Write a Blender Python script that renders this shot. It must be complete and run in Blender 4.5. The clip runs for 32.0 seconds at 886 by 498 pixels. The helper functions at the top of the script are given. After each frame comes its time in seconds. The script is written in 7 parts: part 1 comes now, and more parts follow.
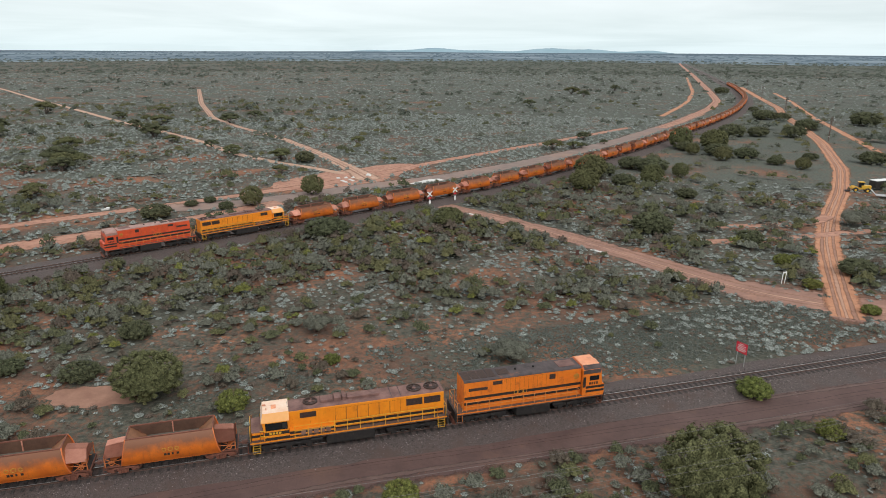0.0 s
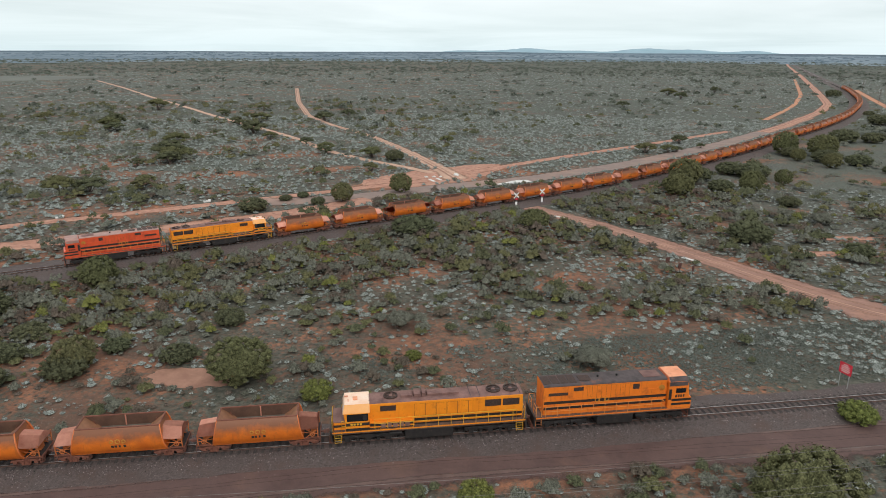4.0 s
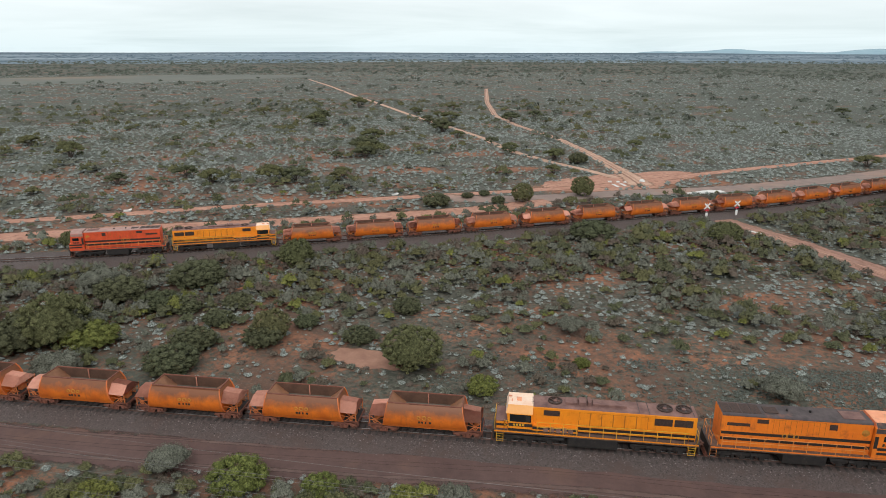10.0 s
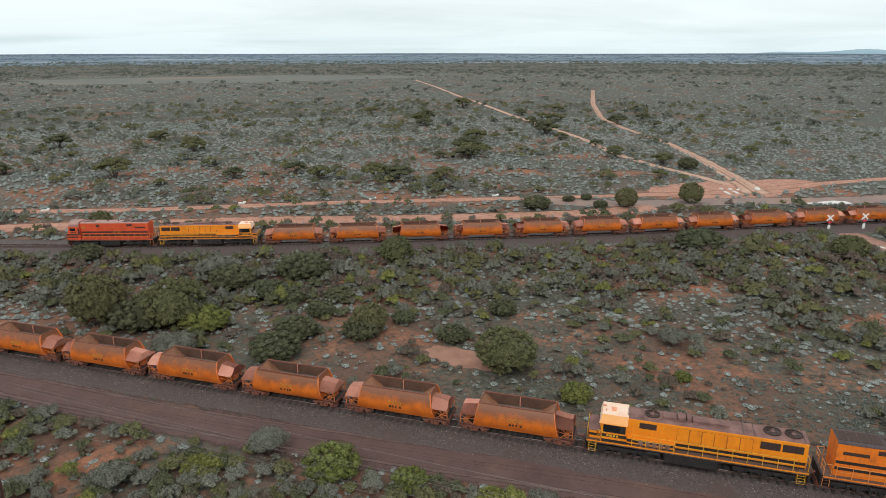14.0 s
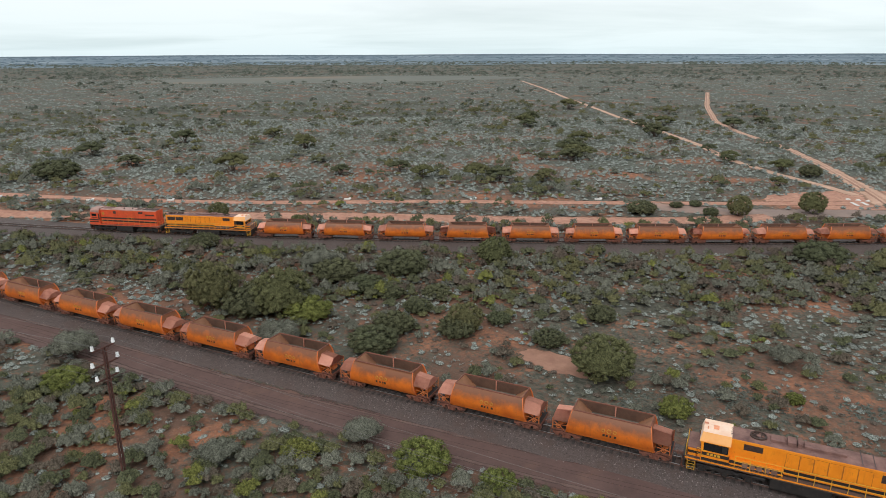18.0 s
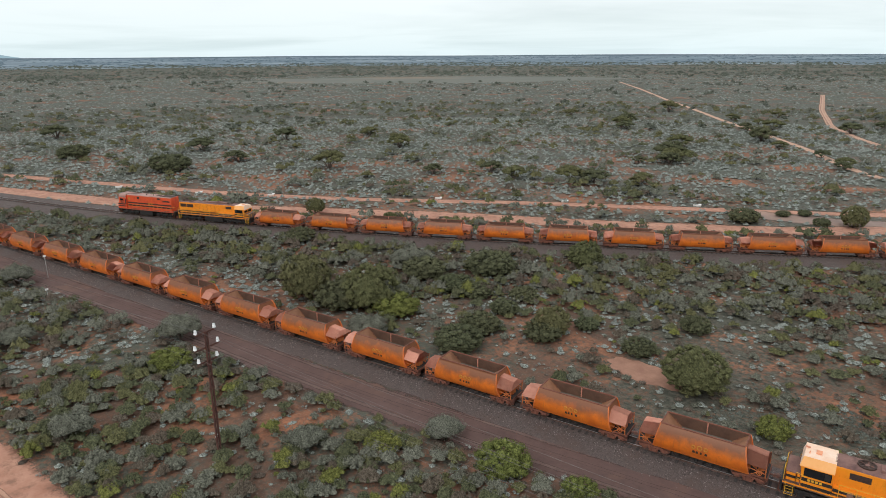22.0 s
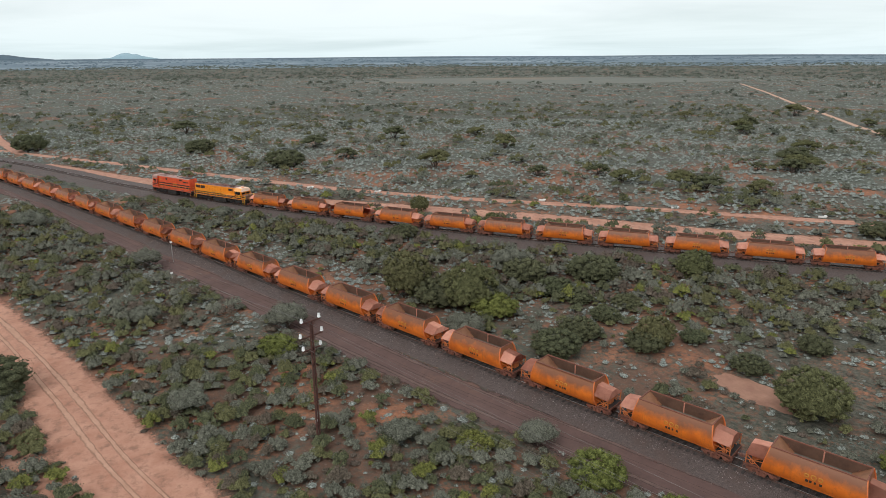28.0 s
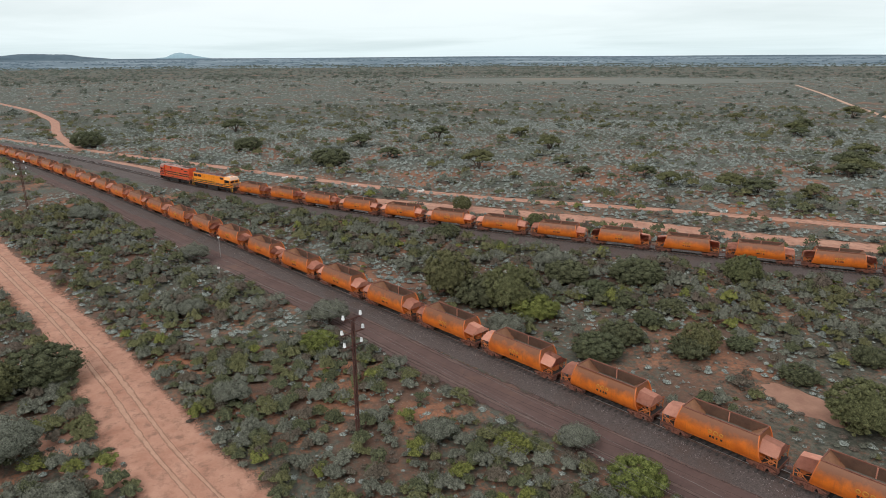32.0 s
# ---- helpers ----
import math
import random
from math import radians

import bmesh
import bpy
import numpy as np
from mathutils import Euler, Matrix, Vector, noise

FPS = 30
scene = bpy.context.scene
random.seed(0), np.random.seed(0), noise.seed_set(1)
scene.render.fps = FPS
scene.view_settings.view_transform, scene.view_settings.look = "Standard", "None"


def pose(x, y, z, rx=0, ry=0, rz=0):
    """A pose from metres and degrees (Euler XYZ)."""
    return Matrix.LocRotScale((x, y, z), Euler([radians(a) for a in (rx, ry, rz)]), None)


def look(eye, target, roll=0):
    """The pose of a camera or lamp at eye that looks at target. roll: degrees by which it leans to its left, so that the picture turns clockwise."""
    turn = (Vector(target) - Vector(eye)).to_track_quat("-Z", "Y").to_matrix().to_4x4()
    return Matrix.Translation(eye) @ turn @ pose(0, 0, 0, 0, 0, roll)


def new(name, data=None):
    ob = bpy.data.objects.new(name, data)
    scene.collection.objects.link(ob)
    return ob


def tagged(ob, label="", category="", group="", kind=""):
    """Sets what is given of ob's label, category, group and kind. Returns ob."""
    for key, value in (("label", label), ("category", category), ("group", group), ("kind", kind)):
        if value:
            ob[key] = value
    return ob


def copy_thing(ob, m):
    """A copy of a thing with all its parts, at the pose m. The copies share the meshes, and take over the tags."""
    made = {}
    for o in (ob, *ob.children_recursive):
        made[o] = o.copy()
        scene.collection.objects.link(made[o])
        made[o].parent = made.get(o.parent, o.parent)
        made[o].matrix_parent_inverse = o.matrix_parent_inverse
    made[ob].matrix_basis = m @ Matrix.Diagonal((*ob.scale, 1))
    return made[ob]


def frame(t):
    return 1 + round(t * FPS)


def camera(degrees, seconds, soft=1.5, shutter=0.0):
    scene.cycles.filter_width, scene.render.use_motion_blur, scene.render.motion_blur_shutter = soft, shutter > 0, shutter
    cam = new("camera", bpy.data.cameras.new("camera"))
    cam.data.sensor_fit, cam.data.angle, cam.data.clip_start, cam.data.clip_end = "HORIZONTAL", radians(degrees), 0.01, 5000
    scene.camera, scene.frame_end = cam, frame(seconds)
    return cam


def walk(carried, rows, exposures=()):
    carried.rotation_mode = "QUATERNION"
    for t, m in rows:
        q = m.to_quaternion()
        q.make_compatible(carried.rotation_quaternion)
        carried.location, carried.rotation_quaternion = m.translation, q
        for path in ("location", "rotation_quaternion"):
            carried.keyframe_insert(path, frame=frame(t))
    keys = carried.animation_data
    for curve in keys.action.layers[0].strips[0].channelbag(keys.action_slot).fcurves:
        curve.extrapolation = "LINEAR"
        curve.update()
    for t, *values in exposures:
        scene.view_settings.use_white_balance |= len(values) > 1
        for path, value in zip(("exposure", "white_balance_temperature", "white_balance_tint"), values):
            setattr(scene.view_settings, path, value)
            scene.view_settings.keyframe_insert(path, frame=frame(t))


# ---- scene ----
# The drone hovers on one spot and turns slowly to its left.
EYE = 33.4
cam = camera(67.5, 32.0, soft=0.9)
TURNS = [
    (0.0, -0.00, -16.87, 0.34),
    (1.0, 1.70, -16.88, 0.34),
    (2.0, 3.38, -16.88, 0.33),
    (3.0, 5.20, -16.88, 0.31),
    (3.5, 6.39, -16.88, 0.30),
    (5.5, 11.51, -16.88, 0.26),
    (6.0, 12.95, -16.87, 0.25),
    (7.0, 15.77, -16.87, 0.22),
    (8.0, 18.61, -16.86, 0.19),
    (9.0, 21.36, -16.85, 0.16),
    (10.0, 23.41, -16.84, 0.12),
    (11.0, 25.57, -16.82, 0.09),
    (12.0, 27.79, -16.81, 0.05),
    (13.0, 30.03, -16.79, 0.01),
    (14.0, 32.23, -16.77, -0.03),
    (14.5, 33.34, -16.76, -0.05),
    (16.5, 37.76, -16.73, -0.12),
    (17.0, 38.88, -16.72, -0.14),
    (18.0, 41.10, -16.70, -0.18),
    (19.0, 43.23, -16.68, -0.21),
    (20.0, 45.27, -16.66, -0.24),
    (21.0, 47.21, -16.64, -0.27),
    (22.0, 49.09, -16.62, -0.30),
    (23.0, 50.69, -16.61, -0.33),
    (24.0, 52.31, -16.59, -0.35),
    (25.0, 53.84, -16.57, -0.37),
    (25.5, 54.57, -16.57, -0.38),
    (27.5, 57.50, -16.54, -0.39),
    (28.0, 58.17, -16.53, -0.40),
    (29.0, 59.17, -16.52, -0.40),
    (30.0, 60.12, -16.52, -0.39),
    (31.0, 61.02, -16.51, -0.38),
    (32.0, 61.93, -16.51, -0.36),
]
walk(cam, [(t, pose(0, 0, EYE, 0, 0, yaw) @ pose(0, 0, 0, 90 + pitch) @ pose(0, 0, 0, 0, 0, roll)) for t, yaw, pitch, roll in TURNS])

# ---- world, sun ----
SUN_UP, SUN_ROUND = 42, 158
world = bpy.data.worlds.new("overcast")
scene.world = world
world.use_nodes = True


def build_world():
    nt = world.node_tree
    nt.nodes.clear()
    out = nt.nodes.new("ShaderNodeOutputWorld")
    bg = nt.nodes.new("ShaderNodeBackground")
    sky = nt.nodes.new("ShaderNodeTexSky")
    sky.sky_type, sky.sun_disc = "NISHITA", False
    sky.sun_elevation, sky.sun_rotation = radians(SUN_UP), radians(SUN_ROUND)
    dim = nt.nodes.new("ShaderNodeMix")
    dim.data_type, dim.blend_type = "RGBA", "MULTIPLY"
    dim.inputs[0].default_value = 1.0
    dim.inputs[7].default_value = (0.10, 0.10, 0.10, 1)
    nt.links.new(sky.outputs[0], dim.inputs[6])
    tc = nt.nodes.new("ShaderNodeTexCoord")
    sep = nt.nodes.new("ShaderNodeSeparateXYZ")
    nt.links.new(tc.outputs["Generated"], sep.inputs[0])
    # cloud sheet: directions laid on a plane overhead, so that the banks flatten towards the horizon
    up = nt.nodes.new("ShaderNodeMath")
    up.operation = "MAXIMUM"
    up.inputs[1].default_value = 0.0
    nt.links.new(sep.outputs[2], up.inputs[0])
    off = nt.nodes.new("ShaderNodeMath")
    off.operation = "ADD"
    off.inputs[1].default_value = 0.06
    nt.links.new(up.outputs[0], off.inputs[0])
    div = nt.nodes.new("ShaderNodeVectorMath")
    div.operation = "DIVIDE"
    com = nt.nodes.new("ShaderNodeCombineXYZ")
    for k in range(3):
        nt.links.new(off.outputs[0], com.inputs[k])
    nt.links.new(tc.outputs["Generated"], div.inputs[0])
    nt.links.new(com.outputs[0], div.inputs[1])
    noi = nt.nodes.new("ShaderNodeTexNoise")
    noi.inputs["Scale"].default_value = 0.20
    noi.inputs["Detail"].default_value = 5
    noi.inputs["Roughness"].default_value = 0.55
    noi.inputs["Distortion"].default_value = 0.4
    nt.links.new(div.outputs[0], noi.inputs["Vector"])
    ramp = nt.nodes.new("ShaderNodeValToRGB")
    e = ramp.color_ramp.elements
    e[0].position, e[0].color = 0.33, (0.88, 0.92, 0.93, 1)
    e[1].position, e[1].color = 0.58, (1.06, 1.08, 1.09, 1)
    nt.links.new(noi.outputs["Fac"], ramp.inputs[0])
    # paler blue-green band of thin cloud low over the horizon
    low = nt.nodes.new("ShaderNodeValToRGB")
    e = low.color_ramp.elements
    e[0].position, e[0].color = 0.0, (0.82, 0.94, 0.97, 1)
    e[1].position, e[1].color = 0.12, (1, 1, 1, 1)
    nt.links.new(up.outputs[0], low.inputs[0])
    band = nt.nodes.new("ShaderNodeMix")
    band.data_type, band.blend_type = "RGBA", "MULTIPLY"
    band.inputs[0].default_value = 1.0
    nt.links.new(ramp.outputs[0], band.inputs[6])
    nt.links.new(low.outputs[0], band.inputs[7])
    # an overcast sky grows brighter towards the zenith
    zen = nt.nodes.new("ShaderNodeMapRange")
    zen.inputs["From Min"].default_value, zen.inputs["From Max"].default_value = 0.12, 0.9
    zen.inputs["To Min"].default_value, zen.inputs["To Max"].default_value = 1.0, 1.04
    nt.links.new(up.outputs[0], zen.inputs["Value"])
    mix = nt.nodes.new("ShaderNodeMix")
    mix.data_type = "RGBA"
    mix.inputs[0].default_value = 0.9
    nt.links.new(dim.outputs[2], mix.inputs[6])
    nt.links.new(band.outputs[2], mix.inputs[7])
    nt.links.new(mix.outputs[2], bg.inputs["Color"])
    nt.links.new(zen.outputs[0], bg.inputs["Strength"])
    nt.links.new(bg.outputs[0], out.inputs[0])


build_world()
sun = new("sun", bpy.data.lights.new("sun", "SUN"))
sun.data.energy, sun.data.angle, sun.data.color = 1.15, radians(28), (1.0, 0.97, 0.94)
sun.matrix_world = look((0, 0, 100), (100 * -math.cos(radians(SUN_UP)) * math.sin(radians(SUN_ROUND)), 100 * -math.cos(radians(SUN_UP)) * math.cos(radians(SUN_ROUND)), 100 - 100 * math.sin(radians(SUN_UP))))
scene.view_settings.exposure = 0.0

# ---- materials ----


def material(name, dark, light, scale=2.0, rough=0.8, metal=0.0, bump=0.0, bump_scale=None, spread=0.0, island=0.0,
             dirt=None, dirt_at=0.55, dirt_scale=0.7, fine=0.35):
    """Two tones by coarse and fine noise at real size (metres), optional dirt in patches, spread by object or by island."""
    m = bpy.data.materials.new(name)
    m.use_nodes = True
    nt = m.node_tree
    bsdf = nt.nodes["Principled BSDF"]
    bsdf.inputs["Roughness"].default_value = rough
    bsdf.inputs["Metallic"].default_value = metal
    geo = nt.nodes.new("ShaderNodeNewGeometry")
    tc = nt.nodes.new("ShaderNodeTexCoord")
    place = tc.outputs["Object"]
    noi = nt.nodes.new("ShaderNodeTexNoise")
    noi.inputs["Scale"].default_value = scale
    noi.inputs["Detail"].default_value = 6
    noi.inputs["Roughness"].default_value = 0.5 + fine * 0.5
    nt.links.new(place, noi.inputs["Vector"])
    ramp = nt.nodes.new("ShaderNodeValToRGB")
    e = ramp.color_ramp.elements
    e[0].position, e[0].color = 0.35, (*dark, 1)
    e[1].position, e[1].color = 0.66, (*light, 1)
    nt.links.new(noi.outputs["Fac"], ramp.inputs[0])
    colour = ramp.outputs[0]
    if dirt:
        n2 = nt.nodes.new("ShaderNodeTexNoise")
        n2.inputs["Scale"].default_value = dirt_scale
        n2.inputs["Detail"].default_value = 8
        n2.inputs["Roughness"].default_value = 0.65
        nt.links.new(place, n2.inputs["Vector"])
        r2 = nt.nodes.new("ShaderNodeMapRange")
        r2.inputs["From Min"].default_value, r2.inputs["From Max"].default_value = dirt_at - 0.06, dirt_at + 0.1
        nt.links.new(n2.outputs["Fac"], r2.inputs["Value"])
        mx = nt.nodes.new("ShaderNodeMix")
        mx.data_type = "RGBA"
        mx.inputs[7].default_value = (*dirt, 1)
        nt.links.new(r2.outputs[0], mx.inputs[0])
        nt.links.new(colour, mx.inputs[6])
        colour = mx.outputs[2]
    if spread or island:
        hsv = nt.nodes.new("ShaderNodeHueSaturation")
        mr = nt.nodes.new("ShaderNodeMapRange")
        amount = spread or island
        mr.inputs["To Min"].default_value, mr.inputs["To Max"].default_value = 1 - amount, 1 + amount
        if spread:
            info = nt.nodes.new("ShaderNodeObjectInfo")
            nt.links.new(info.outputs["Random"], mr.inputs["Value"])
        else:
            nt.links.new(geo.outputs["Random Per Island"], mr.inputs["Value"])
        nt.links.new(mr.outputs[0], hsv.inputs["Value"])
        nt.links.new(colour, hsv.inputs["Color"])
        colour = hsv.outputs[0]
    nt.links.new(colour, bsdf.inputs["Base Color"])
    if bump:
        n3 = nt.nodes.new("ShaderNodeTexNoise")
        n3.inputs["Scale"].default_value = bump_scale or scale * 6
        n3.inputs["Detail"].default_value = 4
        nt.links.new(place, n3.inputs["Vector"])
        b = nt.nodes.new("ShaderNodeBump")
        b.inputs["Strength"].default_value = bump
        b.inputs["Distance"].default_value = 0.05
        nt.links.new(n3.outputs["Fac"], b.inputs["Height"])
        nt.links.new(b.outputs[0], bsdf.inputs["Normal"])
    return m


def ground_material():
    """Red soil under a low cover of grey-green herbs, thin in patches; farther out the cover closes."""
    m = bpy.data.materials.new("ground")
    m.use_nodes = True
    nt = m.node_tree
    bsdf = nt.nodes["Principled BSDF"]
    bsdf.inputs["Roughness"].default_value = 0.95
    bsdf.inputs["Specular IOR Level"].default_value = 0.1
    tc = nt.nodes.new("ShaderNodeTexCoord")

    def noise_at(scale, detail=5, rough=0.6):
        n = nt.nodes.new("ShaderNodeTexNoise")
        n.inputs["Scale"].default_value, n.inputs["Detail"].default_value, n.inputs["Roughness"].default_value = scale, detail, rough
        nt.links.new(tc.outputs["Object"], n.inputs["Vector"])
        return n.outputs["Fac"]

    def ranged(socket, low, high, a=0.0, b=1.0):
        r = nt.nodes.new("ShaderNodeMapRange")
        r.inputs["From Min"].default_value, r.inputs["From Max"].default_value = low, high
        r.inputs["To Min"].default_value, r.inputs["To Max"].default_value = a, b
        nt.links.new(socket, r.inputs["Value"])
        return r.outputs[0]

    def mixed(fac, a, b):
        x = nt.nodes.new("ShaderNodeMix")
        x.data_type = "RGBA"
        nt.links.new(fac, x.inputs[0])
        for k, c in ((6, a), (7, b)):
            if isinstance(c, tuple):
                x.inputs[k].default_value = (*c, 1)
            else:
                nt.links.new(c, x.inputs[k])
        return x.outputs[2]

    def maths(op, a, b):
        x = nt.nodes.new("ShaderNodeMath")
        x.operation = op
        for k, c in ((0, a), (1, b)):
            if isinstance(c, float):
                x.inputs[k].default_value = c
            else:
                nt.links.new(c, x.inputs[k])
        return x.outputs[0]

    soil = mixed(ranged(noise_at(0.085, 7, 0.68), 0.44, 0.60), SOIL_DULL, SOIL_RED)
    soil = mixed(ranged(noise_at(1.3, 6, 0.75), 0.42, 0.66, 0.0, 0.75), soil, (0.078, 0.056, 0.046))
    soil = mixed(ranged(noise_at(4.0, 3, 0.7), 0.56, 0.70, 0.0, 0.6), soil, (0.25, 0.20, 0.165))
    sep = nt.nodes.new("ShaderNodeVectorMath")
    sep.operation = "LENGTH"
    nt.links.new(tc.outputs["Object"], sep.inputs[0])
    # the pale herb tone gets lighter from 90 to 190 metres out
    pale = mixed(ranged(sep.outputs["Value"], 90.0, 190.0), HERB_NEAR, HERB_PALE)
    herb = mixed(ranged(noise_at(1.6, 6, 0.78), 0.42, 0.60), HERB_DARK, pale)
    herb = mixed(ranged(noise_at(0.012, 3), 0.4, 0.65, 0.0, 0.5), herb, HERB_GREEN)
    # cover: patches at two sizes, closing with distance from the railway
    side = nt.nodes.new("ShaderNodeSeparateXYZ")
    nt.links.new(tc.outputs["Object"], side.inputs[0])
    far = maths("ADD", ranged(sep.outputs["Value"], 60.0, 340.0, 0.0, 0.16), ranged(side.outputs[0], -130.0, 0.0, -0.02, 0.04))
    patch = maths("ADD", maths("ADD", noise_at(0.045, 5), far), ranged(noise_at(1.2, 6, 0.8), 0.3, 0.7, -0.20, 0.20))
    cover = ranged(patch, 0.47, 0.60)
    colour = mixed(cover, soil, herb)
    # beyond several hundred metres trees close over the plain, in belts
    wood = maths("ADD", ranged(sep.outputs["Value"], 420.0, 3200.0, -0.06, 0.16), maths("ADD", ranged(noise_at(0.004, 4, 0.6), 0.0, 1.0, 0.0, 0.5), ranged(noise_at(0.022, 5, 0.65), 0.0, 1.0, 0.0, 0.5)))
    # the wood tone has the blue-grey of distance haze mixed in
    colour = mixed(ranged(wood, 0.56, 0.64, 0.0, 0.7), colour, WOOD_HAZED)
    nt.links.new(colour, bsdf.inputs["Base Color"])
    b = nt.nodes.new("ShaderNodeBump")
    b.inputs["Strength"].default_value = 0.6
    b.inputs["Distance"].default_value = 0.15
    nt.links.new(noise_at(1.6, 6, 0.7), b.inputs["Height"])
    nt.links.new(b.outputs[0], bsdf.inputs["Normal"])
    return m


def glass_material():
    m = bpy.data.materials.new("cab glass")
    m.use_nodes = True
    b = m.node_tree.nodes["Principled BSDF"]
    b.inputs["Base Color"].default_value = (0.012, 0.014, 0.016, 1)
    b.inputs["Roughness"].default_value = 0.08
    return m


def wagon_paint():
    """Orange paint under red-brown ore dust, thickest along the upper edge, with rust streaks."""
    m = bpy.data.materials.new("dusty orange wagon paint")
    m.use_nodes = True
    nt = m.node_tree
    bsdf = nt.nodes["Principled BSDF"]
    bsdf.inputs["Roughness"].default_value = 0.5
    tc = nt.nodes.new("ShaderNodeTexCoord")
    info = nt.nodes.new("ShaderNodeObjectInfo")
    shift = nt.nodes.new("ShaderNodeVectorMath")
    shift.operation = "MULTIPLY_ADD"
    shift.inputs[1].default_value = (1, 1, 1)
    nt.links.new(tc.outputs["Object"], shift.inputs[0])
    seed = nt.nodes.new("ShaderNodeMath")
    seed.operation = "MULTIPLY"
    seed.inputs[1].default_value = 40.0
    nt.links.new(info.outputs["Random"], seed.inputs[0])
    nt.links.new(seed.outputs[0], shift.inputs[2])

    def noise_at(scale, detail, rough):
        n = nt.nodes.new("ShaderNodeTexNoise")
        n.inputs["Scale"].default_value, n.inputs["Detail"].default_value, n.inputs["Roughness"].default_value = scale, detail, rough
        nt.links.new(shift.outputs[0], n.inputs["Vector"])
        return n.outputs["Fac"]

    def mixed(fac, a, b):
        x = nt.nodes.new("ShaderNodeMix")
        x.data_type = "RGBA"
        nt.links.new(fac, x.inputs[0])
        for k, c in ((6, a), (7, b)):
            if isinstance(c, tuple):
                x.inputs[k].default_value = (*c, 1)
            else:
                nt.links.new(c, x.inputs[k])
        return x.outputs[2]

    def ranged(socket, low, high, p=0.0, q=1.0):
        r = nt.nodes.new("ShaderNodeMapRange")
        r.inputs["From Min"].default_value, r.inputs["From Max"].default_value = low, high
        r.inputs["To Min"].default_value, r.inputs["To Max"].default_value = p, q
        nt.links.new(socket, r.inputs["Value"])
        return r.outputs[0]

    paint = mixed(ranged(noise_at(0.8, 5, 0.6), 0.35, 0.65), (0.52, 0.112, 0.010), (0.68, 0.165, 0.013))
    paint = mixed(ranged(noise_at(3.5, 5, 0.7), 0.58, 0.72, 0.0, 0.6), paint, (0.24, 0.075, 0.030))
    sep = nt.nodes.new("ShaderNodeSeparateXYZ")
    nt.links.new(tc.outputs["Object"], sep.inputs[0])
    high = nt.nodes.new("ShaderNodeMath")
    high.operation = "ADD"
    nt.links.new(sep.outputs[2], high.inputs[0])
    nt.links.new(ranged(noise_at(1.1, 6, 0.65), 0.25, 0.75, -0.5, 0.5), high.inputs[1])
    # ore dust drawn down in streaks
    tall = nt.nodes.new("ShaderNodeMapping")
    tall.inputs["Scale"].default_value = (3.2, 3.2, 0.22)
    nt.links.new(shift.outputs[0], tall.inputs["Vector"])
    run = nt.nodes.new("ShaderNodeTexNoise")
    run.inputs["Scale"].default_value, run.inputs["Detail"].default_value, run.inputs["Roughness"].default_value = 1.0, 5, 0.65
    nt.links.new(tall.outputs[0], run.inputs["Vector"])
    paint = mixed(ranged(run.outputs["Fac"], 0.56, 0.74, 0.0, 0.55), paint, (0.27, 0.082, 0.028))
    colour = mixed(ranged(high.outputs[0], 1.75, 2.65, 0.0, 0.92), paint, (0.175, 0.070, 0.033))
    nt.links.new(colour, bsdf.inputs["Base Color"])
    return m


SOIL_DULL, SOIL_RED = (0.148, 0.087, 0.062), (0.365, 0.156, 0.088)
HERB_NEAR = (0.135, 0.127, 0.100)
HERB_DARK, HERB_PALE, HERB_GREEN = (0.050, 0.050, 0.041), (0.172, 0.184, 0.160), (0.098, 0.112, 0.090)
WOOD_HAZED = (0.070, 0.088, 0.090)
M_GROUND = ground_material()


def frayed(m, low=0.72, high=0.98, amount=0.85, scale=0.55):
    """Let a strip end in a ragged margin where soil and herbs break into it."""
    nt = m.node_tree
    bsdf, out = nt.nodes["Principled BSDF"], nt.nodes["Material Output"]
    at = nt.nodes.new("ShaderNodeAttribute")
    at.attribute_name = "edge"
    tc = nt.nodes.new("ShaderNodeTexCoord")
    noi = nt.nodes.new("ShaderNodeTexNoise")
    noi.inputs["Scale"].default_value, noi.inputs["Detail"].default_value, noi.inputs["Roughness"].default_value = scale, 7, 0.68
    nt.links.new(tc.outputs["Object"], noi.inputs["Vector"])
    add = nt.nodes.new("ShaderNodeMath")
    add.operation = "MULTIPLY_ADD"
    add.inputs[1].default_value = amount
    nt.links.new(noi.outputs["Fac"], add.inputs[0])
    nt.links.new(at.outputs["Fac"], add.inputs[2])
    r = nt.nodes.new("ShaderNodeMapRange")
    r.inputs["From Min"].default_value, r.inputs["From Max"].default_value = low + amount / 2, high + amount / 2
    nt.links.new(add.outputs[0], r.inputs["Value"])
    clear = nt.nodes.new("ShaderNodeBsdfTransparent")
    mix = nt.nodes.new("ShaderNodeMixShader")
    nt.links.new(r.outputs[0], mix.inputs[0])
    nt.links.new(bsdf.outputs[0], mix.inputs[1])
    nt.links.new(clear.outputs[0], mix.inputs[2])
    nt.links.new(mix.outputs[0], out.inputs["Surface"])
    return m


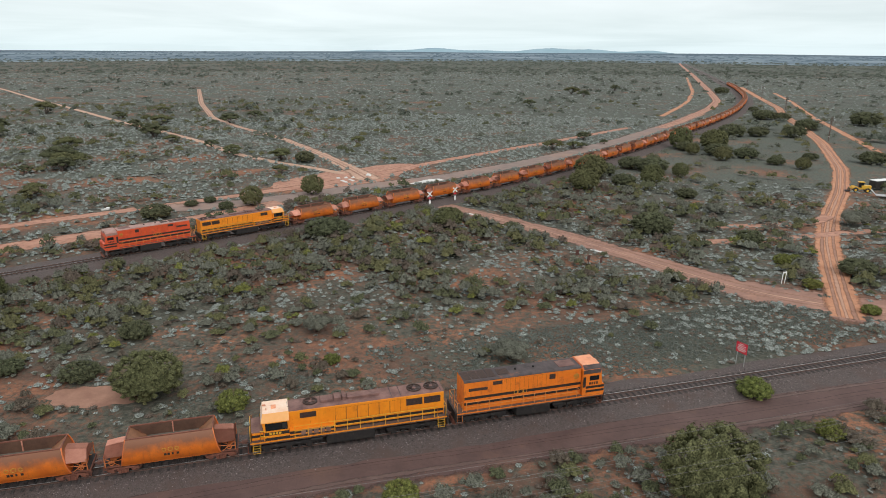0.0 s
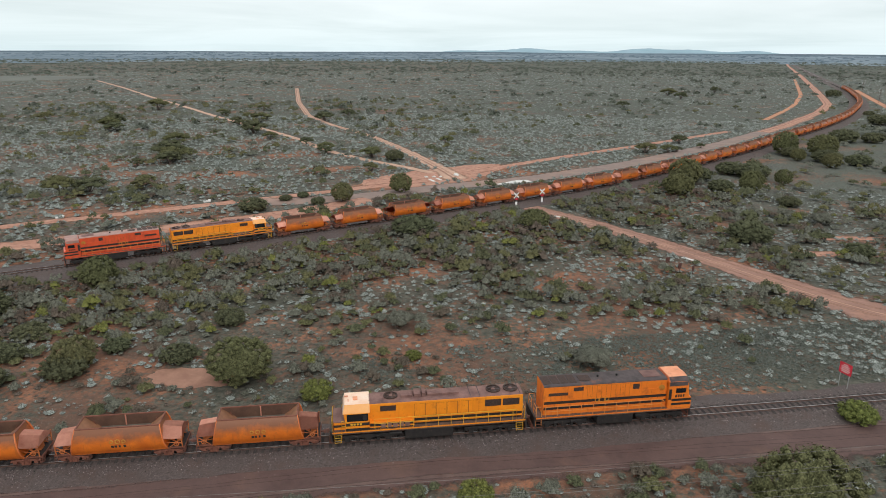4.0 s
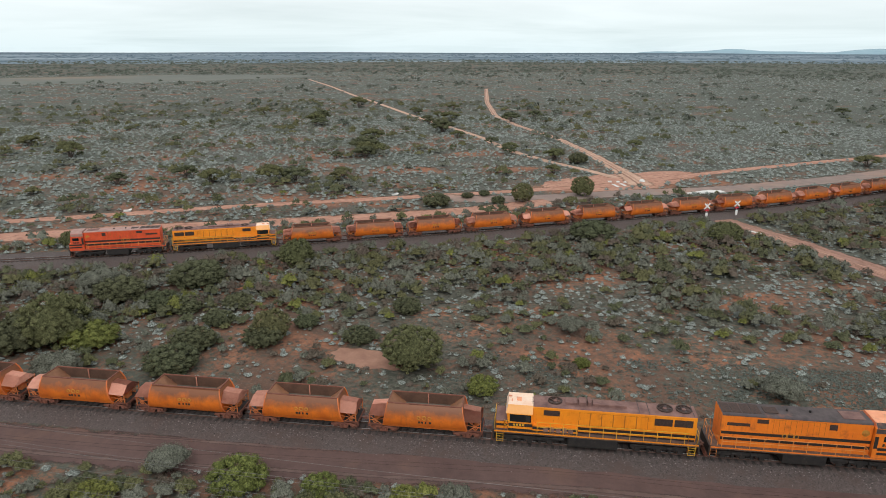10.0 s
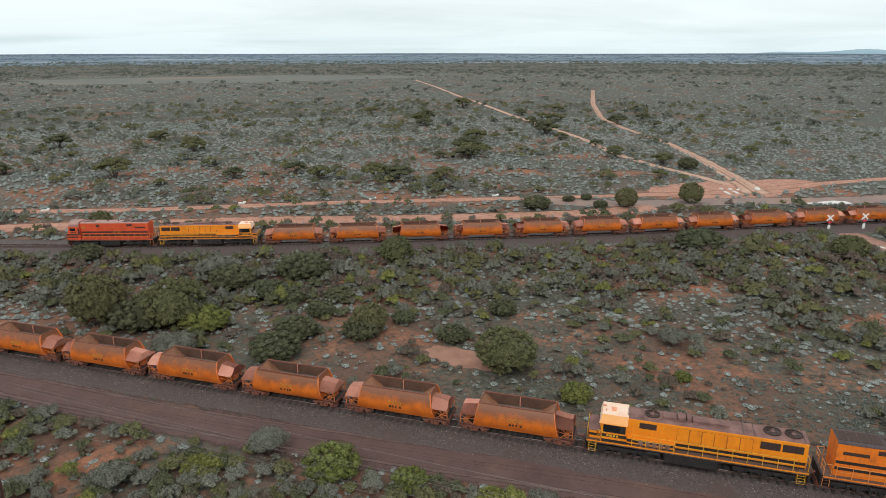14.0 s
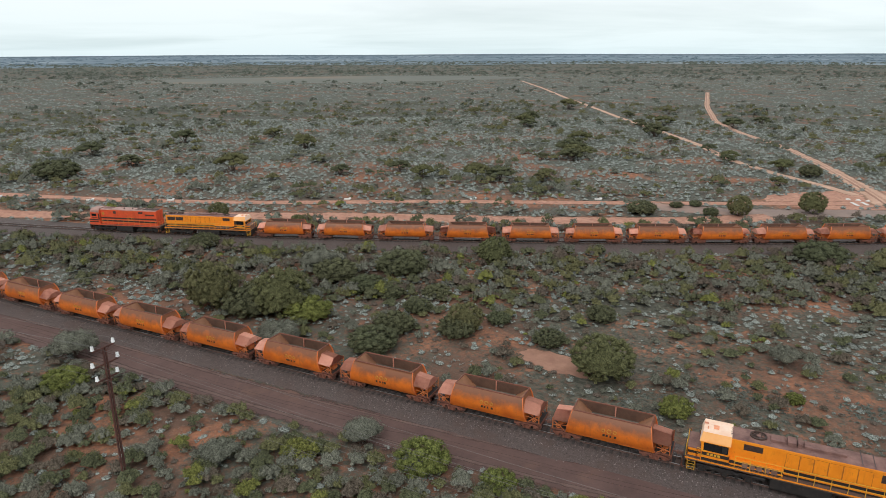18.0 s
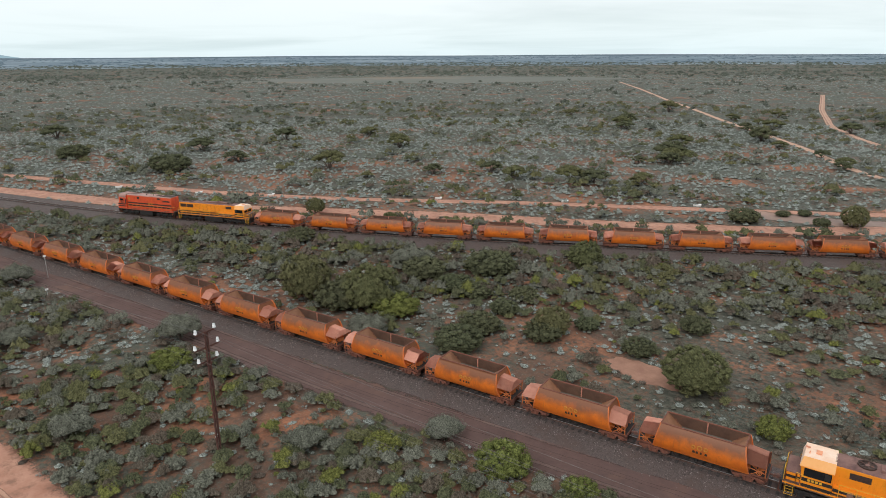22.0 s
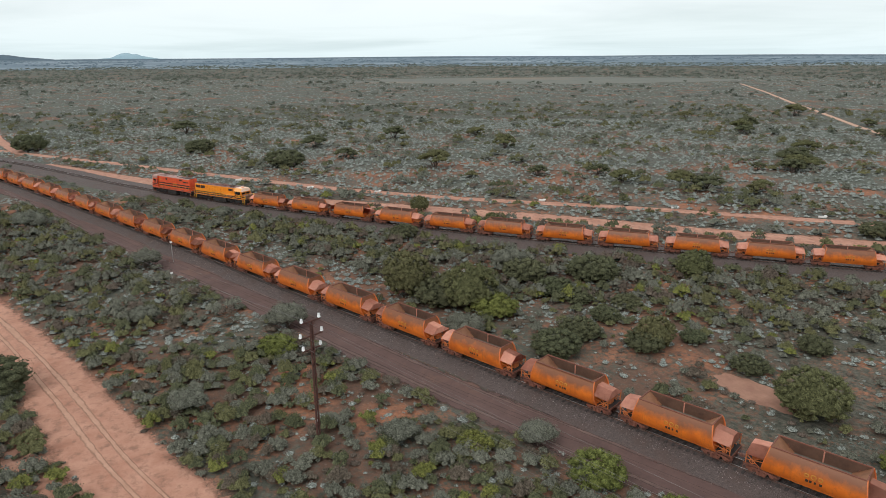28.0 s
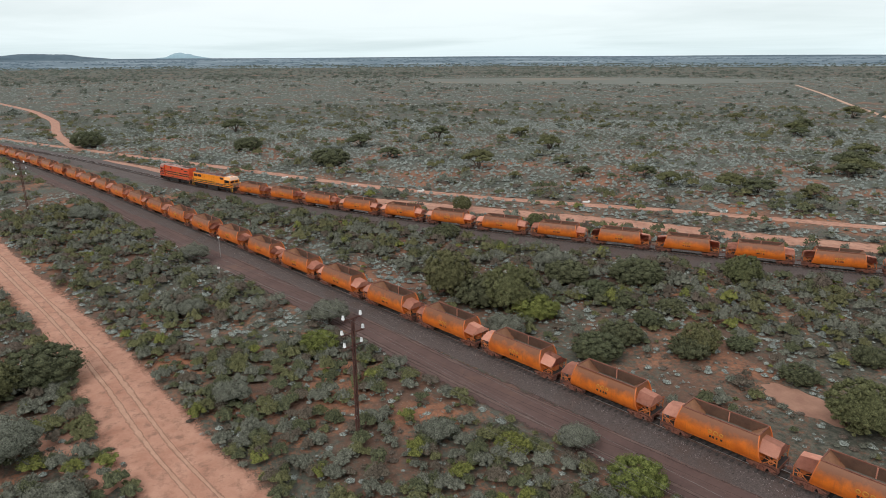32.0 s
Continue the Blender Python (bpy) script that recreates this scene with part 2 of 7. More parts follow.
M_DIRT = frayed(material("red dirt road", (0.345, 0.162, 0.106), (0.47, 0.255, 0.178), 0.35, 0.95, bump=0.3, bump_scale=3, dirt=(0.24, 0.125, 0.085), dirt_at=0.56, dirt_scale=0.9))
M_DIRT_ORANGE = frayed(material("orange dirt track", (0.39, 0.165, 0.085), (0.53, 0.265, 0.150), 0.35, 0.95, bump=0.3, bump_scale=3, dirt=(0.27, 0.125, 0.075), dirt_at=0.58, dirt_scale=0.9))
M_ROADBROWN = frayed(material("brown-grey dirt road", (0.225, 0.118, 0.086), (0.325, 0.185, 0.140), 0.35, 0.95, bump=0.3, bump_scale=3, dirt=(0.37, 0.20, 0.14), dirt_at=0.56, dirt_scale=0.2))
M_PALETRACK = frayed(material("pale tan dirt track", (0.38, 0.225, 0.155), (0.52, 0.34, 0.245), 0.3, 0.95, bump=0.3, bump_scale=3), 0.62, 0.98, 0.9, 0.2)
M_GREY = frayed(material("grey gravel road", (0.195, 0.142, 0.120), (0.265, 0.195, 0.165), 0.3, 0.95, bump=0.3, bump_scale=4, dirt=(0.36, 0.205, 0.14), dirt_at=0.56, dirt_scale=0.02))
M_SERVICE = frayed(material("purple-brown service road", (0.076, 0.043, 0.038), (0.124, 0.073, 0.063), 0.25, 0.95, bump=0.35, bump_scale=4, fine=0.7, dirt=(0.16, 0.09, 0.066), dirt_at=0.60, dirt_scale=0.12))
M_RUTGREY = frayed(material("grey wheel rut", (0.092, 0.056, 0.049), (0.145, 0.094, 0.08), 0.6, 0.95), 0.35, 0.9, 1.3, 0.9)
M_RUT = frayed(material("pale wheel rut", (0.36, 0.20, 0.135), (0.46, 0.27, 0.19), 0.6, 0.95), 0.35, 0.9, 1.3, 0.9)
M_RUTDARK = frayed(material("damp wheel rut", (0.25, 0.125, 0.085), (0.35, 0.19, 0.13), 0.6, 0.95), 0.35, 0.9, 1.3, 0.9)
M_BALLAST = material("dusty ballast", (0.016, 0.012, 0.011), (0.165, 0.128, 0.118), 5.5, 0.95, bump=1.0, bump_scale=9, fine=1.0, dirt=(0.085, 0.056, 0.048), dirt_at=0.56, dirt_scale=0.25)
M_STONE = material("ballast stone", (0.070, 0.058, 0.054), (0.20, 0.165, 0.155), 2.0, 0.9, island=0.85)
M_SLEEPER = material("weathered sleeper", (0.020, 0.016, 0.015), (0.055, 0.045, 0.042), 3.0, 0.9, bump=0.3, spread=0.25)
M_RAIL = material("rusty rail side", (0.07, 0.04, 0.03), (0.13, 0.075, 0.06), 4.0, 0.6, metal=0.3)
M_RAILTOP = material("worn rail head", (0.34, 0.32, 0.31), (0.48, 0.46, 0.45), 2.0, 0.32, metal=0.9)
M_WAGON = wagon_paint()
M_INSIDE = material("rusty ore bin steel", (0.085, 0.043, 0.029), (0.150, 0.080, 0.051), 0.9, 0.7, metal=0.1, bump=0.1, spread=0.08)
M_SCOUR = material("scoured grey-green bin floor", (0.070, 0.058, 0.043), (0.125, 0.100, 0.075), 0.9, 0.6, metal=0.15, bump=0.1, spread=0.10)
M_SLOPE = material("dusty brown slope sheet", (0.16, 0.070, 0.036), (0.28, 0.125, 0.062), 0.9, 0.75, spread=0.1)
M_HOOD = material("faded pink-orange end hood", (0.46, 0.185, 0.12), (0.62, 0.29, 0.205), 1.0, 0.75, spread=0.12, dirt=(0.28, 0.13, 0.09), dirt_at=0.66, dirt_scale=1.3)
M_EDGE = material("bright orange edge plate paint", (0.56, 0.135, 0.03), (0.70, 0.20, 0.06), 1.0, 0.6, spread=0.1)
M_RUST = material("rusty red underframe", (0.12, 0.042, 0.028), (0.26, 0.098, 0.06), 2.0, 0.85, bump=0.1, dirt=(0.08, 0.036, 0.028), dirt_at=0.60, dirt_scale=2.0)
M_WHEEL = material("dusty brown wheel steel", (0.12, 0.055, 0.042), (0.24, 0.115, 0.085), 3.0, 0.7, metal=0.2)
M_GEAR = material("orange brake gear", (0.40, 0.12, 0.03), (0.55, 0.17, 0.05), 3.0, 0.7)
M_YELLOWMARK = material("yellow stencil paint", (0.40, 0.17, 0.025), (0.52, 0.25, 0.04), 2.0, 0.7)


def loco_paint(name, dark, light, rust, grime):
    """Faded paint with rust runs down the sides, grimy spots and dust."""
    m = material(name, dark, light, 0.7, 0.45, dirt=rust, dirt_at=0.62, dirt_scale=1.1)
    nt = m.node_tree
    bsdf = nt.nodes["Principled BSDF"]
    colour = bsdf.inputs["Base Color"].links[0].from_socket
    tc = nt.nodes.new("ShaderNodeTexCoord")
    for size, low, high, most, tone in (((2.6, 2.6, 0.35), 0.55, 0.72, 0.65, rust), ((5.5, 5.5, 1.4), 0.62, 0.72, 0.75, grime)):
        tall = nt.nodes.new("ShaderNodeMapping")
        tall.inputs["Scale"].default_value = size
        nt.links.new(tc.outputs["Object"], tall.inputs["Vector"])
        run = nt.nodes.new("ShaderNodeTexNoise")
        run.inputs["Scale"].default_value, run.inputs["Detail"].default_value, run.inputs["Roughness"].default_value = 1.0, 5, 0.65
        nt.links.new(tall.outputs[0], run.inputs["Vector"])
        r = nt.nodes.new("ShaderNodeMapRange")
        r.inputs["From Min"].default_value, r.inputs["From Max"].default_value, r.inputs["To Max"].default_value = low, high, most
        nt.links.new(run.outputs["Fac"], r.inputs["Value"])
        x = nt.nodes.new("ShaderNodeMix")
        x.data_type = "RGBA"
        x.inputs[7].default_value = (*tone, 1)
        nt.links.new(r.outputs[0], x.inputs[0])
        nt.links.new(colour, x.inputs[6])
        colour = x.outputs[2]
    nt.links.new(colour, bsdf.inputs["Base Color"])
    return m


M_ORANGE = loco_paint("orange locomotive paint", (0.70, 0.165, 0.014), (0.82, 0.215, 0.018), (0.44, 0.105, 0.022), (0.14, 0.048, 0.022))
M_AMBER = loco_paint("amber locomotive paint", (0.76, 0.228, 0.010), (0.86, 0.285, 0.013), (0.60, 0.180, 0.014), (0.34, 0.11, 0.02))
M_RED = loco_paint("red-orange locomotive paint", (0.56, 0.066, 0.020), (0.70, 0.095, 0.028), (0.38, 0.055, 0.022), (0.12, 0.030, 0.018))
M_CREAM = material("sun-bleached cab roof", (0.80, 0.52, 0.36), (0.86, 0.66, 0.52), 1.0, 0.6, dirt=(0.62, 0.36, 0.24), dirt_at=0.66, dirt_scale=1.5)
M_PALE = material("pale orange cab side", (0.80, 0.36, 0.10), (0.86, 0.42, 0.14), 0.9, 0.5)
M_PINKROOF = material("faded cab roof", (0.72, 0.27, 0.13), (0.82, 0.36, 0.20), 1.0, 0.6, dirt=(0.45, 0.20, 0.13), dirt_at=0.6, dirt_scale=1.4)
M_ROOF_DARK = material("sooty grey hood roof", (0.045, 0.034, 0.034), (0.095, 0.072, 0.07), 1.2, 0.8, dirt=(0.22, 0.09, 0.055), dirt_at=0.63, dirt_scale=0.7)
M_ROOF_MAUVE = material("dusty mauve hood roof", (0.13, 0.066, 0.056), (0.25, 0.135, 0.112), 1.0, 0.8, dirt=(0.10, 0.05, 0.045), dirt_at=0.60, dirt_scale=0.9)
M_ROOF_GREY = material("faded red-grey cab roof", (0.30, 0.17, 0.14), (0.42, 0.26, 0.22), 1.0, 0.7)
M_BLACK = material("black underframe", (0.008, 0.007, 0.007), (0.026, 0.021, 0.019), 2.0, 0.7, dirt=(0.085, 0.055, 0.042), dirt_at=0.645, dirt_scale=1.8)
M_STRIPE = material("black stripe paint", (0.014, 0.011, 0.010), (0.030, 0.023, 0.020), 2.0, 0.55)
M_GRILLE = material("dark grille", (0.03, 0.018, 0.014), (0.07, 0.036, 0.026), 6.0, 0.8)
M_SEAM = material("grimy door seam", (0.26, 0.08, 0.016), (0.40, 0.125, 0.016), 3.0, 0.7)
M_RAILING = material("yellow handrail paint", (0.62, 0.33, 0.03), (0.72, 0.41, 0.045), 3.0, 0.5)
M_RAILING_O = material("orange handrail paint", (0.60, 0.22, 0.05), (0.70, 0.28, 0.07), 3.0, 0.5)
M_DECK = material("dusty brown walkway", (0.085, 0.050, 0.038), (0.150, 0.090, 0.066), 1.5, 0.85)
M_LOUVRE = material("dusty mauve louvre", (0.16, 0.085, 0.060), (0.26, 0.14, 0.10), 2.0, 0.8)
M_GLASS = glass_material()
M_WHITE = material("white paint", (0.70, 0.70, 0.68), (0.80, 0.80, 0.78), 2.0, 0.6)
M_CERAMIC = material("white porcelain", (0.72, 0.74, 0.74), (0.82, 0.83, 0.83), 4.0, 0.25)
M_POLE = material("rusty steel pole", (0.055, 0.022, 0.018), (0.11, 0.042, 0.03), 2.0, 0.85, bump=0.1)
M_WIRE = material("line wire", (0.12, 0.115, 0.11), (0.18, 0.175, 0.17), 1.0, 0.5, metal=0.6)
M_SIGNRED = material("red sign face", (0.62, 0.02, 0.04), (0.70, 0.03, 0.055), 1.0, 0.45)
M_CONCRETE = material("pale concrete", (0.55, 0.54, 0.51), (0.68, 0.67, 0.64), 1.5, 0.9, bump=0.2)
M_STEEL = material("galvanised steel", (0.40, 0.40, 0.40), (0.52, 0.52, 0.52), 2.0, 0.5, metal=0.5)
M_BARK = material("grey-brown bark", (0.07, 0.05, 0.04), (0.14, 0.105, 0.085), 4.0, 0.9, bump=0.4)
M_RUBBER = material("black rubber", (0.02, 0.018, 0.017), (0.04, 0.036, 0.034), 3.0, 0.8)
M_MACHINE = material("yellow machine paint", (0.62, 0.36, 0.03), (0.72, 0.42, 0.04), 1.0, 0.5)
# blue of far plain, hills and woodland is haze put into the colour
M_BACKPLAIN = material("hazed blue-grey far plain", (0.085, 0.132, 0.170), (0.130, 0.185, 0.225), 0.004, 1.0, fine=0.8, dirt=(0.27, 0.32, 0.35), dirt_at=0.56, dirt_scale=0.0022)
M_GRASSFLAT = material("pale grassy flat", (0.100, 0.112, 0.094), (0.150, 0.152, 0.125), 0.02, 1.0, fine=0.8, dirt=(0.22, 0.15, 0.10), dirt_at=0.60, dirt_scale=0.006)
M_HILL = material("haze-tinted blue hills", (0.24, 0.36, 0.42), (0.29, 0.41, 0.47), 0.01, 1.0)
M_HILLWOOD = material("haze-tinted blue woodland", (0.050, 0.084, 0.112), (0.085, 0.130, 0.165), 0.01, 1.0)


def leaf(name, dark, light, grain=7.0):
    """Foliage: fine leafy grain, its dark end painted as shade between leaves, over slow drifts of tone, each spray a
    little different.
    """
    m = bpy.data.materials.new(name)
    m.use_nodes = True
    nt = m.node_tree
    bsdf = nt.nodes["Principled BSDF"]
    bsdf.inputs["Roughness"].default_value = 0.8
    bsdf.inputs["Specular IOR Level"].default_value = 0.10
    tc = nt.nodes.new("ShaderNodeTexCoord")
    geo = nt.nodes.new("ShaderNodeNewGeometry")
    info = nt.nodes.new("ShaderNodeObjectInfo")
    fine = nt.nodes.new("ShaderNodeTexNoise")
    fine.inputs["Scale"].default_value, fine.inputs["Detail"].default_value, fine.inputs["Roughness"].default_value = grain, 3, 0.7
    nt.links.new(geo.outputs["Position"], fine.inputs["Vector"])
    slow = nt.nodes.new("ShaderNodeTexNoise")
    slow.inputs["Scale"].default_value, slow.inputs["Detail"].default_value = 0.22, 3
    nt.links.new(geo.outputs["Position"], slow.inputs["Vector"])
    ramp = nt.nodes.new("ShaderNodeValToRGB")
    e = ramp.color_ramp.elements
    # darkest grain stands in for shade between the leaves
    e[0].position, e[0].color = 0.36, (*[c * 0.45 for c in dark], 1)
    e[1].position, e[1].color = 0.64, (*[c * 1.12 for c in light], 1)
    e2 = ramp.color_ramp.elements.new(0.47)
    e2.color = (*dark, 1)
    nt.links.new(fine.outputs["Fac"], ramp.inputs[0])
    value = nt.nodes.new("ShaderNodeMath")
    value.operation = "ADD"
    one = nt.nodes.new("ShaderNodeMapRange")
    one.inputs["To Min"].default_value, one.inputs["To Max"].default_value = 0.43, 0.60
    nt.links.new(geo.outputs["Random Per Island"], one.inputs["Value"])
    two = nt.nodes.new("ShaderNodeMapRange")
    two.inputs["From Min"].default_value, two.inputs["From Max"].default_value = 0.3, 0.7
    two.inputs["To Min"].default_value, two.inputs["To Max"].default_value = 0.42, 0.72
    nt.links.new(slow.outputs["Fac"], two.inputs["Value"])
    nt.links.new(one.outputs[0], value.inputs[0])
    nt.links.new(two.outputs[0], value.inputs[1])
    hue = nt.nodes.new("ShaderNodeMapRange")
    hue.inputs["To Min"].default_value, hue.inputs["To Max"].default_value = 0.485, 0.515
    nt.links.new(info.outputs["Random"], hue.inputs["Value"])
    hsv = nt.nodes.new("ShaderNodeHueSaturation")
    nt.links.new(hue.outputs[0], hsv.inputs["Hue"])
    nt.links.new(value.outputs[0], hsv.inputs["Value"])
    nt.links.new(ramp.outputs[0], hsv.inputs["Color"])
    nt.links.new(hsv.outputs[0], bsdf.inputs["Base Color"])
    b = nt.nodes.new("ShaderNodeBump")
    b.inputs["Strength"].default_value, b.inputs["Distance"].default_value = 0.5, 0.06
    nt.links.new(fine.outputs["Fac"], b.inputs["Height"])
    nt.links.new(b.outputs[0], bsdf.inputs["Normal"])
    return m


L_OLIVE = leaf("olive foliage", (0.080, 0.083, 0.038), (0.148, 0.146, 0.070))
L_DARK = leaf("dark green foliage", (0.062, 0.068, 0.038), (0.116, 0.122, 0.066))
L_GREY = leaf("grey-green foliage", (0.094, 0.098, 0.076), (0.168, 0.170, 0.134))
L_SILVER = leaf("silver saltbush foliage", (0.140, 0.150, 0.134), (0.262, 0.278, 0.254))
L_BRIGHT = leaf("fresh green foliage", (0.097, 0.109, 0.031), (0.175, 0.180, 0.054))
L_BROWN = leaf("brown-grey twiggy foliage", (0.082, 0.065, 0.050), (0.135, 0.110, 0.087))
L_PLAIN = leaf("grey-green bluebush foliage", (0.150, 0.165, 0.147), (0.300, 0.322, 0.294))
L_HERB = leaf("low herb foliage", (0.080, 0.088, 0.074), (0.142, 0.152, 0.130))
L_WOOD = leaf("far woodland foliage", (0.062, 0.072, 0.056), (0.108, 0.118, 0.094), 1.2)

# ---- mesh helpers ----


def link(name, bm, mats, parent=None, label="", smooth=False):
    me = bpy.data.meshes.new(name)
    bm.normal_update()
    bm.to_mesh(me)
    bm.free()
    for m in mats if isinstance(mats, (list, tuple)) else [mats]:
        me.materials.append(m)
    if smooth:
        me.polygons.foreach_set("use_smooth", [True] * len(me.polygons))
    ob = new(name, me)
    if parent:
        ob.parent = parent
    if label:
        ob["label"] = label
    return ob


def part(name, bm, mats, parent, label="", smooth=False):
    return link(name, bm, mats, parent, label, smooth)


def box(bm, x0, x1, y0, y1, z0, z1, mat=0, bevel=0.0):
    vs = [bm.verts.new((x, y, z)) for z in (z0, z1) for y in (y0, y1) for x in (x0, x1)]
    fs = [bm.faces.new([vs[i] for i in q]) for q in ((0, 2, 3, 1), (4, 5, 7, 6), (0, 1, 5, 4), (2, 6, 7, 3), (0, 4, 6, 2), (1, 3, 7, 5))]
    for f in fs:
        f.material_index = mat
    if bevel:
        es = list({e for f in fs for e in f.edges})
        got = bmesh.ops.bevel(bm, geom=es, offset=bevel, segments=2, profile=0.6, affect="EDGES")
        for f in got["faces"]:
            f.material_index = mat
    return bm


def rod(bm, a, b, r, seg=6, mat=0, r2=None):
    a, b = Vector(a), Vector(b)
    axis = (b - a).normalized()
    u = axis.orthogonal().normalized()
    v = axis.cross(u)
    rings = []
    for p, q in ((a, r), (b, r if r2 is None else r2)):
        rings.append([bm.verts.new(p + q * (math.cos(k * math.tau / seg) * u + math.sin(k * math.tau / seg) * v)) for k in range(seg)])
    for k in range(seg):
        bm.faces.new((rings[0][k], rings[0][(k + 1) % seg], rings[1][(k + 1) % seg], rings[1][k])).material_index = mat
    bm.faces.new(rings[0][::-1]).material_index = mat
    bm.faces.new(rings[1]).material_index = mat
    return bm


def pipe(bm, pts, r, seg=5, mat=0):
    """One bent tube through the points."""
    pts = [Vector(p) for p in pts]
    u = (pts[1] - pts[0]).orthogonal().normalized()
    rows = []
    for k, p in enumerate(pts):
        axis = (pts[min(k + 1, len(pts) - 1)] - pts[max(k - 1, 0)]).normalized()
        u = (u - axis * u.dot(axis)).normalized()
        v = axis.cross(u)
        rows.append([p + r * (math.cos(j * math.tau / seg) * u + math.sin(j * math.tau / seg) * v) for j in range(seg)])
    return loft(bm, rows, mat)


def ring(bm, c, axis, r, thick, seg=16, mat=0):
    """A flat-sided ring, its hole along axis ('y' or 'z')."""
    loops = []
    for k in range(seg):
        a = k * math.tau / seg
        row = []
        for rr, dd in ((r, -thick / 2), (r, thick / 2), (r - thick, thick / 2), (r - thick, -thick / 2)):
            p = (rr * math.cos(a), dd, rr * math.sin(a)) if axis == "y" else (rr * math.cos(a), rr * math.sin(a), dd)
            row.append(bm.verts.new(Vector(c) + Vector(p)))
        loops.append(row)
    for k in range(seg):
        p, q = loops[k], loops[(k + 1) % seg]
        for j in range(4):
            bm.faces.new((p[j], q[j], q[(j + 1) % 4], p[(j + 1) % 4])).material_index = mat
    return bm


def loft(bm, sections, mat=0, mats=None, caps=True):
    """Skin a row of equal closed sections (lists of points)."""
    rows = [[bm.verts.new(p) for p in s] for s in sections]
    n = len(rows[0])
    for a, b in zip(rows, rows[1:]):
        for k in range(n):
            f = bm.faces.new((a[k], a[(k + 1) % n], b[(k + 1) % n], b[k]))
            f.material_index = mats[k] if mats else mat
    if caps:
        bm.faces.new(rows[0][::-1]).material_index = mat
        bm.faces.new(rows[-1]).material_index = mat
    return bm


def raw_mesh(name, verts, faces, mats, index=None, smooth=False):
    """An object from arrays: verts (n, 3) and faces (m, 3 or 4)."""
    me = bpy.data.meshes.new(name)
    verts, faces = np.asarray(verts, np.float32), np.asarray(faces, np.int32)
    n, k = faces.shape
    me.vertices.add(len(verts))
    me.vertices.foreach_set("co", verts.ravel())
    me.loops.add(n * k)
    me.loops.foreach_set("vertex_index", faces.ravel())
    me.polygons.add(n)
    me.polygons.foreach_set("loop_start", np.arange(0, n * k, k, dtype=np.int32))
    if index is not None:
        me.polygons.foreach_set("material_index", np.asarray(index, np.int32))
    if smooth:
        me.polygons.foreach_set("use_smooth", np.ones(n, bool))
    me.update(calc_edges=True)
    for m in mats if isinstance(mats, (list, tuple)) else [mats]:
        me.materials.append(m)
    return new(name, me)


# ---- lines of the plan ----


class Line:
    """A smoothed line on the ground, by length along it."""

    def __init__(self, pts, soft=8.0, step=1.0):
        p = np.array(pts, float)
        s = np.concatenate([[0], np.cumsum(np.hypot(*np.diff(p, axis=0).T))])
        at = np.arange(0, s[-1], step)
        q = np.stack([np.interp(at, s, p[:, k]) for k in (0, 1)], 1)
        w = int(3 * soft / step)
        if w > 0:
            kern = np.exp(-0.5 * (np.arange(-w, w + 1) * step / soft) ** 2)
            kern /= kern.sum()
            ext = np.concatenate([2 * q[0] - q[w:0:-1], q, 2 * q[-1] - q[-2:-w - 2:-1]])
            q = np.stack([np.convolve(ext[:, k], kern, "valid") for k in (0, 1)], 1)
        self.p = q
        self.s = np.concatenate([[0], np.cumsum(np.hypot(*np.diff(q, axis=0).T))])

    def at(self, s):
        return np.array([np.interp(s, self.s, self.p[:, 0]), np.interp(s, self.s, self.p[:, 1])])

    def way(self, s):
        d = self.at(s + 1.5) - self.at(s - 1.5)
        return d / np.hypot(*d)

    def near(self, x, y):
        """The length along the line nearest to a place."""
        return self.s[np.argmin((self.p[:, 0] - x) ** 2 + (self.p[:, 1] - y) ** 2)]


def near_y(x):
    u = x / 100
    return 53.601 + 28.2843 * u +1.4965 * u * u +0.69261 * u ** 3


NEAR = Line([(x, near_y(x)) for x in range(140, -291, -10)] + [(-316, -43), (-372, -66)], soft=6)
FAR = Line([(-495.2, -114.3), (-366.4, -58.0), (-316.4, -35.1), (-276.0, -16.3), (-251.3, -4.4), (-224.2, 6.7), (-193.7, 17.8), (-175.3, 26.0), (-154.5, 36.4), (-136.0, 46.4),
            (-110.0, 61.8), (-93.1, 73.5), (-67.0, 93.1), (-55.0, 102.6), (-33.5, 120.1), (-17.0, 135.1), (8.4, 156.6), (21.3, 170.1), (44.9, 197.7),
            (58.9, 216.8), (73.9, 236.5), (95.3, 269.4), (113.3, 294.0), (127.1, 315.1), (146.0, 345.5), (164.1, 377.2), (197.2, 443.4), (219.8, 497.7), (252.3, 589.3), (290.7, 715.0), (365.1, 958.3), (572.4, 1640.7)], soft=14)
RAIL = 0.6


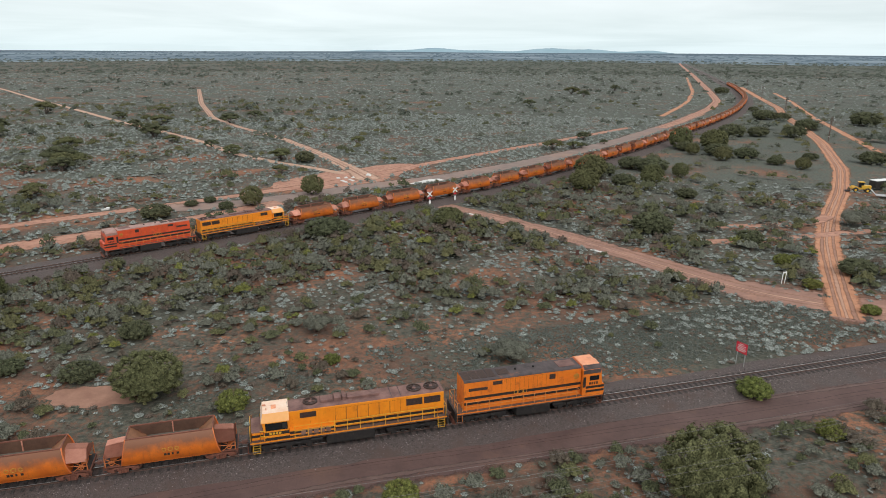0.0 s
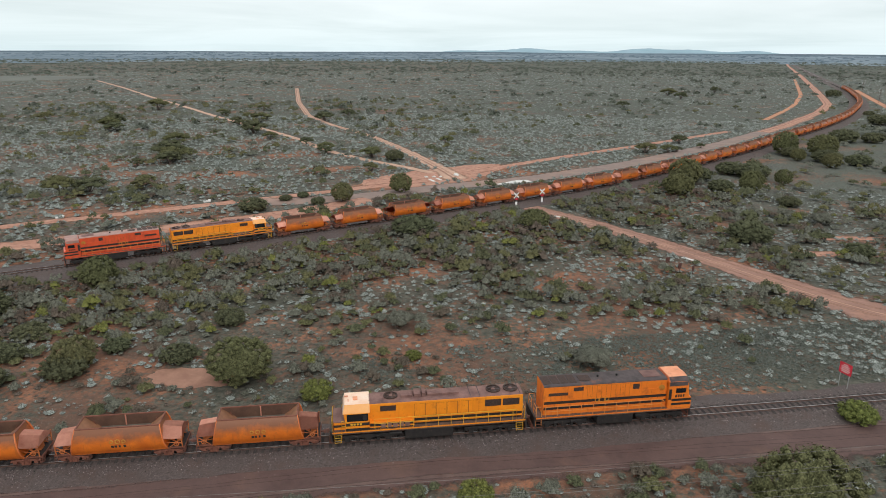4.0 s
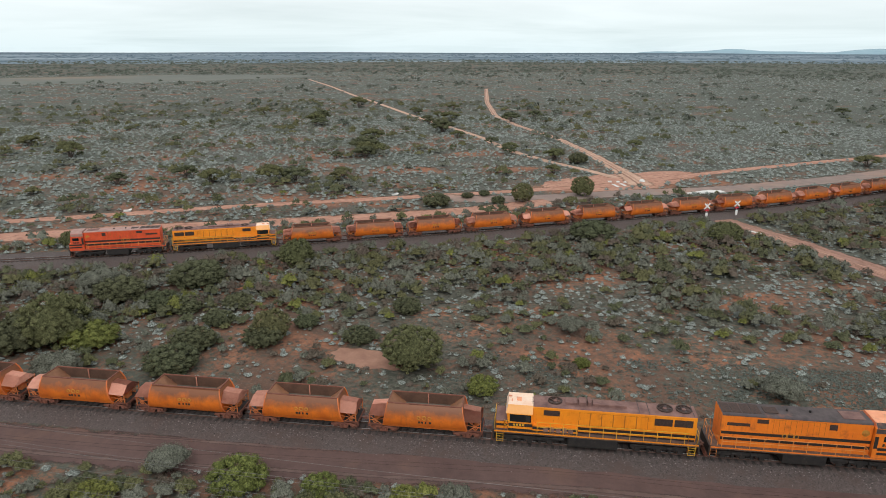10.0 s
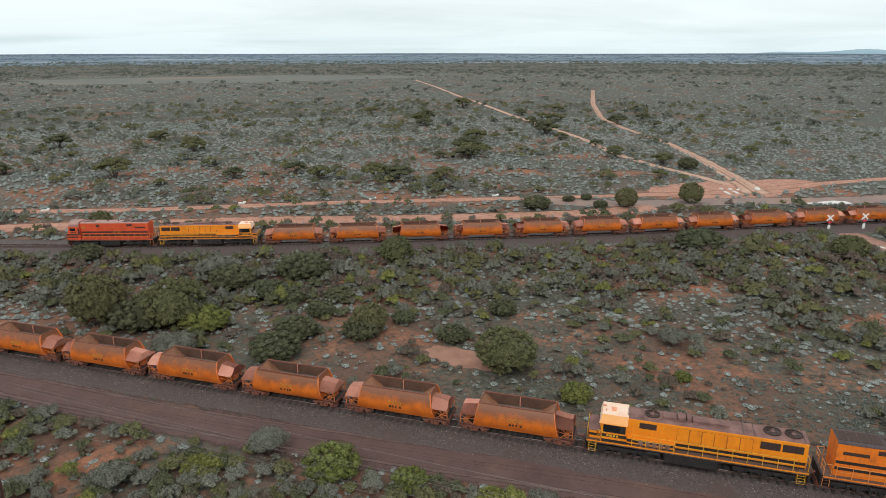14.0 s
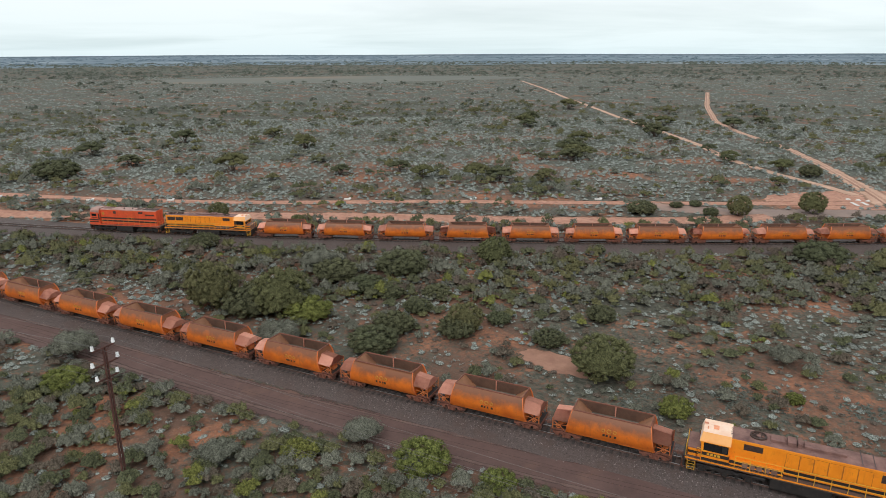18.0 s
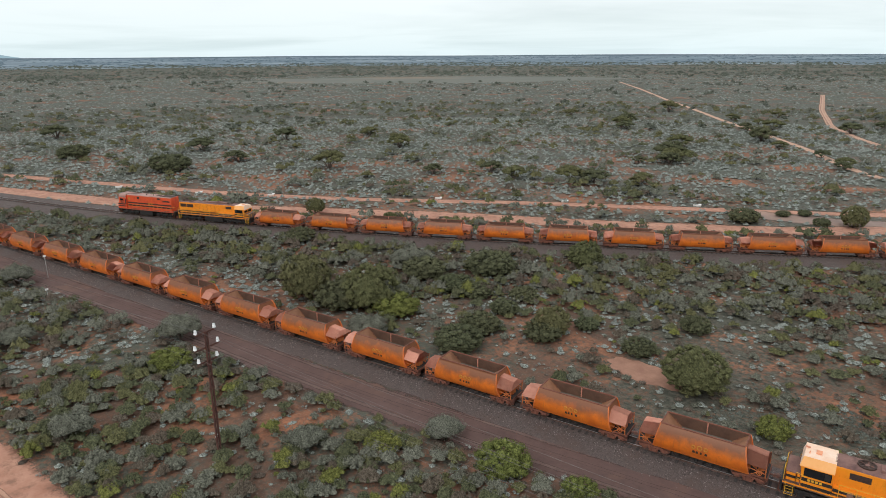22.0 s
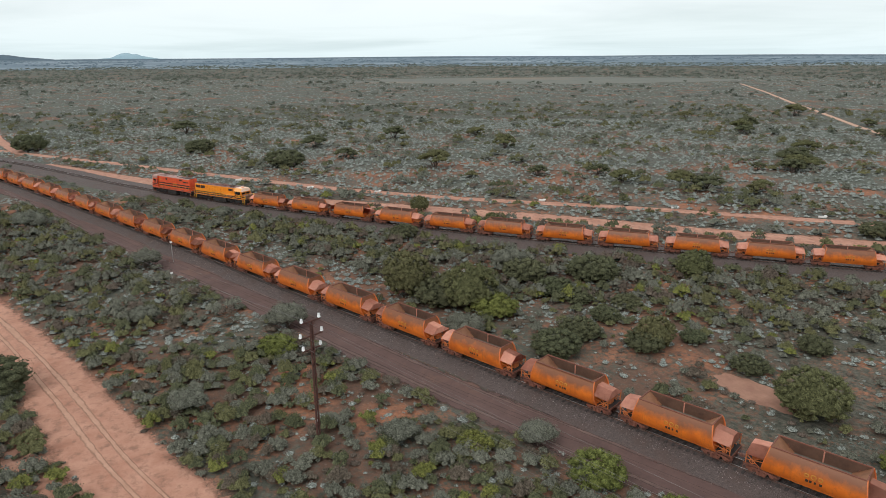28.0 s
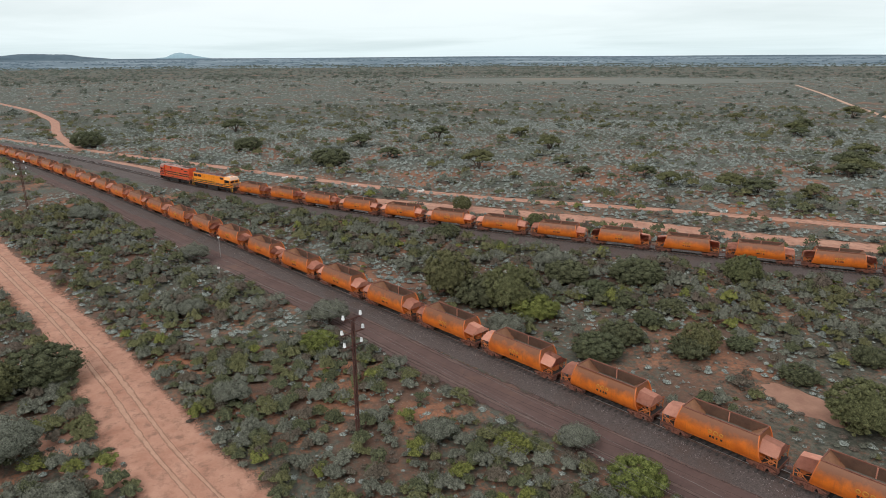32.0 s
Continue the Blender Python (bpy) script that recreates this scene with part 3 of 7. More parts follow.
def sweep(name, line, s0, s1, step, section, mats, index=None, wobble=0.0, seed=1, widths=None):
    """Carry a section (list of (side, height)) along a line; side is to the left of the way."""
    rng = np.random.default_rng(seed)
    s = np.arange(s0, s1 + step * 0.5, step)
    c = np.stack([line.at(v) for v in s])
    w = np.stack([line.way(v) for v in s])
    left = np.stack([-w[:, 1], w[:, 0]], 1)
    k = len(section)
    verts = np.zeros((len(s), k, 3))
    wide = np.interp(s, *widths) if widths else np.ones(len(s))
    for j, (side, high) in enumerate(section):
        side = side * wide
        rough = wobble * np.convolve(rng.normal(size=len(s) + 4), np.ones(5) / 2.2, "valid") if wobble and j in (0, k - 1) else 0.0
        verts[:, j, :2] = c + left * (side + rough)[:, None]
        verts[:, j, 2] = high
    n = len(s)
    a = (np.arange(n - 1)[:, None] * k + np.arange(k - 1)[None]).ravel()
    faces = np.stack([a, a + 1, a + k + 1, a + k], 1)
    idx = np.tile(np.asarray(index), n - 1) if index is not None else None
    ob = raw_mesh(name, verts.reshape(-1, 3), faces, mats, idx)
    # how far each point lies from the middle of the strip: 0 there, 1 at its edge
    sides = np.array([v[0] for v in section])
    edge = np.abs(sides - sides.mean()) / (np.ptp(sides) / 2)
    ob.data.attributes.new("edge", "FLOAT", "POINT").data.foreach_set("value", np.tile(edge, n).astype(np.float32))
    return ob


# ---- ground ----


def build_ground():
    r = np.concatenate([[0], np.geomspace(6, 4900, 60)])
    seg = 96
    a = np.arange(seg) * math.tau / seg
    verts = [(0, 0, 0)] + [(rr * math.cos(t), rr * math.sin(t), 0) for rr in r[1:] for t in a]
    tri = [(0, 1 + k, 1 + (k + 1) % seg) for k in range(seg)]
    quad = [(1 + j * seg + k, 1 + (j + 1) * seg + k, 1 + (j + 1) * seg + (k + 1) % seg, 1 + j * seg + (k + 1) % seg) for j in range(len(r) - 2) for k in range(seg)]
    me = bpy.data.meshes.new("ground")
    me.from_pydata(verts, [], tri + quad)
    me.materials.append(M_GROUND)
    ob = new("ground", me)
    tagged(ob, "flat red-soil plain under low grey-green saltbush", "ground", kind="structure")


build_ground()


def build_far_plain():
    """The far plain, two kilometres out and coloured with haze, and a grassy flat before it."""
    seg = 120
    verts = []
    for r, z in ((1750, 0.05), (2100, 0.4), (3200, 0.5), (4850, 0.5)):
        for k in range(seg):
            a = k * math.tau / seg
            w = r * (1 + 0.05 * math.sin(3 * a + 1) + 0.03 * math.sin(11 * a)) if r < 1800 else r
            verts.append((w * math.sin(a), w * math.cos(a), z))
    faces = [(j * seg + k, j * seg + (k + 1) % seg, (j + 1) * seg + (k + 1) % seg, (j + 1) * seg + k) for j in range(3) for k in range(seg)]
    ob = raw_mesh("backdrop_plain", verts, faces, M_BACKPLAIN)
    tagged(ob, "hazed blue-grey far plain with faint pale strips", "plain", kind="structure")
    rng = random.Random(9)
    bm = bmesh.new()
    vs = []
    for k in range(60):
        a = k * math.tau / 60
        r = 1 + 0.10 * math.sin(2 * a) + 0.06 * math.sin(5 * a + 1) + rng.uniform(-0.10, 0.10)
        u, v = 230 * math.cos(a) * r, 95 * math.sin(a) * r
        vs.append(bm.verts.new((-640 + 0.66 * u - 0.75 * v, 540 + 0.75 * u + 0.66 * v, 0.02)))
    bm.faces.new(vs)
    tagged(link("grass_flat", bm, M_GRASSFLAT), "pale grassy flat among the far scrub", "grass flat", kind="structure")


build_far_plain()

# ---- roads: name, line, half width, material, height above the ground ----
ROADS = []


def road(name, pts, half, mat, lift, label, soft=5.0, step=1.0, wobble=0.3, ruts=(), widths=None, rut_mats=None):
    """A strip of dirt; widths: rows of (length along it, factor on its half width)."""
    line = Line(pts, soft=soft)
    ROADS.append((line, half if half > 1.6 else 0.2))
    n = 9
    section = [(half * 1.12 * (1 - 2 * j / (n - 1)), lift) for j in range(n)]
    ob = sweep(name, line, 0, line.s[-1], step, section, mat, wobble=wobble, seed=len(ROADS), widths=widths and list(zip(*widths)))
    tagged(ob, label, "dirt road", kind="structure")
    if not rut_mats:
        rut_mats = (M_RUTGREY, M_SERVICE) if mat is M_SERVICE else (M_RUTDARK, M_RUT)
    for k, side in enumerate(ruts):
        section = [(side + 0.34 * v, lift + 0.003) for v in (1, 0, -1)]
        rut = sweep("wheel_rut", line, 0, min(line.s[-1], 420), 2.0, section, rut_mats[k % 2], wobble=0.09, seed=50 + len(ROADS) + k)
        tagged(rut, "worn wheel rut along the dirt road", "wheel rut", kind="structure")
    return line


def build_roads():
    road("road_1", [(-7.7, 153.9), (-1.2, 144.6), (7.0, 136.0), (13.8, 128.6), (21.5, 120.9), (27.9, 112.3), (32.9, 105.3), (37.9, 98.6), (42.8, 91.6), (48.0, 87.3), (57.7, 82.5), (73.4, 76.7)],
         3.4, M_ROADBROWN, 0.020, "brown-grey dirt road running from the level crossing", ruts=(1.5, -0.2, -1.4), widths=[(0, 0.5), (30, 0.9), (60, 0.85), (78, 1.15), (95, 1.6), (120, 2.1)])
    road("road_2", [(52.8, 80.1), (57.1, 89.3), (66.0, 108.5), (73.9, 123.2), (82.3, 137.1), (98.0, 160.7), (116.4, 192.7), (142.8, 251.6), (164.5, 310.9), (182.8, 364.0), (200.3, 403.9), (232.7, 504.3), (277.0, 636.4)],
         2.2, M_DIRT_ORANGE, 0.026, "orange dirt track with wheel ruts through the scrub", ruts=(0.95, 0.1, -0.9))
    road("road_3", [(119.2, 157.7), (147.8, 223.2), (166.9, 277.9), (192.1, 350.9), (234.3, 457.1), (266.9, 549.8)], 1.5, M_DIRT_ORANGE, 0.032, "narrow orange dirt track along the pole line")
    road("road_4", [(44.9, 115.7), (58.5, 116.4), (71.2, 120.8), (85.2, 124.3), (110.9, 129.8)], 1.5, M_DIRT, 0.032, "narrow dirt track crossing the scrub")
    road("road_5", [(81.2, 135.8), (73.5, 127.8), (62.1, 127.9), (52.3, 125.8)], 1.4, M_DIRT, 0.038, "faint dirt track joining the bend")
    road("road_6", [(-60.3, 139.1), (-47.1, 141.4), (-33.9, 151.7), (-20.7, 163.7), (-3.7, 172.5), (29.3, 205.1), (68.9, 255.6), (114.0, 324.6), (140.0, 369.0)],
         3.8, M_GREY, 0.026, "grey-pink gravel road beside the far railway", soft=9, step=2)
    road("road_15", [(96.0, 297.0), (114.0, 324.6), (158.4, 401.8), (185.8, 460.5), (229.6, 592.9), (335.5, 922.7), (530.2, 1543.3), (634.7, 1862.0)],
         2.8, M_DIRT, 0.044, "pale orange dirt road running straight to the horizon", soft=9, step=3, ruts=(0.9, -0.9))
    road("road_7", [(-356.8, -44.7), (-298.4, -13.8), (-252.7, 11.7), (-230.5, 24.8), (-206.6, 37.6), (-179.4, 52.3), (-155.3, 66.0), (-135.3, 79.9), (-116.5, 96.1), (-106.0, 106.1), (-95.8, 114.9), (-76.4, 129.8), (-60.3, 142.3), (-44.9, 155.0), (-29.6, 167.6), (-21.5, 176.3), (-13.4, 187.9), (2.7, 207.8), (22.9, 230.2), (37.0, 245.4), (61.7, 273.6), (82.6, 297.8)],
         1.9, M_DIRT, 0.020, "straight orange dirt track along the far railway")
    road("road_8", [(-244.8, 2.2), (-208.5, 19.1), (-180.3, 33.5), (-162.5, 42.2), (-150.4, 50.6), (-129.1, 68.2), (-107.7, 85.9), (-95.1, 95.8), (-83.9, 102.5), (-74.6, 109.8), (-62.5, 119.1), (-51.2, 128.4), (-44.0, 135.9), (-35.9, 145.9)],
         3.3, M_DIRT, 0.032, "pale dirt verge track close beside the far train")
    road("road_9", [(-19.5, 173.0), (-25.5, 187.1), (-42.5, 220.8), (-62.4, 255.8), (-91.2, 293.6), (-113.8, 330.9), (-148.7, 414.7), (-199.6, 554.2)], 1.9, M_PALETRACK, 0.036, "winding dirt track into the far scrub", ruts=(0.6, -0.6), widths=[(0, 1.9), (35, 1.2), (80, 0.9)])
    road("road_10", [(-27.5, 181.0), (-37.1, 189.7), (-48.7, 197.6), (-67.4, 215.0), (-92.0, 247.8), (-114.2, 272.1), (-155.7, 316.4), (-219.4, 389.7), (-249.9, 422.5), (-342.1, 530.6), (-438.4, 637.6)], 1.7, M_PALETRACK, 0.042, "narrow broken dirt track into the far scrub")
    road("road_11", [(113.3, 350.3), (147.3, 418.8), (166.3, 460.8), (203.0, 554.5), (300.3, 846.9)], 1.5, M_DIRT_ORANGE, 0.020, "faint dirt track behind the gravel road", soft=12, step=3)
    road("road_12", [(-28.5, 9.4), (-38.0, 7.4), (-48.5, 4.2), (-60.0, 1.4), (-72.5, -0.9), (-85.8, -3.9), (-102.1, -8.1), (-123.7, -14.2), (-173.3, -27.5), (-267.5, -52.0)], 3.5, M_DIRT, 0.020, "wide pale orange dirt road with tyre marks", ruts=(0.9, -0.7), rut_mats=(M_RUT, M_RUT),
         widths=[(0, 1.3), (30, 1.15), (50, 1.0), (75, 0.85)])
    road("road_13", [(-624.2, -63.6), (-567.7, -48.0), (-493.0, -27.6), (-404.3, -12.8), (-333.8, -11.5), (-275.2, -2.4)], 2.2, M_DIRT, 0.036, "orange dirt track far down the line", soft=14, step=3)
    road("road_14", [(-224.0, -14.0), (-183.0, -0.2), (-152.0, 6.9), (-130.0, 12.4), (-115.0, 16.7), (-100.0, 20.9), (-84.0, 25.1), (-67.0, 29.2), (-48.1, 33.9), (-20.4, 43.0), (-8.5, 46.9), (11.1, 51.8), (27.8, 56.0), (44.5, 60.5), (73.3, 67.9), (82.9, 72.4)],
         2.7, M_SERVICE, 0.020, "purple-brown service road beside the near railway", ruts=(-1.5, 0.3, 1.9))


def build_plaza():
    """Bare trampled dirt where the tracks meet beside the crossing."""
    ROADS.append((Line([(-37.0, 163.0), (-14.0, 191.0)]), 8.0))
    ROADS.append((Line([(-38.5, 58.8), (-31.0, 58.8)], soft=1.0), 2.0))
    bm = bmesh.new()
    ring_pts = []
    rng = random.Random(5)
    for k in range(40):
        a = k * math.tau / 40
        r = 1 + 0.10 * math.sin(3 * a + 1) + rng.uniform(-0.05, 0.05)
        x, y = 24 * math.cos(a) * r, 10.0 * math.sin(a) * r
        ring_pts.append(bm.verts.new((-25.6 + 0.64 * x - 0.77 * y, 176.7 + 0.77 * x + 0.64 * y, 0.012)))
    bm.faces.new(ring_pts)
    tagged(link("dirt_clearing", bm, M_DIRT), "bare pinkish dirt clearing where the tracks meet", "clearing", kind="structure")
    bm = bmesh.new()
    rng = random.Random(6)
    vs = []
    for k in range(28):
        a = k * math.tau / 28
        r = 1 + rng.uniform(-0.16, 0.16)
        vs.append(bm.verts.new((-34.6 + 4.6 * math.cos(a) * r, 58.8 + 2.1 * math.sin(a) * r, 0.014)))
    bm.faces.new(vs)
    tagged(link("bare_patch", bm, M_RUTDARK), "bare pink sand patch beside a round bush", "sand patch", kind="structure")
    bm = bmesh.new()
    vs = []
    for k in range(36):
        a = k * math.tau / 36
        r = 1 + rng.uniform(-0.12, 0.12)
        x, y = 9.5 * math.cos(a) * r, 4.2 * math.sin(a) * r
        vs.append(bm.verts.new((-60.2 + 0.93 * x - 0.37 * y, -2.6 + 0.37 * x + 0.93 * y, 0.016)))
    bm.faces.new(vs)
    tagged(link("dirt_pullout", bm, M_DIRT), "bare orange dirt shoulder widening the road", "dirt shoulder", kind="structure")


build_roads()
build_plaza()

# ---- railways ----


def build_track(tag, line, s0, s1, label, gauge=1.067, foot=3.4):
    bed = sweep("ballast_bed_" + tag, line, s0, s1, 2.0, [(foot, 0.008), (foot - 0.7, 0.10), (1.55, 0.37), (1.3, 0.42), (-1.3, 0.42), (-1.55, 0.37), (-foot + 0.7, 0.10), (-foot, 0.008)], M_BALLAST, wobble=0.22, seed=11)
    tagged(bed, "dark dusty ballast bed of the " + label, "ballast", kind="structure")
    for side in (-1, 1):
        y = side * (gauge / 2 + 0.035)
        sec = [(y + 0.07, 0.452), (y + 0.012, 0.475), (y + 0.012, 0.555), (y + 0.036, 0.565), (y + 0.036, RAIL), (y - 0.036, RAIL), (y - 0.036, 0.565), (y - 0.012, 0.555), (y - 0.012, 0.475), (y - 0.07, 0.452)]
        ob = sweep("rail_" + tag, line, s0, s1, 2.5, sec, [M_RAIL, M_RAILTOP], index=[0, 0, 0, 0, 1, 0, 0, 0, 0])
        tagged(ob, "worn steel rail with rusty sides", "rail", kind="structure")


N0 = NEAR.near(15.6, 57.8)       # front coupler of the standing train, and the way runs from right to left
build_track("near", NEAR, 2, NEAR.s[-1] - 60, "near railway")
build_track("far", FAR, 200, FAR.near(600, 1760), "far railway", foot=5.4)

# ---- rolling stock; x runs forward, y to the left, z up from the rail head ----


def wheelset(parent, x, r, seg=12):
    bm = bmesh.new()
    rod(bm, (0, -0.72, 0), (0, 0.72, 0), 0.07, 8)
    for s in (-1, 1):
        rod(bm, (0, s * 0.50, 0), (0, s * 0.53, 0), r + 0.03, seg)
        rod(bm, (0, s * 0.53, 0), (0, s * 0.64, 0), r, seg)
        rod(bm, (0, s * 0.64, 0), (0, s * 0.67, 0), r * 0.42, 8)
    ob = part("wheelset", bm, M_WHEEL, parent)
    ob.location = (x, 0, r)
    return ob


def wagon_bogie(parent, x):
    bm = bmesh.new()
    for s in (-1, 1):
        lo, hi = (0.86, 1.0) if s > 0 else (-1.0, -0.86)
        arch = [(-1.18, 0.42), (-1.18, 0.56), (-0.50, 0.70), (0.50, 0.70), (1.18, 0.56), (1.18, 0.42), (0.92, 0.46), (0.46, 0.54), (0.34, 0.18), (-0.34, 0.18), (-0.46, 0.54), (-0.92, 0.46)]
        loft(bm, [[(x + u, lo, z) for u, z in arch], [(x + u, hi, z) for u, z in arch]])
        for q in (-1, 1):
            box(bm, x + q * 0.80 - 0.16, x + q * 0.80 + 0.16, lo - 0.02, hi + 0.05, 0.32, 0.54)
            rod(bm, (x + q * 0.2, s * 1.03, 0.24), (x + q * 0.2, s * 1.03, 0.56), 0.10, 7)
    box(bm, x - 0.22, x + 0.22, -0.95, 0.95, 0.42, 0.70)
    ob = part("bogie", bm, M_RUST, parent, "cast rust-red bogie frame")
    for q in (-1, 1):
        wheelset(ob, x + q * 0.86, 0.46)
    return ob


def build_wagon():
    thing = new("ore_wagon")
    tagged(thing, "empty orange open-topped ore hopper wagon, dusty round shoulders", "ore wagon", "wagons of the trains")
    TOP = 3.08
    T, B = 3.26, 3.68      # half length at the rim and at the sill

    def half(z):
        """Half width of the barrel-shaped body: tucked in below, round shoulders drawn in to the opening."""
        return 1.46 - 0.34 * max(0.0, (1.75 - z) / 0.91) ** 2 - 0.40 * max(0.0, (z - 1.85) / 1.23) ** 2

    # round sides
    levels = [0.84, 0.94, 1.08, 1.26, 1.48, 1.7, 1.95, 2.2, 2.42, 2.62, 2.8, 2.95, TOP]
    for s in (1, -1):
        bm = bmesh.new()
        rows = []
        for z in levels:
            L = B + (T - B) * (z - 1.02) / 2.06
            rows.append([bm.verts.new((x, s * half(z), z)) for x in np.linspace(-L, L, 9)])
        inner = [[bm.verts.new((v.co.x, v.co.y - s * 0.05, v.co.z)) for v in r] for r in (rows[0], rows[-1])]
        for j, (a, b) in enumerate(zip(rows, rows[1:])):
            for k in range(8):
                f = bm.faces.new((a[k], a[k + 1], b[k + 1], b[k]) if s < 0 else (a[k + 1], a[k], b[k], b[k + 1]))
                f.material_index = 0
        for k in range(8):
            bm.faces.new((rows[-1][k], rows[-1][k + 1], inner[1][k + 1], inner[1][k])).material_index = 0
            bm.faces.new((rows[0][k], rows[0][k + 1], inner[0][k + 1], inner[0][k])).material_index = 0
        side = part("side_sheet", bm, M_WAGON, thing, "round orange side sheet, brown with dust above", smooth=True)
        # stencilled emblem and number as plain marks
        y = s * (half(2.0) + 0.012)
        for k, w in ((-0.48, 0.17), (0, 0.21), (0.48, 0.17)):
            bm = bmesh.new()
            ring(bm, (k, y, 2.02), "y", w, 0.07, 10)
            part("emblem", bm, M_YELLOWMARK, side, "worn yellow company emblem")
        y = s * (half(1.62) + 0.008)
        for k, w in ((-1.5, 0.10), (-0.6, 0.09), (0.5, 0.07), (1.9, 0.10)):
            bm = bmesh.new()
            box(bm, k * 0.28 - w, k * 0.28 + w, min(y, y - s * 0.03), max(y, y - s * 0.03), 1.50, 1.70)
            part("number_mark", bm, M_STRIPE, side, "small dark stencilled mark")
    # bin inside: steep side and end sheets down to the doors
    bm = bmesh.new()
    yt = half(TOP) - 0.05
    top = [(-T, -yt), (T, -yt), (T, yt), (-T, yt)]
    mid = [(-T + 1.25, -yt), (T - 1.25, -yt), (T - 1.25, yt), (-T + 1.25, yt)]
    low = [(-1.9, -0.32), (1.9, -0.32), (1.9, 0.32), (-1.9, 0.32)]
    rows = [[bm.verts.new((x, y, z)) for x, y in q] for q, z in ((top, TOP - 0.005), (mid, 2.10), (low, 1.15))]
    for a, b in zip(rows, rows[1:]):
        for k in range(4):
            bm.faces.new((a[(k + 1) % 4], a[k], b[k], b[(k + 1) % 4])).material_index = 1 if b is rows[-1] else 2 if k % 2 else 0
    bm.faces.new(rows[-1]).material_index = 1
    part("bin", bm, [M_INSIDE, M_SCOUR, M_SLOPE], thing, "scoured brown steel bin, empty")
    # rim, end walls, stays
    bm = bmesh.new()
    for s in (-1, 1):
        y = s * (half(TOP) - 0.03)
        box(bm, -T, T, y - 0.05, y + 0.05, TOP - 0.02, TOP + 0.07)
        box(bm, s * T - 0.05, s * T + 0.05, -yt, yt, TOP - 0.02, TOP + 0.065)
    part("rim", bm, M_RUST, thing, "rust-brown rim channel")
    for s in (-1, 1):
        bm = bmesh.new()
        ys = [half(z) - 0.02 for z in (0.9, 1.5, 2.0, 2.5, TOP - 0.01)]
        outer = [(s * (B + (T - B) * (z - 1.02) / 2.06), yy, z) for z, yy in zip((0.9, 1.5, 2.0, 2.5, TOP - 0.01), ys)]
        pts = outer + [(x, -yy, z) for x, yy, z in outer[::-1]]
        loft(bm, [[(x - s * 0.04, y, z) for x, y, z in pts], pts])
        part("end_wall", bm, M_WAGON, thing, "orange end wall")
        bm = bmesh.new()
        x = s * 0.02
        box(bm, x - 0.045 + s * 0.0, x + 0.045, s * (yt - 0.10), s * (yt - 0.02), 2.15, TOP) if s > 0 else box(bm, x - 0.045, x + 0.045, -(yt - 0.02), -(yt - 0.10), 2.15, TOP)
        part("stay", bm, M_HOOD, thing, "upright stay on the bin wall")
    for s in (-1, 1):
        for q in (-1, 1):
            bm = bmesh.new()
            rod(bm, (s * (T - 0.70), q * (yt - 0.05), 2.70), (s * (T - 1.00), q * (yt - 0.12), 2.16), 0.035, 5)
            part("gusset", bm, M_RUST, thing)
    # end hoods over the platforms
    for s in (-1, 1):
        bm = bmesh.new()
        a, b = s * (T + 0.06), s * 4.98
        plan = [(a, -1.40, 1.95), (b, -1.34, 1.86), (b, 1.34, 1.86), (a, 1.40, 1.95)]
        crest = [(a, -0.42, 2.66), (b - s * 0.12, -0.42, 2.46), (b - s * 0.12, 0.42, 2.46), (a, 0.42, 2.66)]
        o = [bm.verts.new(p) for p in plan]
        r = [bm.verts.new(p) for p in crest]
        bm.faces.new((o[0], o[1], r[1], r[0]))
        bm.faces.new((r[0], r[1], r[2], r[3]))
        bm.faces.new((r[3], r[2], o[2], o[3]))
        bm.faces.new((o[1], o[2], r[2], r[1]))
        bmesh.ops.solidify(bm, geom=bm.faces[:], thickness=0.03)
        hood = part("end_hood", bm, M_HOOD, thing, "faded pink-orange sloping end hood")
        for q in (-1, 1):
            bm = bmesh.new()
            rod(bm, (s * 4.92, q * 1.14, 0.98), (s * 4.92, q * 1.24, 2.0), 0.05, 5)
            rod(bm, (s * 3.9, q * 1.14, 0.98), (s * 4.92, q * 1.16, 1.75), 0.035, 5)
            rod(bm, (s * 3.62, q * 1.14, 1.5), (s * 4.92, q * 1.14, 1.3), 0.03, 5)
            part("post", bm, M_GEAR, thing, "dusty orange frame under the hood")
            # flared edge plate on the end of the body
            bm = bmesh.new()
            zs = (0.9, 1.2, 1.5, 1.75, 2.0, 2.25, 2.5, 2.75, TOP + 0.05)
            line = [(B + (T - B) * (z - 1.02) / 2.06, z) for z in zs]
            loft(bm, [[(s * x, q * (half(z) + 0.03), z), (s * (x + 0.07), q * (half(z) + 0.03), z), (s * (x + 0.07), q * (half(z) - 0.10), z), (s * x, q * (half(z) - 0.10), z)] for x, z in line])
            part("edge_plate", bm, M_EDGE, thing, "bright orange edge plate")
    # underframe
    bm = bmesh.new()
    for q in (-1, 1):
        box(bm, -5.05, 5.05, q * 0.98 - 0.06, q * 0.98 + 0.06, 0.80, 1.02)
    box(bm, -5.05, 5.05, -0.16, 0.16, 0.74, 1.0)
    for x in (-5.03, -3.85, -2.4, 0, 2.4, 3.85, 5.03):
        box(bm, x - 0.08, x + 0.08, -1.1, 1.1, 0.78, 0.99)
    part("underframe", bm, M_RUST, thing, "rusty red underframe")
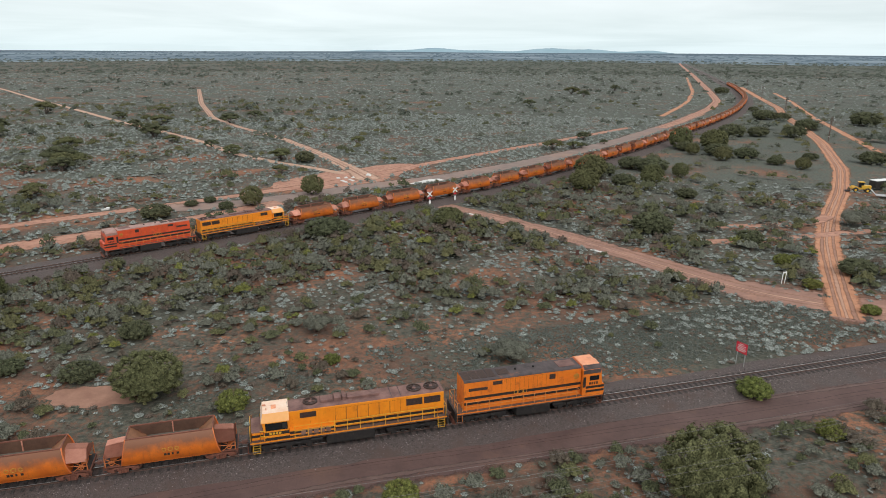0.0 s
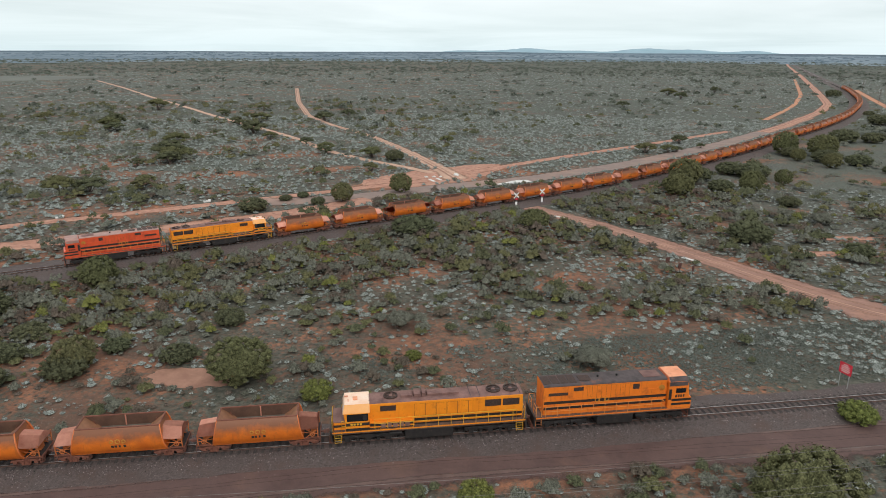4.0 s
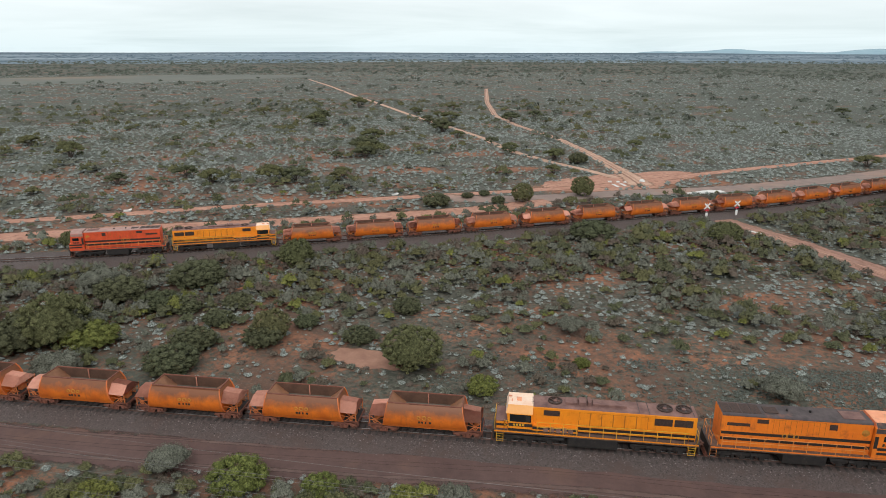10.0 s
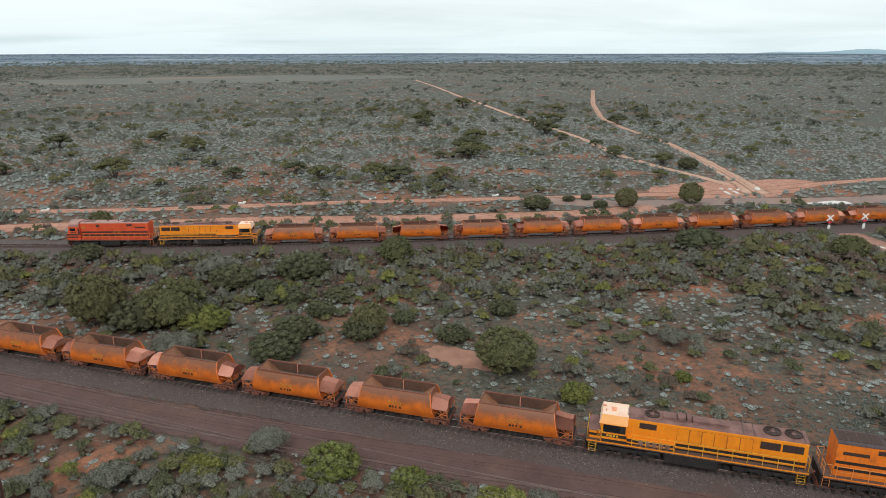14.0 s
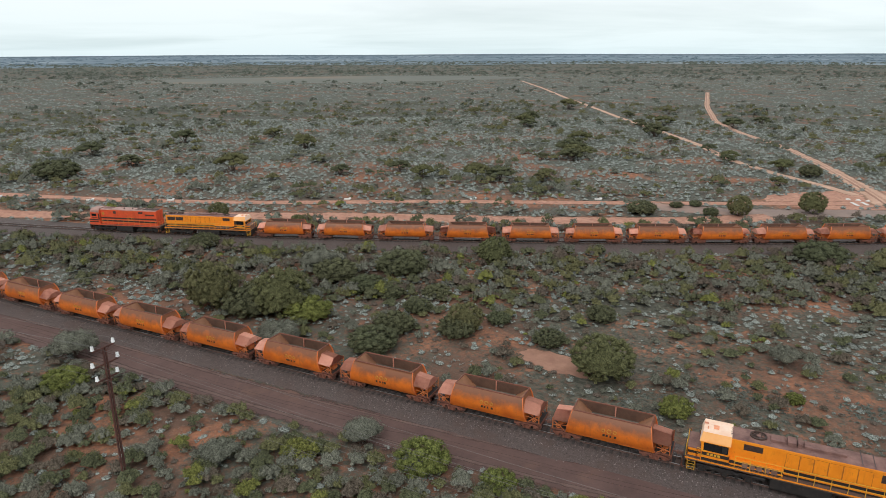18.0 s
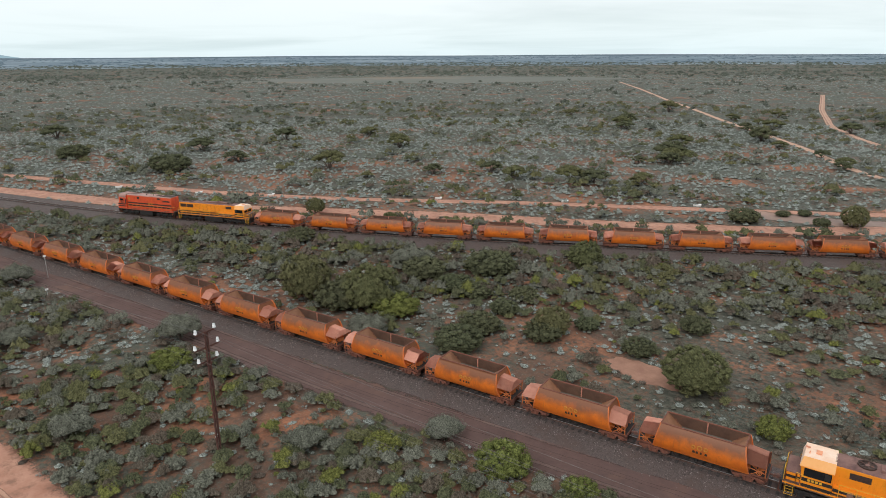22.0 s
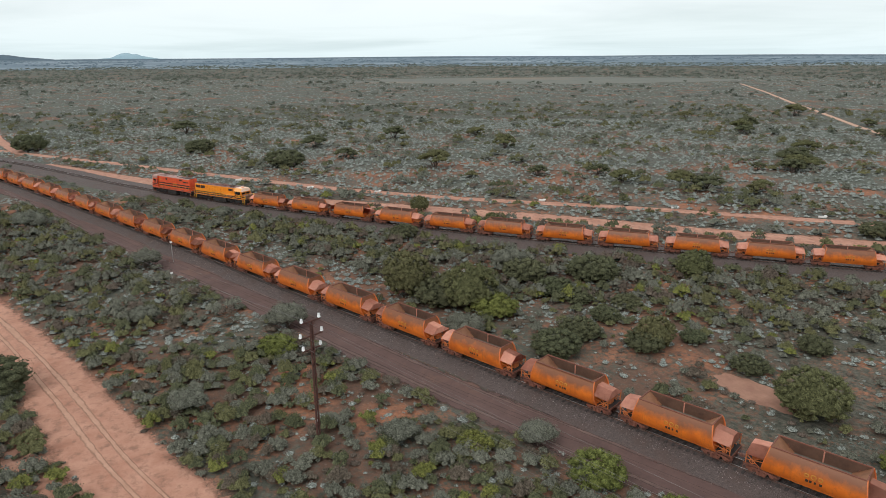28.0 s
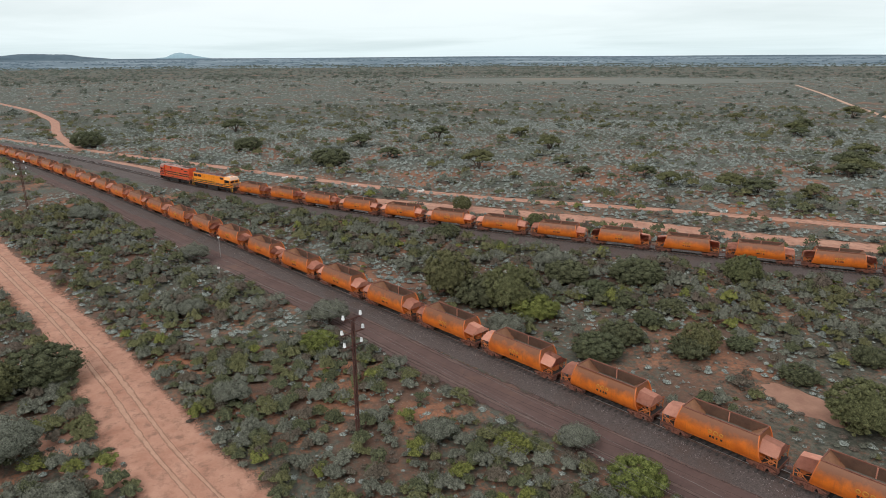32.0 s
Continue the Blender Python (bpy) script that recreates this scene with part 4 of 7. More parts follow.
    for s in (-1, 1):
        bm = bmesh.new()
        box(bm, min(s * 3.75, s * 5.05), max(s * 3.75, s * 5.05), -1.08, 1.08, 0.995, 1.03)
        # shade put into the platform's colour: black for the dark gaps under the hood
        part("end_platform", bm, M_BLACK, thing)
        bm = bmesh.new()
        rod(bm, (s * 5.0, 0, 0.80), (s * 5.5, 0, 0.80), 0.07, 6)
        box(bm, s * 5.47 - 0.10, s * 5.47 + 0.08, -0.13, 0.13, 0.68, 0.93, bevel=0.02)
        part("coupler", bm, M_WHEEL, thing)
        for q in (-1, 1):
            bm = bmesh.new()
            for z in (0.42, 0.68):
                rod(bm, (s * 4.86, q * 1.12, z), (s * 5.1, q * 1.12, z), 0.018, 4)
            for x in (4.86, 5.1):
                rod(bm, (s * x, q * 1.12, 0.40), (s * x, q * 1.12, 1.0), 0.018, 4)
            part("step", bm, M_RUST, thing)
        bm = bmesh.new()
        rod(bm, (s * 4.05, -0.5, 1.42), (s * 4.05, 0.45, 1.42), 0.20, 10)
        box(bm, s * 4.5 - 0.2, s * 4.5 + 0.2, -0.35, 0.35, 1.03, 1.45)
        pipe(bm, [(s * 3.75, 0.7, 1.6), (s * 4.4, 0.75, 1.2), (s * 4.8, 0.8, 1.1)], 0.05)
        pipe(bm, [(s * 3.75, -0.7, 1.6), (s * 4.4, -0.75, 1.2), (s * 4.8, -0.8, 1.1)], 0.05)
        part("door_gear", bm, M_GEAR, thing, "orange air cylinder and door levers")
        for q in (-1, 1):
            bm = bmesh.new()
            ring(bm, (s * 4.45, q * 1.10, 1.24), "y", 0.22, 0.05, 14)
            for k in range(3):
                a = k * math.pi / 3
                rod(bm, (s * 4.45 - 0.19 * math.cos(a), q * 1.10, 1.24 - 0.19 * math.sin(a)), (s * 4.45 + 0.19 * math.cos(a), q * 1.10, 1.24 + 0.19 * math.sin(a)), 0.018, 4)
            part("hand_wheel", bm, M_GEAR, thing, "orange spoked hand wheel")
        wagon_bogie(thing, s * 3.72)
    return thing


def loco_bogie(parent, x, axles):
    bm = bmesh.new()
    a = axles
    for s in (-1, 1):
        lo, hi = (0.92, 1.08) if s > 0 else (-1.08, -0.92)
        box(bm, x + a[0] - 0.60, x + a[-1] + 0.60, lo, hi, 0.50, 0.84, bevel=0.03)
        for q in a:
            box(bm, x + q - 0.22, x + q + 0.22, lo - 0.02, hi + 0.04, 0.22, 0.68, bevel=0.03)
            for k in (-1, 1):
                rod(bm, (x + q + k * 0.34, (lo + hi) / 2, 0.40), (x + q + k * 0.34, (lo + hi) / 2, 0.60), 0.09, 8)
        for q, w in zip(a, a[1:]):
            rod(bm, (x + (q + w) / 2 - 0.15, s * 1.12, 0.72), (x + (q + w) / 2 + 0.22, s * 1.12, 0.72), 0.13, 8)
            box(bm, x + (q + w) / 2 - 0.12, x + (q + w) / 2 + 0.12, lo, hi, 0.20, 0.56)
    box(bm, x + a[0] - 0.3, x + a[-1] + 0.3, -0.4, 0.4, 0.5, 0.8)
    ob = part("bogie", bm, M_BLACK, parent, "black three-axle bogie frame")
    for q in a:
        wheelset(ob, x + q, 0.46)
    return ob


def railing(parent, pts, posts, mat, r=0.027, mid=True):
    """Handrail along pts (top) with a knee rail, and posts down to the deck."""
    bm = bmesh.new()
    pipe(bm, pts, r)
    rail = part("handrail", bm, mat, parent)
    if mid:
        bm = bmesh.new()
        pipe(bm, [(x, y, z - 0.45) for x, y, z in pts], r * 0.8)
        part("knee_rail", bm, mat, rail)
    for (x, y, z), deck in posts:
        bm = bmesh.new()
        rod(bm, (x, y, deck), (x, y, z), r, 5)
        part("rail_post", bm, mat, rail)
    return rail


def ladder(parent, x, y, z0, z1, w, mat, steps=5):
    bm = bmesh.new()
    for q in (-1, 1):
        rod(bm, (x + q * w / 2, y, z0), (x + q * w / 2, y, z1), 0.025, 5)
    for k in range(steps):
        z = z0 + (z1 - z0) * k / (steps - 0.2) + 0.04
        rod(bm, (x - w / 2, y, z), (x + w / 2, y, z), 0.02, 4)
    return part("step_ladder", bm, mat, parent)


def hood_section(half, z0, z1, lip, x):
    """A hood cross-section: straight sides and rounded roof shoulders."""
    pts = [(x, half, z0), (x, half, z1 - lip)]
    for k in range(1, 4):
        a = k * math.pi / 8
        pts.append((x, half - lip * 1.3 * (1 - math.cos(a)), z1 - lip + lip * math.sin(a)))
    pts.append((x, half - lip * 1.5, z1))
    return pts + [(px, -py, pz) for px, py, pz in pts[::-1]]


def grille(parent, x0, x1, z0, z1, y, s, name="grille", frame=True):
    bm = bmesh.new()
    lo, hi = (y, y + 0.012) if s > 0 else (-y - 0.012, -y)
    box(bm, x0, x1, lo, hi, z0, z1)
    n = max(3, int((z1 - z0) / 0.09))
    for k in range(n):
        z = z0 + (k + 0.5) * (z1 - z0) / n
        lo2, hi2 = (y, y + 0.035) if s > 0 else (-y - 0.035, -y)
        box(bm, x0, x1, lo2, hi2, z - 0.012, z + 0.012)
    return part(name, bm, M_GRILLE, parent)


def panel(parent, x0, x1, z0, z1, y, s, mat, name, proud=0.012, label=""):
    bm = bmesh.new()
    lo, hi = (y, y + proud) if s > 0 else (-y - proud, -y)
    box(bm, x0, x1, lo, hi, z0, z1)
    return part(name, bm, mat, parent, label)


def fan(parent, x, z, r):
    bm = bmesh.new()
    ring(bm, (x, 0, z + 0.05), "z", r, 0.10, 22)
    rod(bm, (x, 0, z - 0.02), (x, 0, z + 0.004), r * 0.97, 22)
    body = part("roof_fan", bm, M_GRILLE, parent, "rusty brown round roof fan")
    bm = bmesh.new()
    rod(bm, (x, 0, z), (x, 0, z + 0.07), r * 0.26, 12)
    part("hub", bm, M_ROOF_MAUVE, body)
    for k in range(10):
        a = k * math.tau / 10
        c, s = math.cos(a), math.sin(a)
        bm = bmesh.new()
        vs = [bm.verts.new((x + c * u - s * v, s * u + c * v, z + h)) for u, v, h in ((r * 0.24, -0.05, 0.02), (r * 0.92, -0.12, 0.02), (r * 0.92, 0.10, 0.06), (r * 0.24, 0.05, 0.06))]
        bm.faces.new(vs)
        part("blade", bm, M_ROOF_DARK if k % 2 else M_GRILLE, body)


def loco_frame(thing, L, deck, stripe, rail_mat, x_tank=(-2.2, 2.2)):
    bm = bmesh.new()
    box(bm, -L, L, -1.42, 1.42, deck - 0.24, deck, 0)
    part("deck", bm, M_DECK, thing, "dusty walkway deck")
    for s in (-1, 1):
        panel(thing, -L, L, deck - 0.13, deck - 0.02, 1.42, s, stripe, "sill_stripe", 0.02)
        panel(thing, -L + 0.1, L - 0.1, deck - 0.26, deck - 0.135, 1.36, s, M_STRIPE, "sill", 0.012)
        bm = bmesh.new()
        x = s * L
        box(bm, min(x, x + s * 0.14), max(x, x + s * 0.14), -1.36, 1.36, 0.55, deck + 0.02)
        part("headstock", bm, M_STRIPE, thing)
        bm = bmesh.new()
        rod(bm, (x, 0, 0.82), (x + s * 0.45, 0, 0.82), 0.09, 6)
        box(bm, x + s * 0.42 - 0.12, x + s * 0.42 + 0.10, -0.15, 0.15, 0.68, 0.96, bevel=0.02)
        part("coupler", bm, M_WHEEL, thing)
        bm = bmesh.new()
        loft(bm, [[(x + s * 0.05, -1.1, 0.55), (x + s * 0.05, 1.1, 0.55), (x + s * 0.05, 1.1, 0.18), (x + s * 0.05, -1.1, 0.18)],
                  [(x + s * 0.22, -0.9, 0.55), (x + s * 0.22, 0.9, 0.55), (x + s * 0.30, 0.8, 0.16), (x + s * 0.30, -0.8, 0.16)]])
        part("cowcatcher", bm, M_RUST, thing)
    bm = bmesh.new()
    box(bm, x_tank[0], x_tank[1], -1.30, 1.30, 0.24, deck - 0.26, bevel=0.10)
    part("fuel_tank", bm, M_BLACK, thing, "black fuel tank")
    for s in (-1, 1):
        bm = bmesh.new()
        rod(bm, (x_tank[1] + 0.3, s * 1.0, 0.78), (x_tank[1] + 1.3, s * 1.0, 0.78), 0.20, 10)
        part("air_tank", bm, M_BLACK, thing)


def build_loco_short(paint, roof, cab_roof, label):
    """The cab-forward hood unit: cab at +x, black bands low on the hood."""
    thing = new("diesel_locomotive")
    tagged(thing, label, "locomotive", "locomotives of the trains")
    L, D = 7.25, 1.45
    loco_frame(thing, L, D, paint, M_RAILING_O, (-1.5, 1.9))
    loco_bogie(thing, 4.55, (-1.55, 0, 1.55))
    loco_bogie(thing, -4.55, (-1.55, 0, 1.55))
    # hood
    h, TOP = 1.08, 4.32
    bm = bmesh.new()
    n = len(hood_section(h, D, TOP, 0.15, 0))
    ms = [1 if 1 <= k <= n - 3 else 0 for k in range(n)]
    loft(bm, [hood_section(h, D, TOP, 0.15, x) for x in (-6.55, -3, 0, 3, 5.0)], mats=ms)
    part("hood", bm, [paint, roof], thing, "painted hood with sooty grey roof")
    for s in (-1, 1):
        panel(thing, -6.5, 5.0, 2.50, 2.76, h, s, M_STRIPE, "black_band", 0.010)
        panel(thing, -6.5, 5.0, 1.96, 2.24, h, s, M_STRIPE, "black_band", 0.010)
        grille(thing, -6.1, -4.3, 3.30, 3.58, h, s)
        grille(thing, -3.8, -2.9, 3.66, 4.02, h, s)
        grille(thing, 1.75, 2.35, 3.48, 3.98, h, s)
        panel(thing, -2.52, 1.46, 2.78, 4.08, h, s, M_SEAM, "door_frame", 0.008)
        for k in range(9):
            x = -2.5 + k * 0.44
            panel(thing, x, x + 0.405, 2.80, 4.06, h, s, paint, "hood_door", 0.022)
        for k in range(4):
            panel(thing, 1.7 + k * 0.75, 2.38 + k * 0.75, 2.80, 3.40, h, s, paint, "hood_door", 0.020)
        y = s * (h + 0.030)
        for cx, rr in ((-1.1, 0.28), (-0.64, 0.20), (-1.56, 0.20)):
            bm = bmesh.new()
            ring(bm, (cx, y, 2.66), "y", rr, 0.05, 12)
            part("emblem", bm, M_YELLOWMARK, thing, "yellow company emblem")
        bm = bmesh.new()
        rod(bm, (4.5, s * h, 3.42), (4.5, s * (h + 0.02), 3.42), 0.30, 12)
        part("roundel", bm, M_YELLOWMARK, thing, "pale yellow round badge")
    # radiator end: long roof screens
    for k in range(4):
        bm = bmesh.new()
        box(bm, -6.45 + k * 0.78, -5.75 + k * 0.78, -0.74, 0.74, TOP, TOP + 0.025)
        part("roof_screen", bm, M_GRILLE, thing)
    bm = bmesh.new()
    box(bm, -3.1, -2.0, -0.5, 0.5, TOP, TOP + 0.035)
    part("roof_hatch", bm, M_GRILLE, thing)
    for x in (-1.2, 0.6):
        bm = bmesh.new()
        rod(bm, (x, 0.1, TOP), (x, 0.1, TOP + 0.17), 0.10, 8)
        part("exhaust_pipe", bm, M_BLACK, thing)
    bm = bmesh.new()
    box(bm, 2.9, 4.6, -0.62, 0.62, TOP, TOP + 0.05, bevel=0.02)
    part("roof_plate", bm, M_ROOF_MAUVE, thing)
    # cab
    c = 1.42
    bm = bmesh.new()
    prof = [(5.05, D), (7.30, D), (7.30, 2.45), (7.05, 2.55), (6.92, 3.80), (6.80, 4.08), (5.05, 4.08)]
    loft(bm, [[(x, -c, z) for x, z in prof], [(x, c, z) for x, z in prof]])
    part("cab", bm, paint, thing, "painted driver's cab")
    bm = bmesh.new()
    prof = [(5.15, -c * 0.99, 4.06), (5.15, -1.0, 4.40), (5.15, 1.0, 4.40), (5.15, c * 0.99, 4.06)]
    loft(bm, [prof, [(6.90, y, z) for _, y, z in prof]], mats=[1, 0, 1, 0])
    part("cab_roof", bm, [cab_roof, roof], thing, "bleached cab roof")
    for s in (-1, 1):
        panel(thing, 5.08, 6.85, 3.66, 4.07, c, s, roof, "cab_eave", 0.010)
        panel(thing, 5.75, 6.7, 2.95, 3.42, c, s, M_GLASS, "side_window", 0.018)
        panel(thing, 5.08, 5.36, 2.3, 3.36, c, s, M_STRIPE, "cab_door", 0.008)
        panel(thing, 5.40, 7.28, 2.14, 2.38, c, s, M_STRIPE, "black_band", 0.010)
        panel(thing, 5.40, 7.28, 1.74, 1.96, c, s, M_STRIPE, "black_band", 0.010)
        for k in range(4):
            bm = bmesh.new()
            lo, hi = (c, c + 0.014) if s > 0 else (-c - 0.014, -c)
            box(bm, 5.72 + k * 0.24, 5.88 + k * 0.24, lo, hi, 2.52, 2.78)
            part("number_mark", bm, M_STRIPE, thing, "dark painted number")
    for y in (-0.62, 0.62):
        bm = bmesh.new()
        loft(bm, [[(7.03, y - 0.42, 2.72), (7.03, y + 0.42, 2.72), (6.94, y + 0.42, 3.45), (6.94, y - 0.42, 3.45)],
                  [(7.06, y - 0.42, 2.72), (7.06, y + 0.42, 2.72), (6.97, y + 0.42, 3.45), (6.97, y - 0.42, 3.45)]])
        part("windscreen", bm, M_GLASS, thing)
    bm = bmesh.new()
    box(bm, 6.84, 7.06, -0.28, 0.28, 4.08, 4.34, bevel=0.03)
    part("headlight_box", bm, cab_roof, thing)
    # railings and steps
    for s in (-1, 1):
        y = s * 1.38
        xs = [-6.4, -5.3, -4.2, -3.1, -2.0, -0.9, 0.2, 1.3, 2.4, 3.5, 4.5]
        pts = [(xs[0], y, D + 0.95)] + [(x, y, D + 0.95) for x in xs[1:-1]] + [(xs[-1], y, D + 0.95), (4.9, y, D + 0.55)]
        railing(thing, pts, [((x, y, D + 0.95), D) for x in xs], M_RAILING_O)
        ladder(thing, -6.95, s * 1.25, 0.35, D, 0.5, M_RUST, 4)
        ladder(thing, 6.95, s * 1.32, 0.35, D, 0.45, M_RUST, 4)
        railing(thing, [(-7.2, s * 1.25, D + 0.95), (-6.7, s * 1.25, D + 0.95)], [((-7.2, s * 1.25, D + 0.95), 0.5), ((-6.7, s * 1.25, D + 0.95), 0.5)], M_RAILING_O, mid=False)
    railing(thing, [(-7.2, -1.2, D + 0.95), (-7.2, -0.4, D + 0.95)], [((-7.2, -0.4, D + 0.95), D)], M_RAILING_O)
    railing(thing, [(-7.2, 1.2, D + 0.95), (-7.2, 0.4, D + 0.95)], [((-7.2, 0.4, D + 0.95), D)], M_RAILING_O)
    return thing


def build_loco_long(label):
    """The long amber unit: cab near the +x end behind a low nose, mauve roof with fans, yellow railings."""
    thing = new("diesel_locomotive")
    tagged(thing, label, "locomotive", "locomotives of the trains")
    L, D = 8.45, 1.45
    loco_frame(thing, L, D, M_AMBER, M_RAILING, (-2.0, 2.2))
    loco_bogie(thing, 5.4, (-1.75, 0, 1.75))
    loco_bogie(thing, -5.4, (-1.75, 0, 1.75))
    h = 0.98
    bm = bmesh.new()
    n = len(hood_section(h, D, 3.80, 0.22, 0))
    ms = [1 if 2 <= k <= n - 4 else 0 for k in range(n)]
    loft(bm, [hood_section(h, D, 3.80, 0.22, x) for x in (-8.25, -4, 0, 4, 5.3)], mats=ms)
    part("hood", bm, [M_AMBER, M_ROOF_MAUVE], thing, "amber hood with dusty mauve roof")
    for x in (-7.3, -5.75):
        fan(thing, x, 3.81, 0.66)
    fan(thing, 3.35, 3.81, 0.62)
    for x0, x1, w, z in ((-2.6, 0.2, 0.42, 0.20), (0.35, 0.65, 0.5, 0.34), (0.75, 1.35, 0.5, 0.30), (1.5, 2.5, 0.45, 0.22)):
        bm = bmesh.new()
        box(bm, x0, x1, -w, w, 3.78, 3.80 + z, bevel=0.04)
        part("roof_housing", bm, M_ROOF_MAUVE, thing)
    for x0 in (-8.0, -4.4, -3.6):
        bm = bmesh.new()
        box(bm, x0, x0 + 0.05, -0.95, 0.95, 3.80, 3.825)
        part("roof_seam", bm, M_ROOF_DARK, thing)
    for s in (-1, 1):
        grille(thing, -7.95, -6.45, 2.72, 3.36, h, s)
        grille(thing, -6.3, -4.85, 2.72, 3.36, h, s)
        grille(thing, 2.95, 4.3, 2.92, 3.42, h, s)
        panel(thing, -4.33, 1.38, 2.24, 3.42, h, s, M_SEAM, "door_frame", 0.008)
        for k in range(6):
            x = -4.3 + k * 0.95
            panel(thing, x, x + 0.88, 2.26, 3.40, h, s, M_AMBER, "hood_door", 0.018)
        panel(thing, 1.35, 2.75, 2.66, 3.44, h, s, M_AMBER, "hood_panel", 0.020)
        panel(thing, -8.2, 1.38, D + 0.34, D + 0.58, h, s, M_STRIPE, "black_band", 0.026)
        panel(thing, -8.2, 1.38, D + 0.01, D + 0.14, h, s, M_STRIPE, "black_band", 0.026)
        bm = bmesh.new()
        lo, hi = (h, 1.36) if s > 0 else (-1.36, -h)
        box(bm, 1.4, 5.2, lo, hi, D, 2.12, bevel=0.02)
        boxed = part("battery_box", bm, M_AMBER, thing, "amber battery box with black bands")
        panel(boxed, 1.42, 5.2, D + 0.30, D + 0.56, 1.36, s, M_STRIPE, "black_band", 0.010)
        panel(boxed, 1.42, 5.2, D + 0.03, D + 0.16, 1.36, s, M_STRIPE, "black_band", 0.010)
        for k in range(5):
            panel(thing, 1.8 + k * 0.52, 2.2 + k * 0.52, D + 0.12, 2.04, 1.36, s, M_LOUVRE, "louvre", 0.022)
        # cab side
        c = 1.42
        panel(thing, 5.35, 7.15, 2.38, 3.06, c, s, M_GLASS, "side_window", 0.016)
        panel(thing, 5.42, 5.80, 2.46, 2.98, c + 0.012, s, M_BLACK, "window_post", 0.012)
        panel(thing, 5.25, 7.25, 1.94, 2.22, c, s, M_STRIPE, "black_band", 0.010)
        panel(thing, 5.25, 7.25, 1.47, 1.72, c, s, M_STRIPE, "black_band", 0.010)
        for k in range(4):
            bm = bmesh.new()
            lo, hi = (c, c + 0.020) if s > 0 else (-c - 0.020, -c)
            box(bm, 5.9 + k * 0.26, 6.08 + k * 0.26, lo, hi, 2.0, 2.18)
            part("number_mark", bm, M_RAILING, thing, "yellow painted number")
    c = 1.42
    bm = bmesh.new()
    prof = [(5.25, D), (7.30, D), (7.30, 2.30), (7.42, 3.12), (5.25, 3.12)]
    loft(bm, [[(x, -c, z) for x, z in prof], [(x, c, z) for x, z in prof]])
    part("cab", bm, M_AMBER, thing, "amber driver's cab")
    bm = bmesh.new()
    e = [(5.2, -c, 3.10), (5.2, -1.06, 3.80), (5.2, 1.06, 3.80), (5.2, c, 3.10)]
    f = [(7.50, -c, 3.10), (7.32, -1.06, 3.80), (7.32, 1.06, 3.80), (7.50, c, 3.10)]
    loft(bm, [e, f], mats=[1, 0, 1, 1])
    part("cab_roof", bm, [M_CREAM, M_PALE], thing, "cream bleached cab roof with pale orange eaves")
    for q in (-0.62, 0.62):
        bm = bmesh.new()
        box(bm, 7.36, 7.385, q - 0.5, q + 0.5, 2.46, 3.04)
        part("windscreen", bm, M_GLASS, thing)
    bm = bmesh.new()
    box(bm, 6.2, 6.6, -0.15, 0.35, 3.80, 3.90, bevel=0.02)
    part("roof_box", bm, M_PINKROOF, thing)
    bm = bmesh.new()
    rod(bm, (7.0, 0.5, 3.80), (7.0, 0.5, 4.03), 0.04, 6)
    part("aerial", bm, M_PINKROOF, thing)
    bm = bmesh.new()
    rod(bm, (7.02, -0.3, 3.87), (7.32, -0.3, 3.87), 0.07, 8)
    part("roof_horn", bm, M_PINKROOF, thing)
    bm = bmesh.new()
    box(bm, 7.3, 8.35, -1.22, 1.22, D, 2.30, bevel=0.06)
    part("nose", bm, [M_ROOF_MAUVE], thing, "low nose with dusty grey top")
    for s in (-1, 1):
        panel(thing, 7.35, 8.3, D + 0.1, 2.22, 1.22, s, M_AMBER, "nose_panel", 0.010)
        panel(thing, 7.35, 8.3, D + 0.34, D + 0.56, 1.23, s, M_STRIPE, "black_band", 0.010)
    # railings
    for s in (-1, 1):
        y = s * 1.40
        xs = [-7.3, -6.2, -5.1, -4.0, -2.9, -1.8, -0.7, 0.4, 1.5, 2.6, 3.7, 4.8]
        railing(thing, [(x, y, D + 1.0) for x in xs] , [((x, y, D + 1.0), D) for x in xs], M_RAILING)
        ladder(thing, -7.95, s * 1.40, 0.35, D + 0.02, 0.55, M_RAILING, 5)
        ladder(thing, 7.95, s * 1.40, 0.35, D + 0.02, 0.55, M_RAILING, 5)
        for x in (-8.3, -7.6, 7.6, 8.3):
            railing(thing, [(x, y, 0.6), (x, y, D + 1.0)], [((x, y, D + 1.0), 0.6)], M_RAILING, mid=False)
        railing(thing, [(-7.6, y, D + 1.0), (-7.3, y, D + 1.0)], [], M_RAILING)
        railing(thing, [(7.0, y + s * 0.1, D + 0.9), (7.6, y, D + 1.0)], [], M_RAILING)
        for x in (-8.42, 8.42):
            railing(thing, [(x, s * 1.2, D + 1.0), (x, s * 0.4, D + 1.0)], [((x, s * 0.4, D + 1.0), D), ((x, s * 1.2, D + 1.0), D)], M_RAILING)
    return thing


LEN_SHORT, LEN_LONG, LEN_WAGON = 15.3, 18.0, 11.1


def on_line(line, s, flip=False):
    """The pose of a vehicle whose middle is at s on a line; +x points to where s grows less, or the other way if flipped."""
    a, b = line.at(s - 3.7), line.at(s + 3.7)
    c, d = (a + b) / 2, (a - b) * (-1 if flip else 1)
    return pose(c[0], c[1], RAIL, 0, 0, math.degrees(math.atan2(d[1], d[0])))


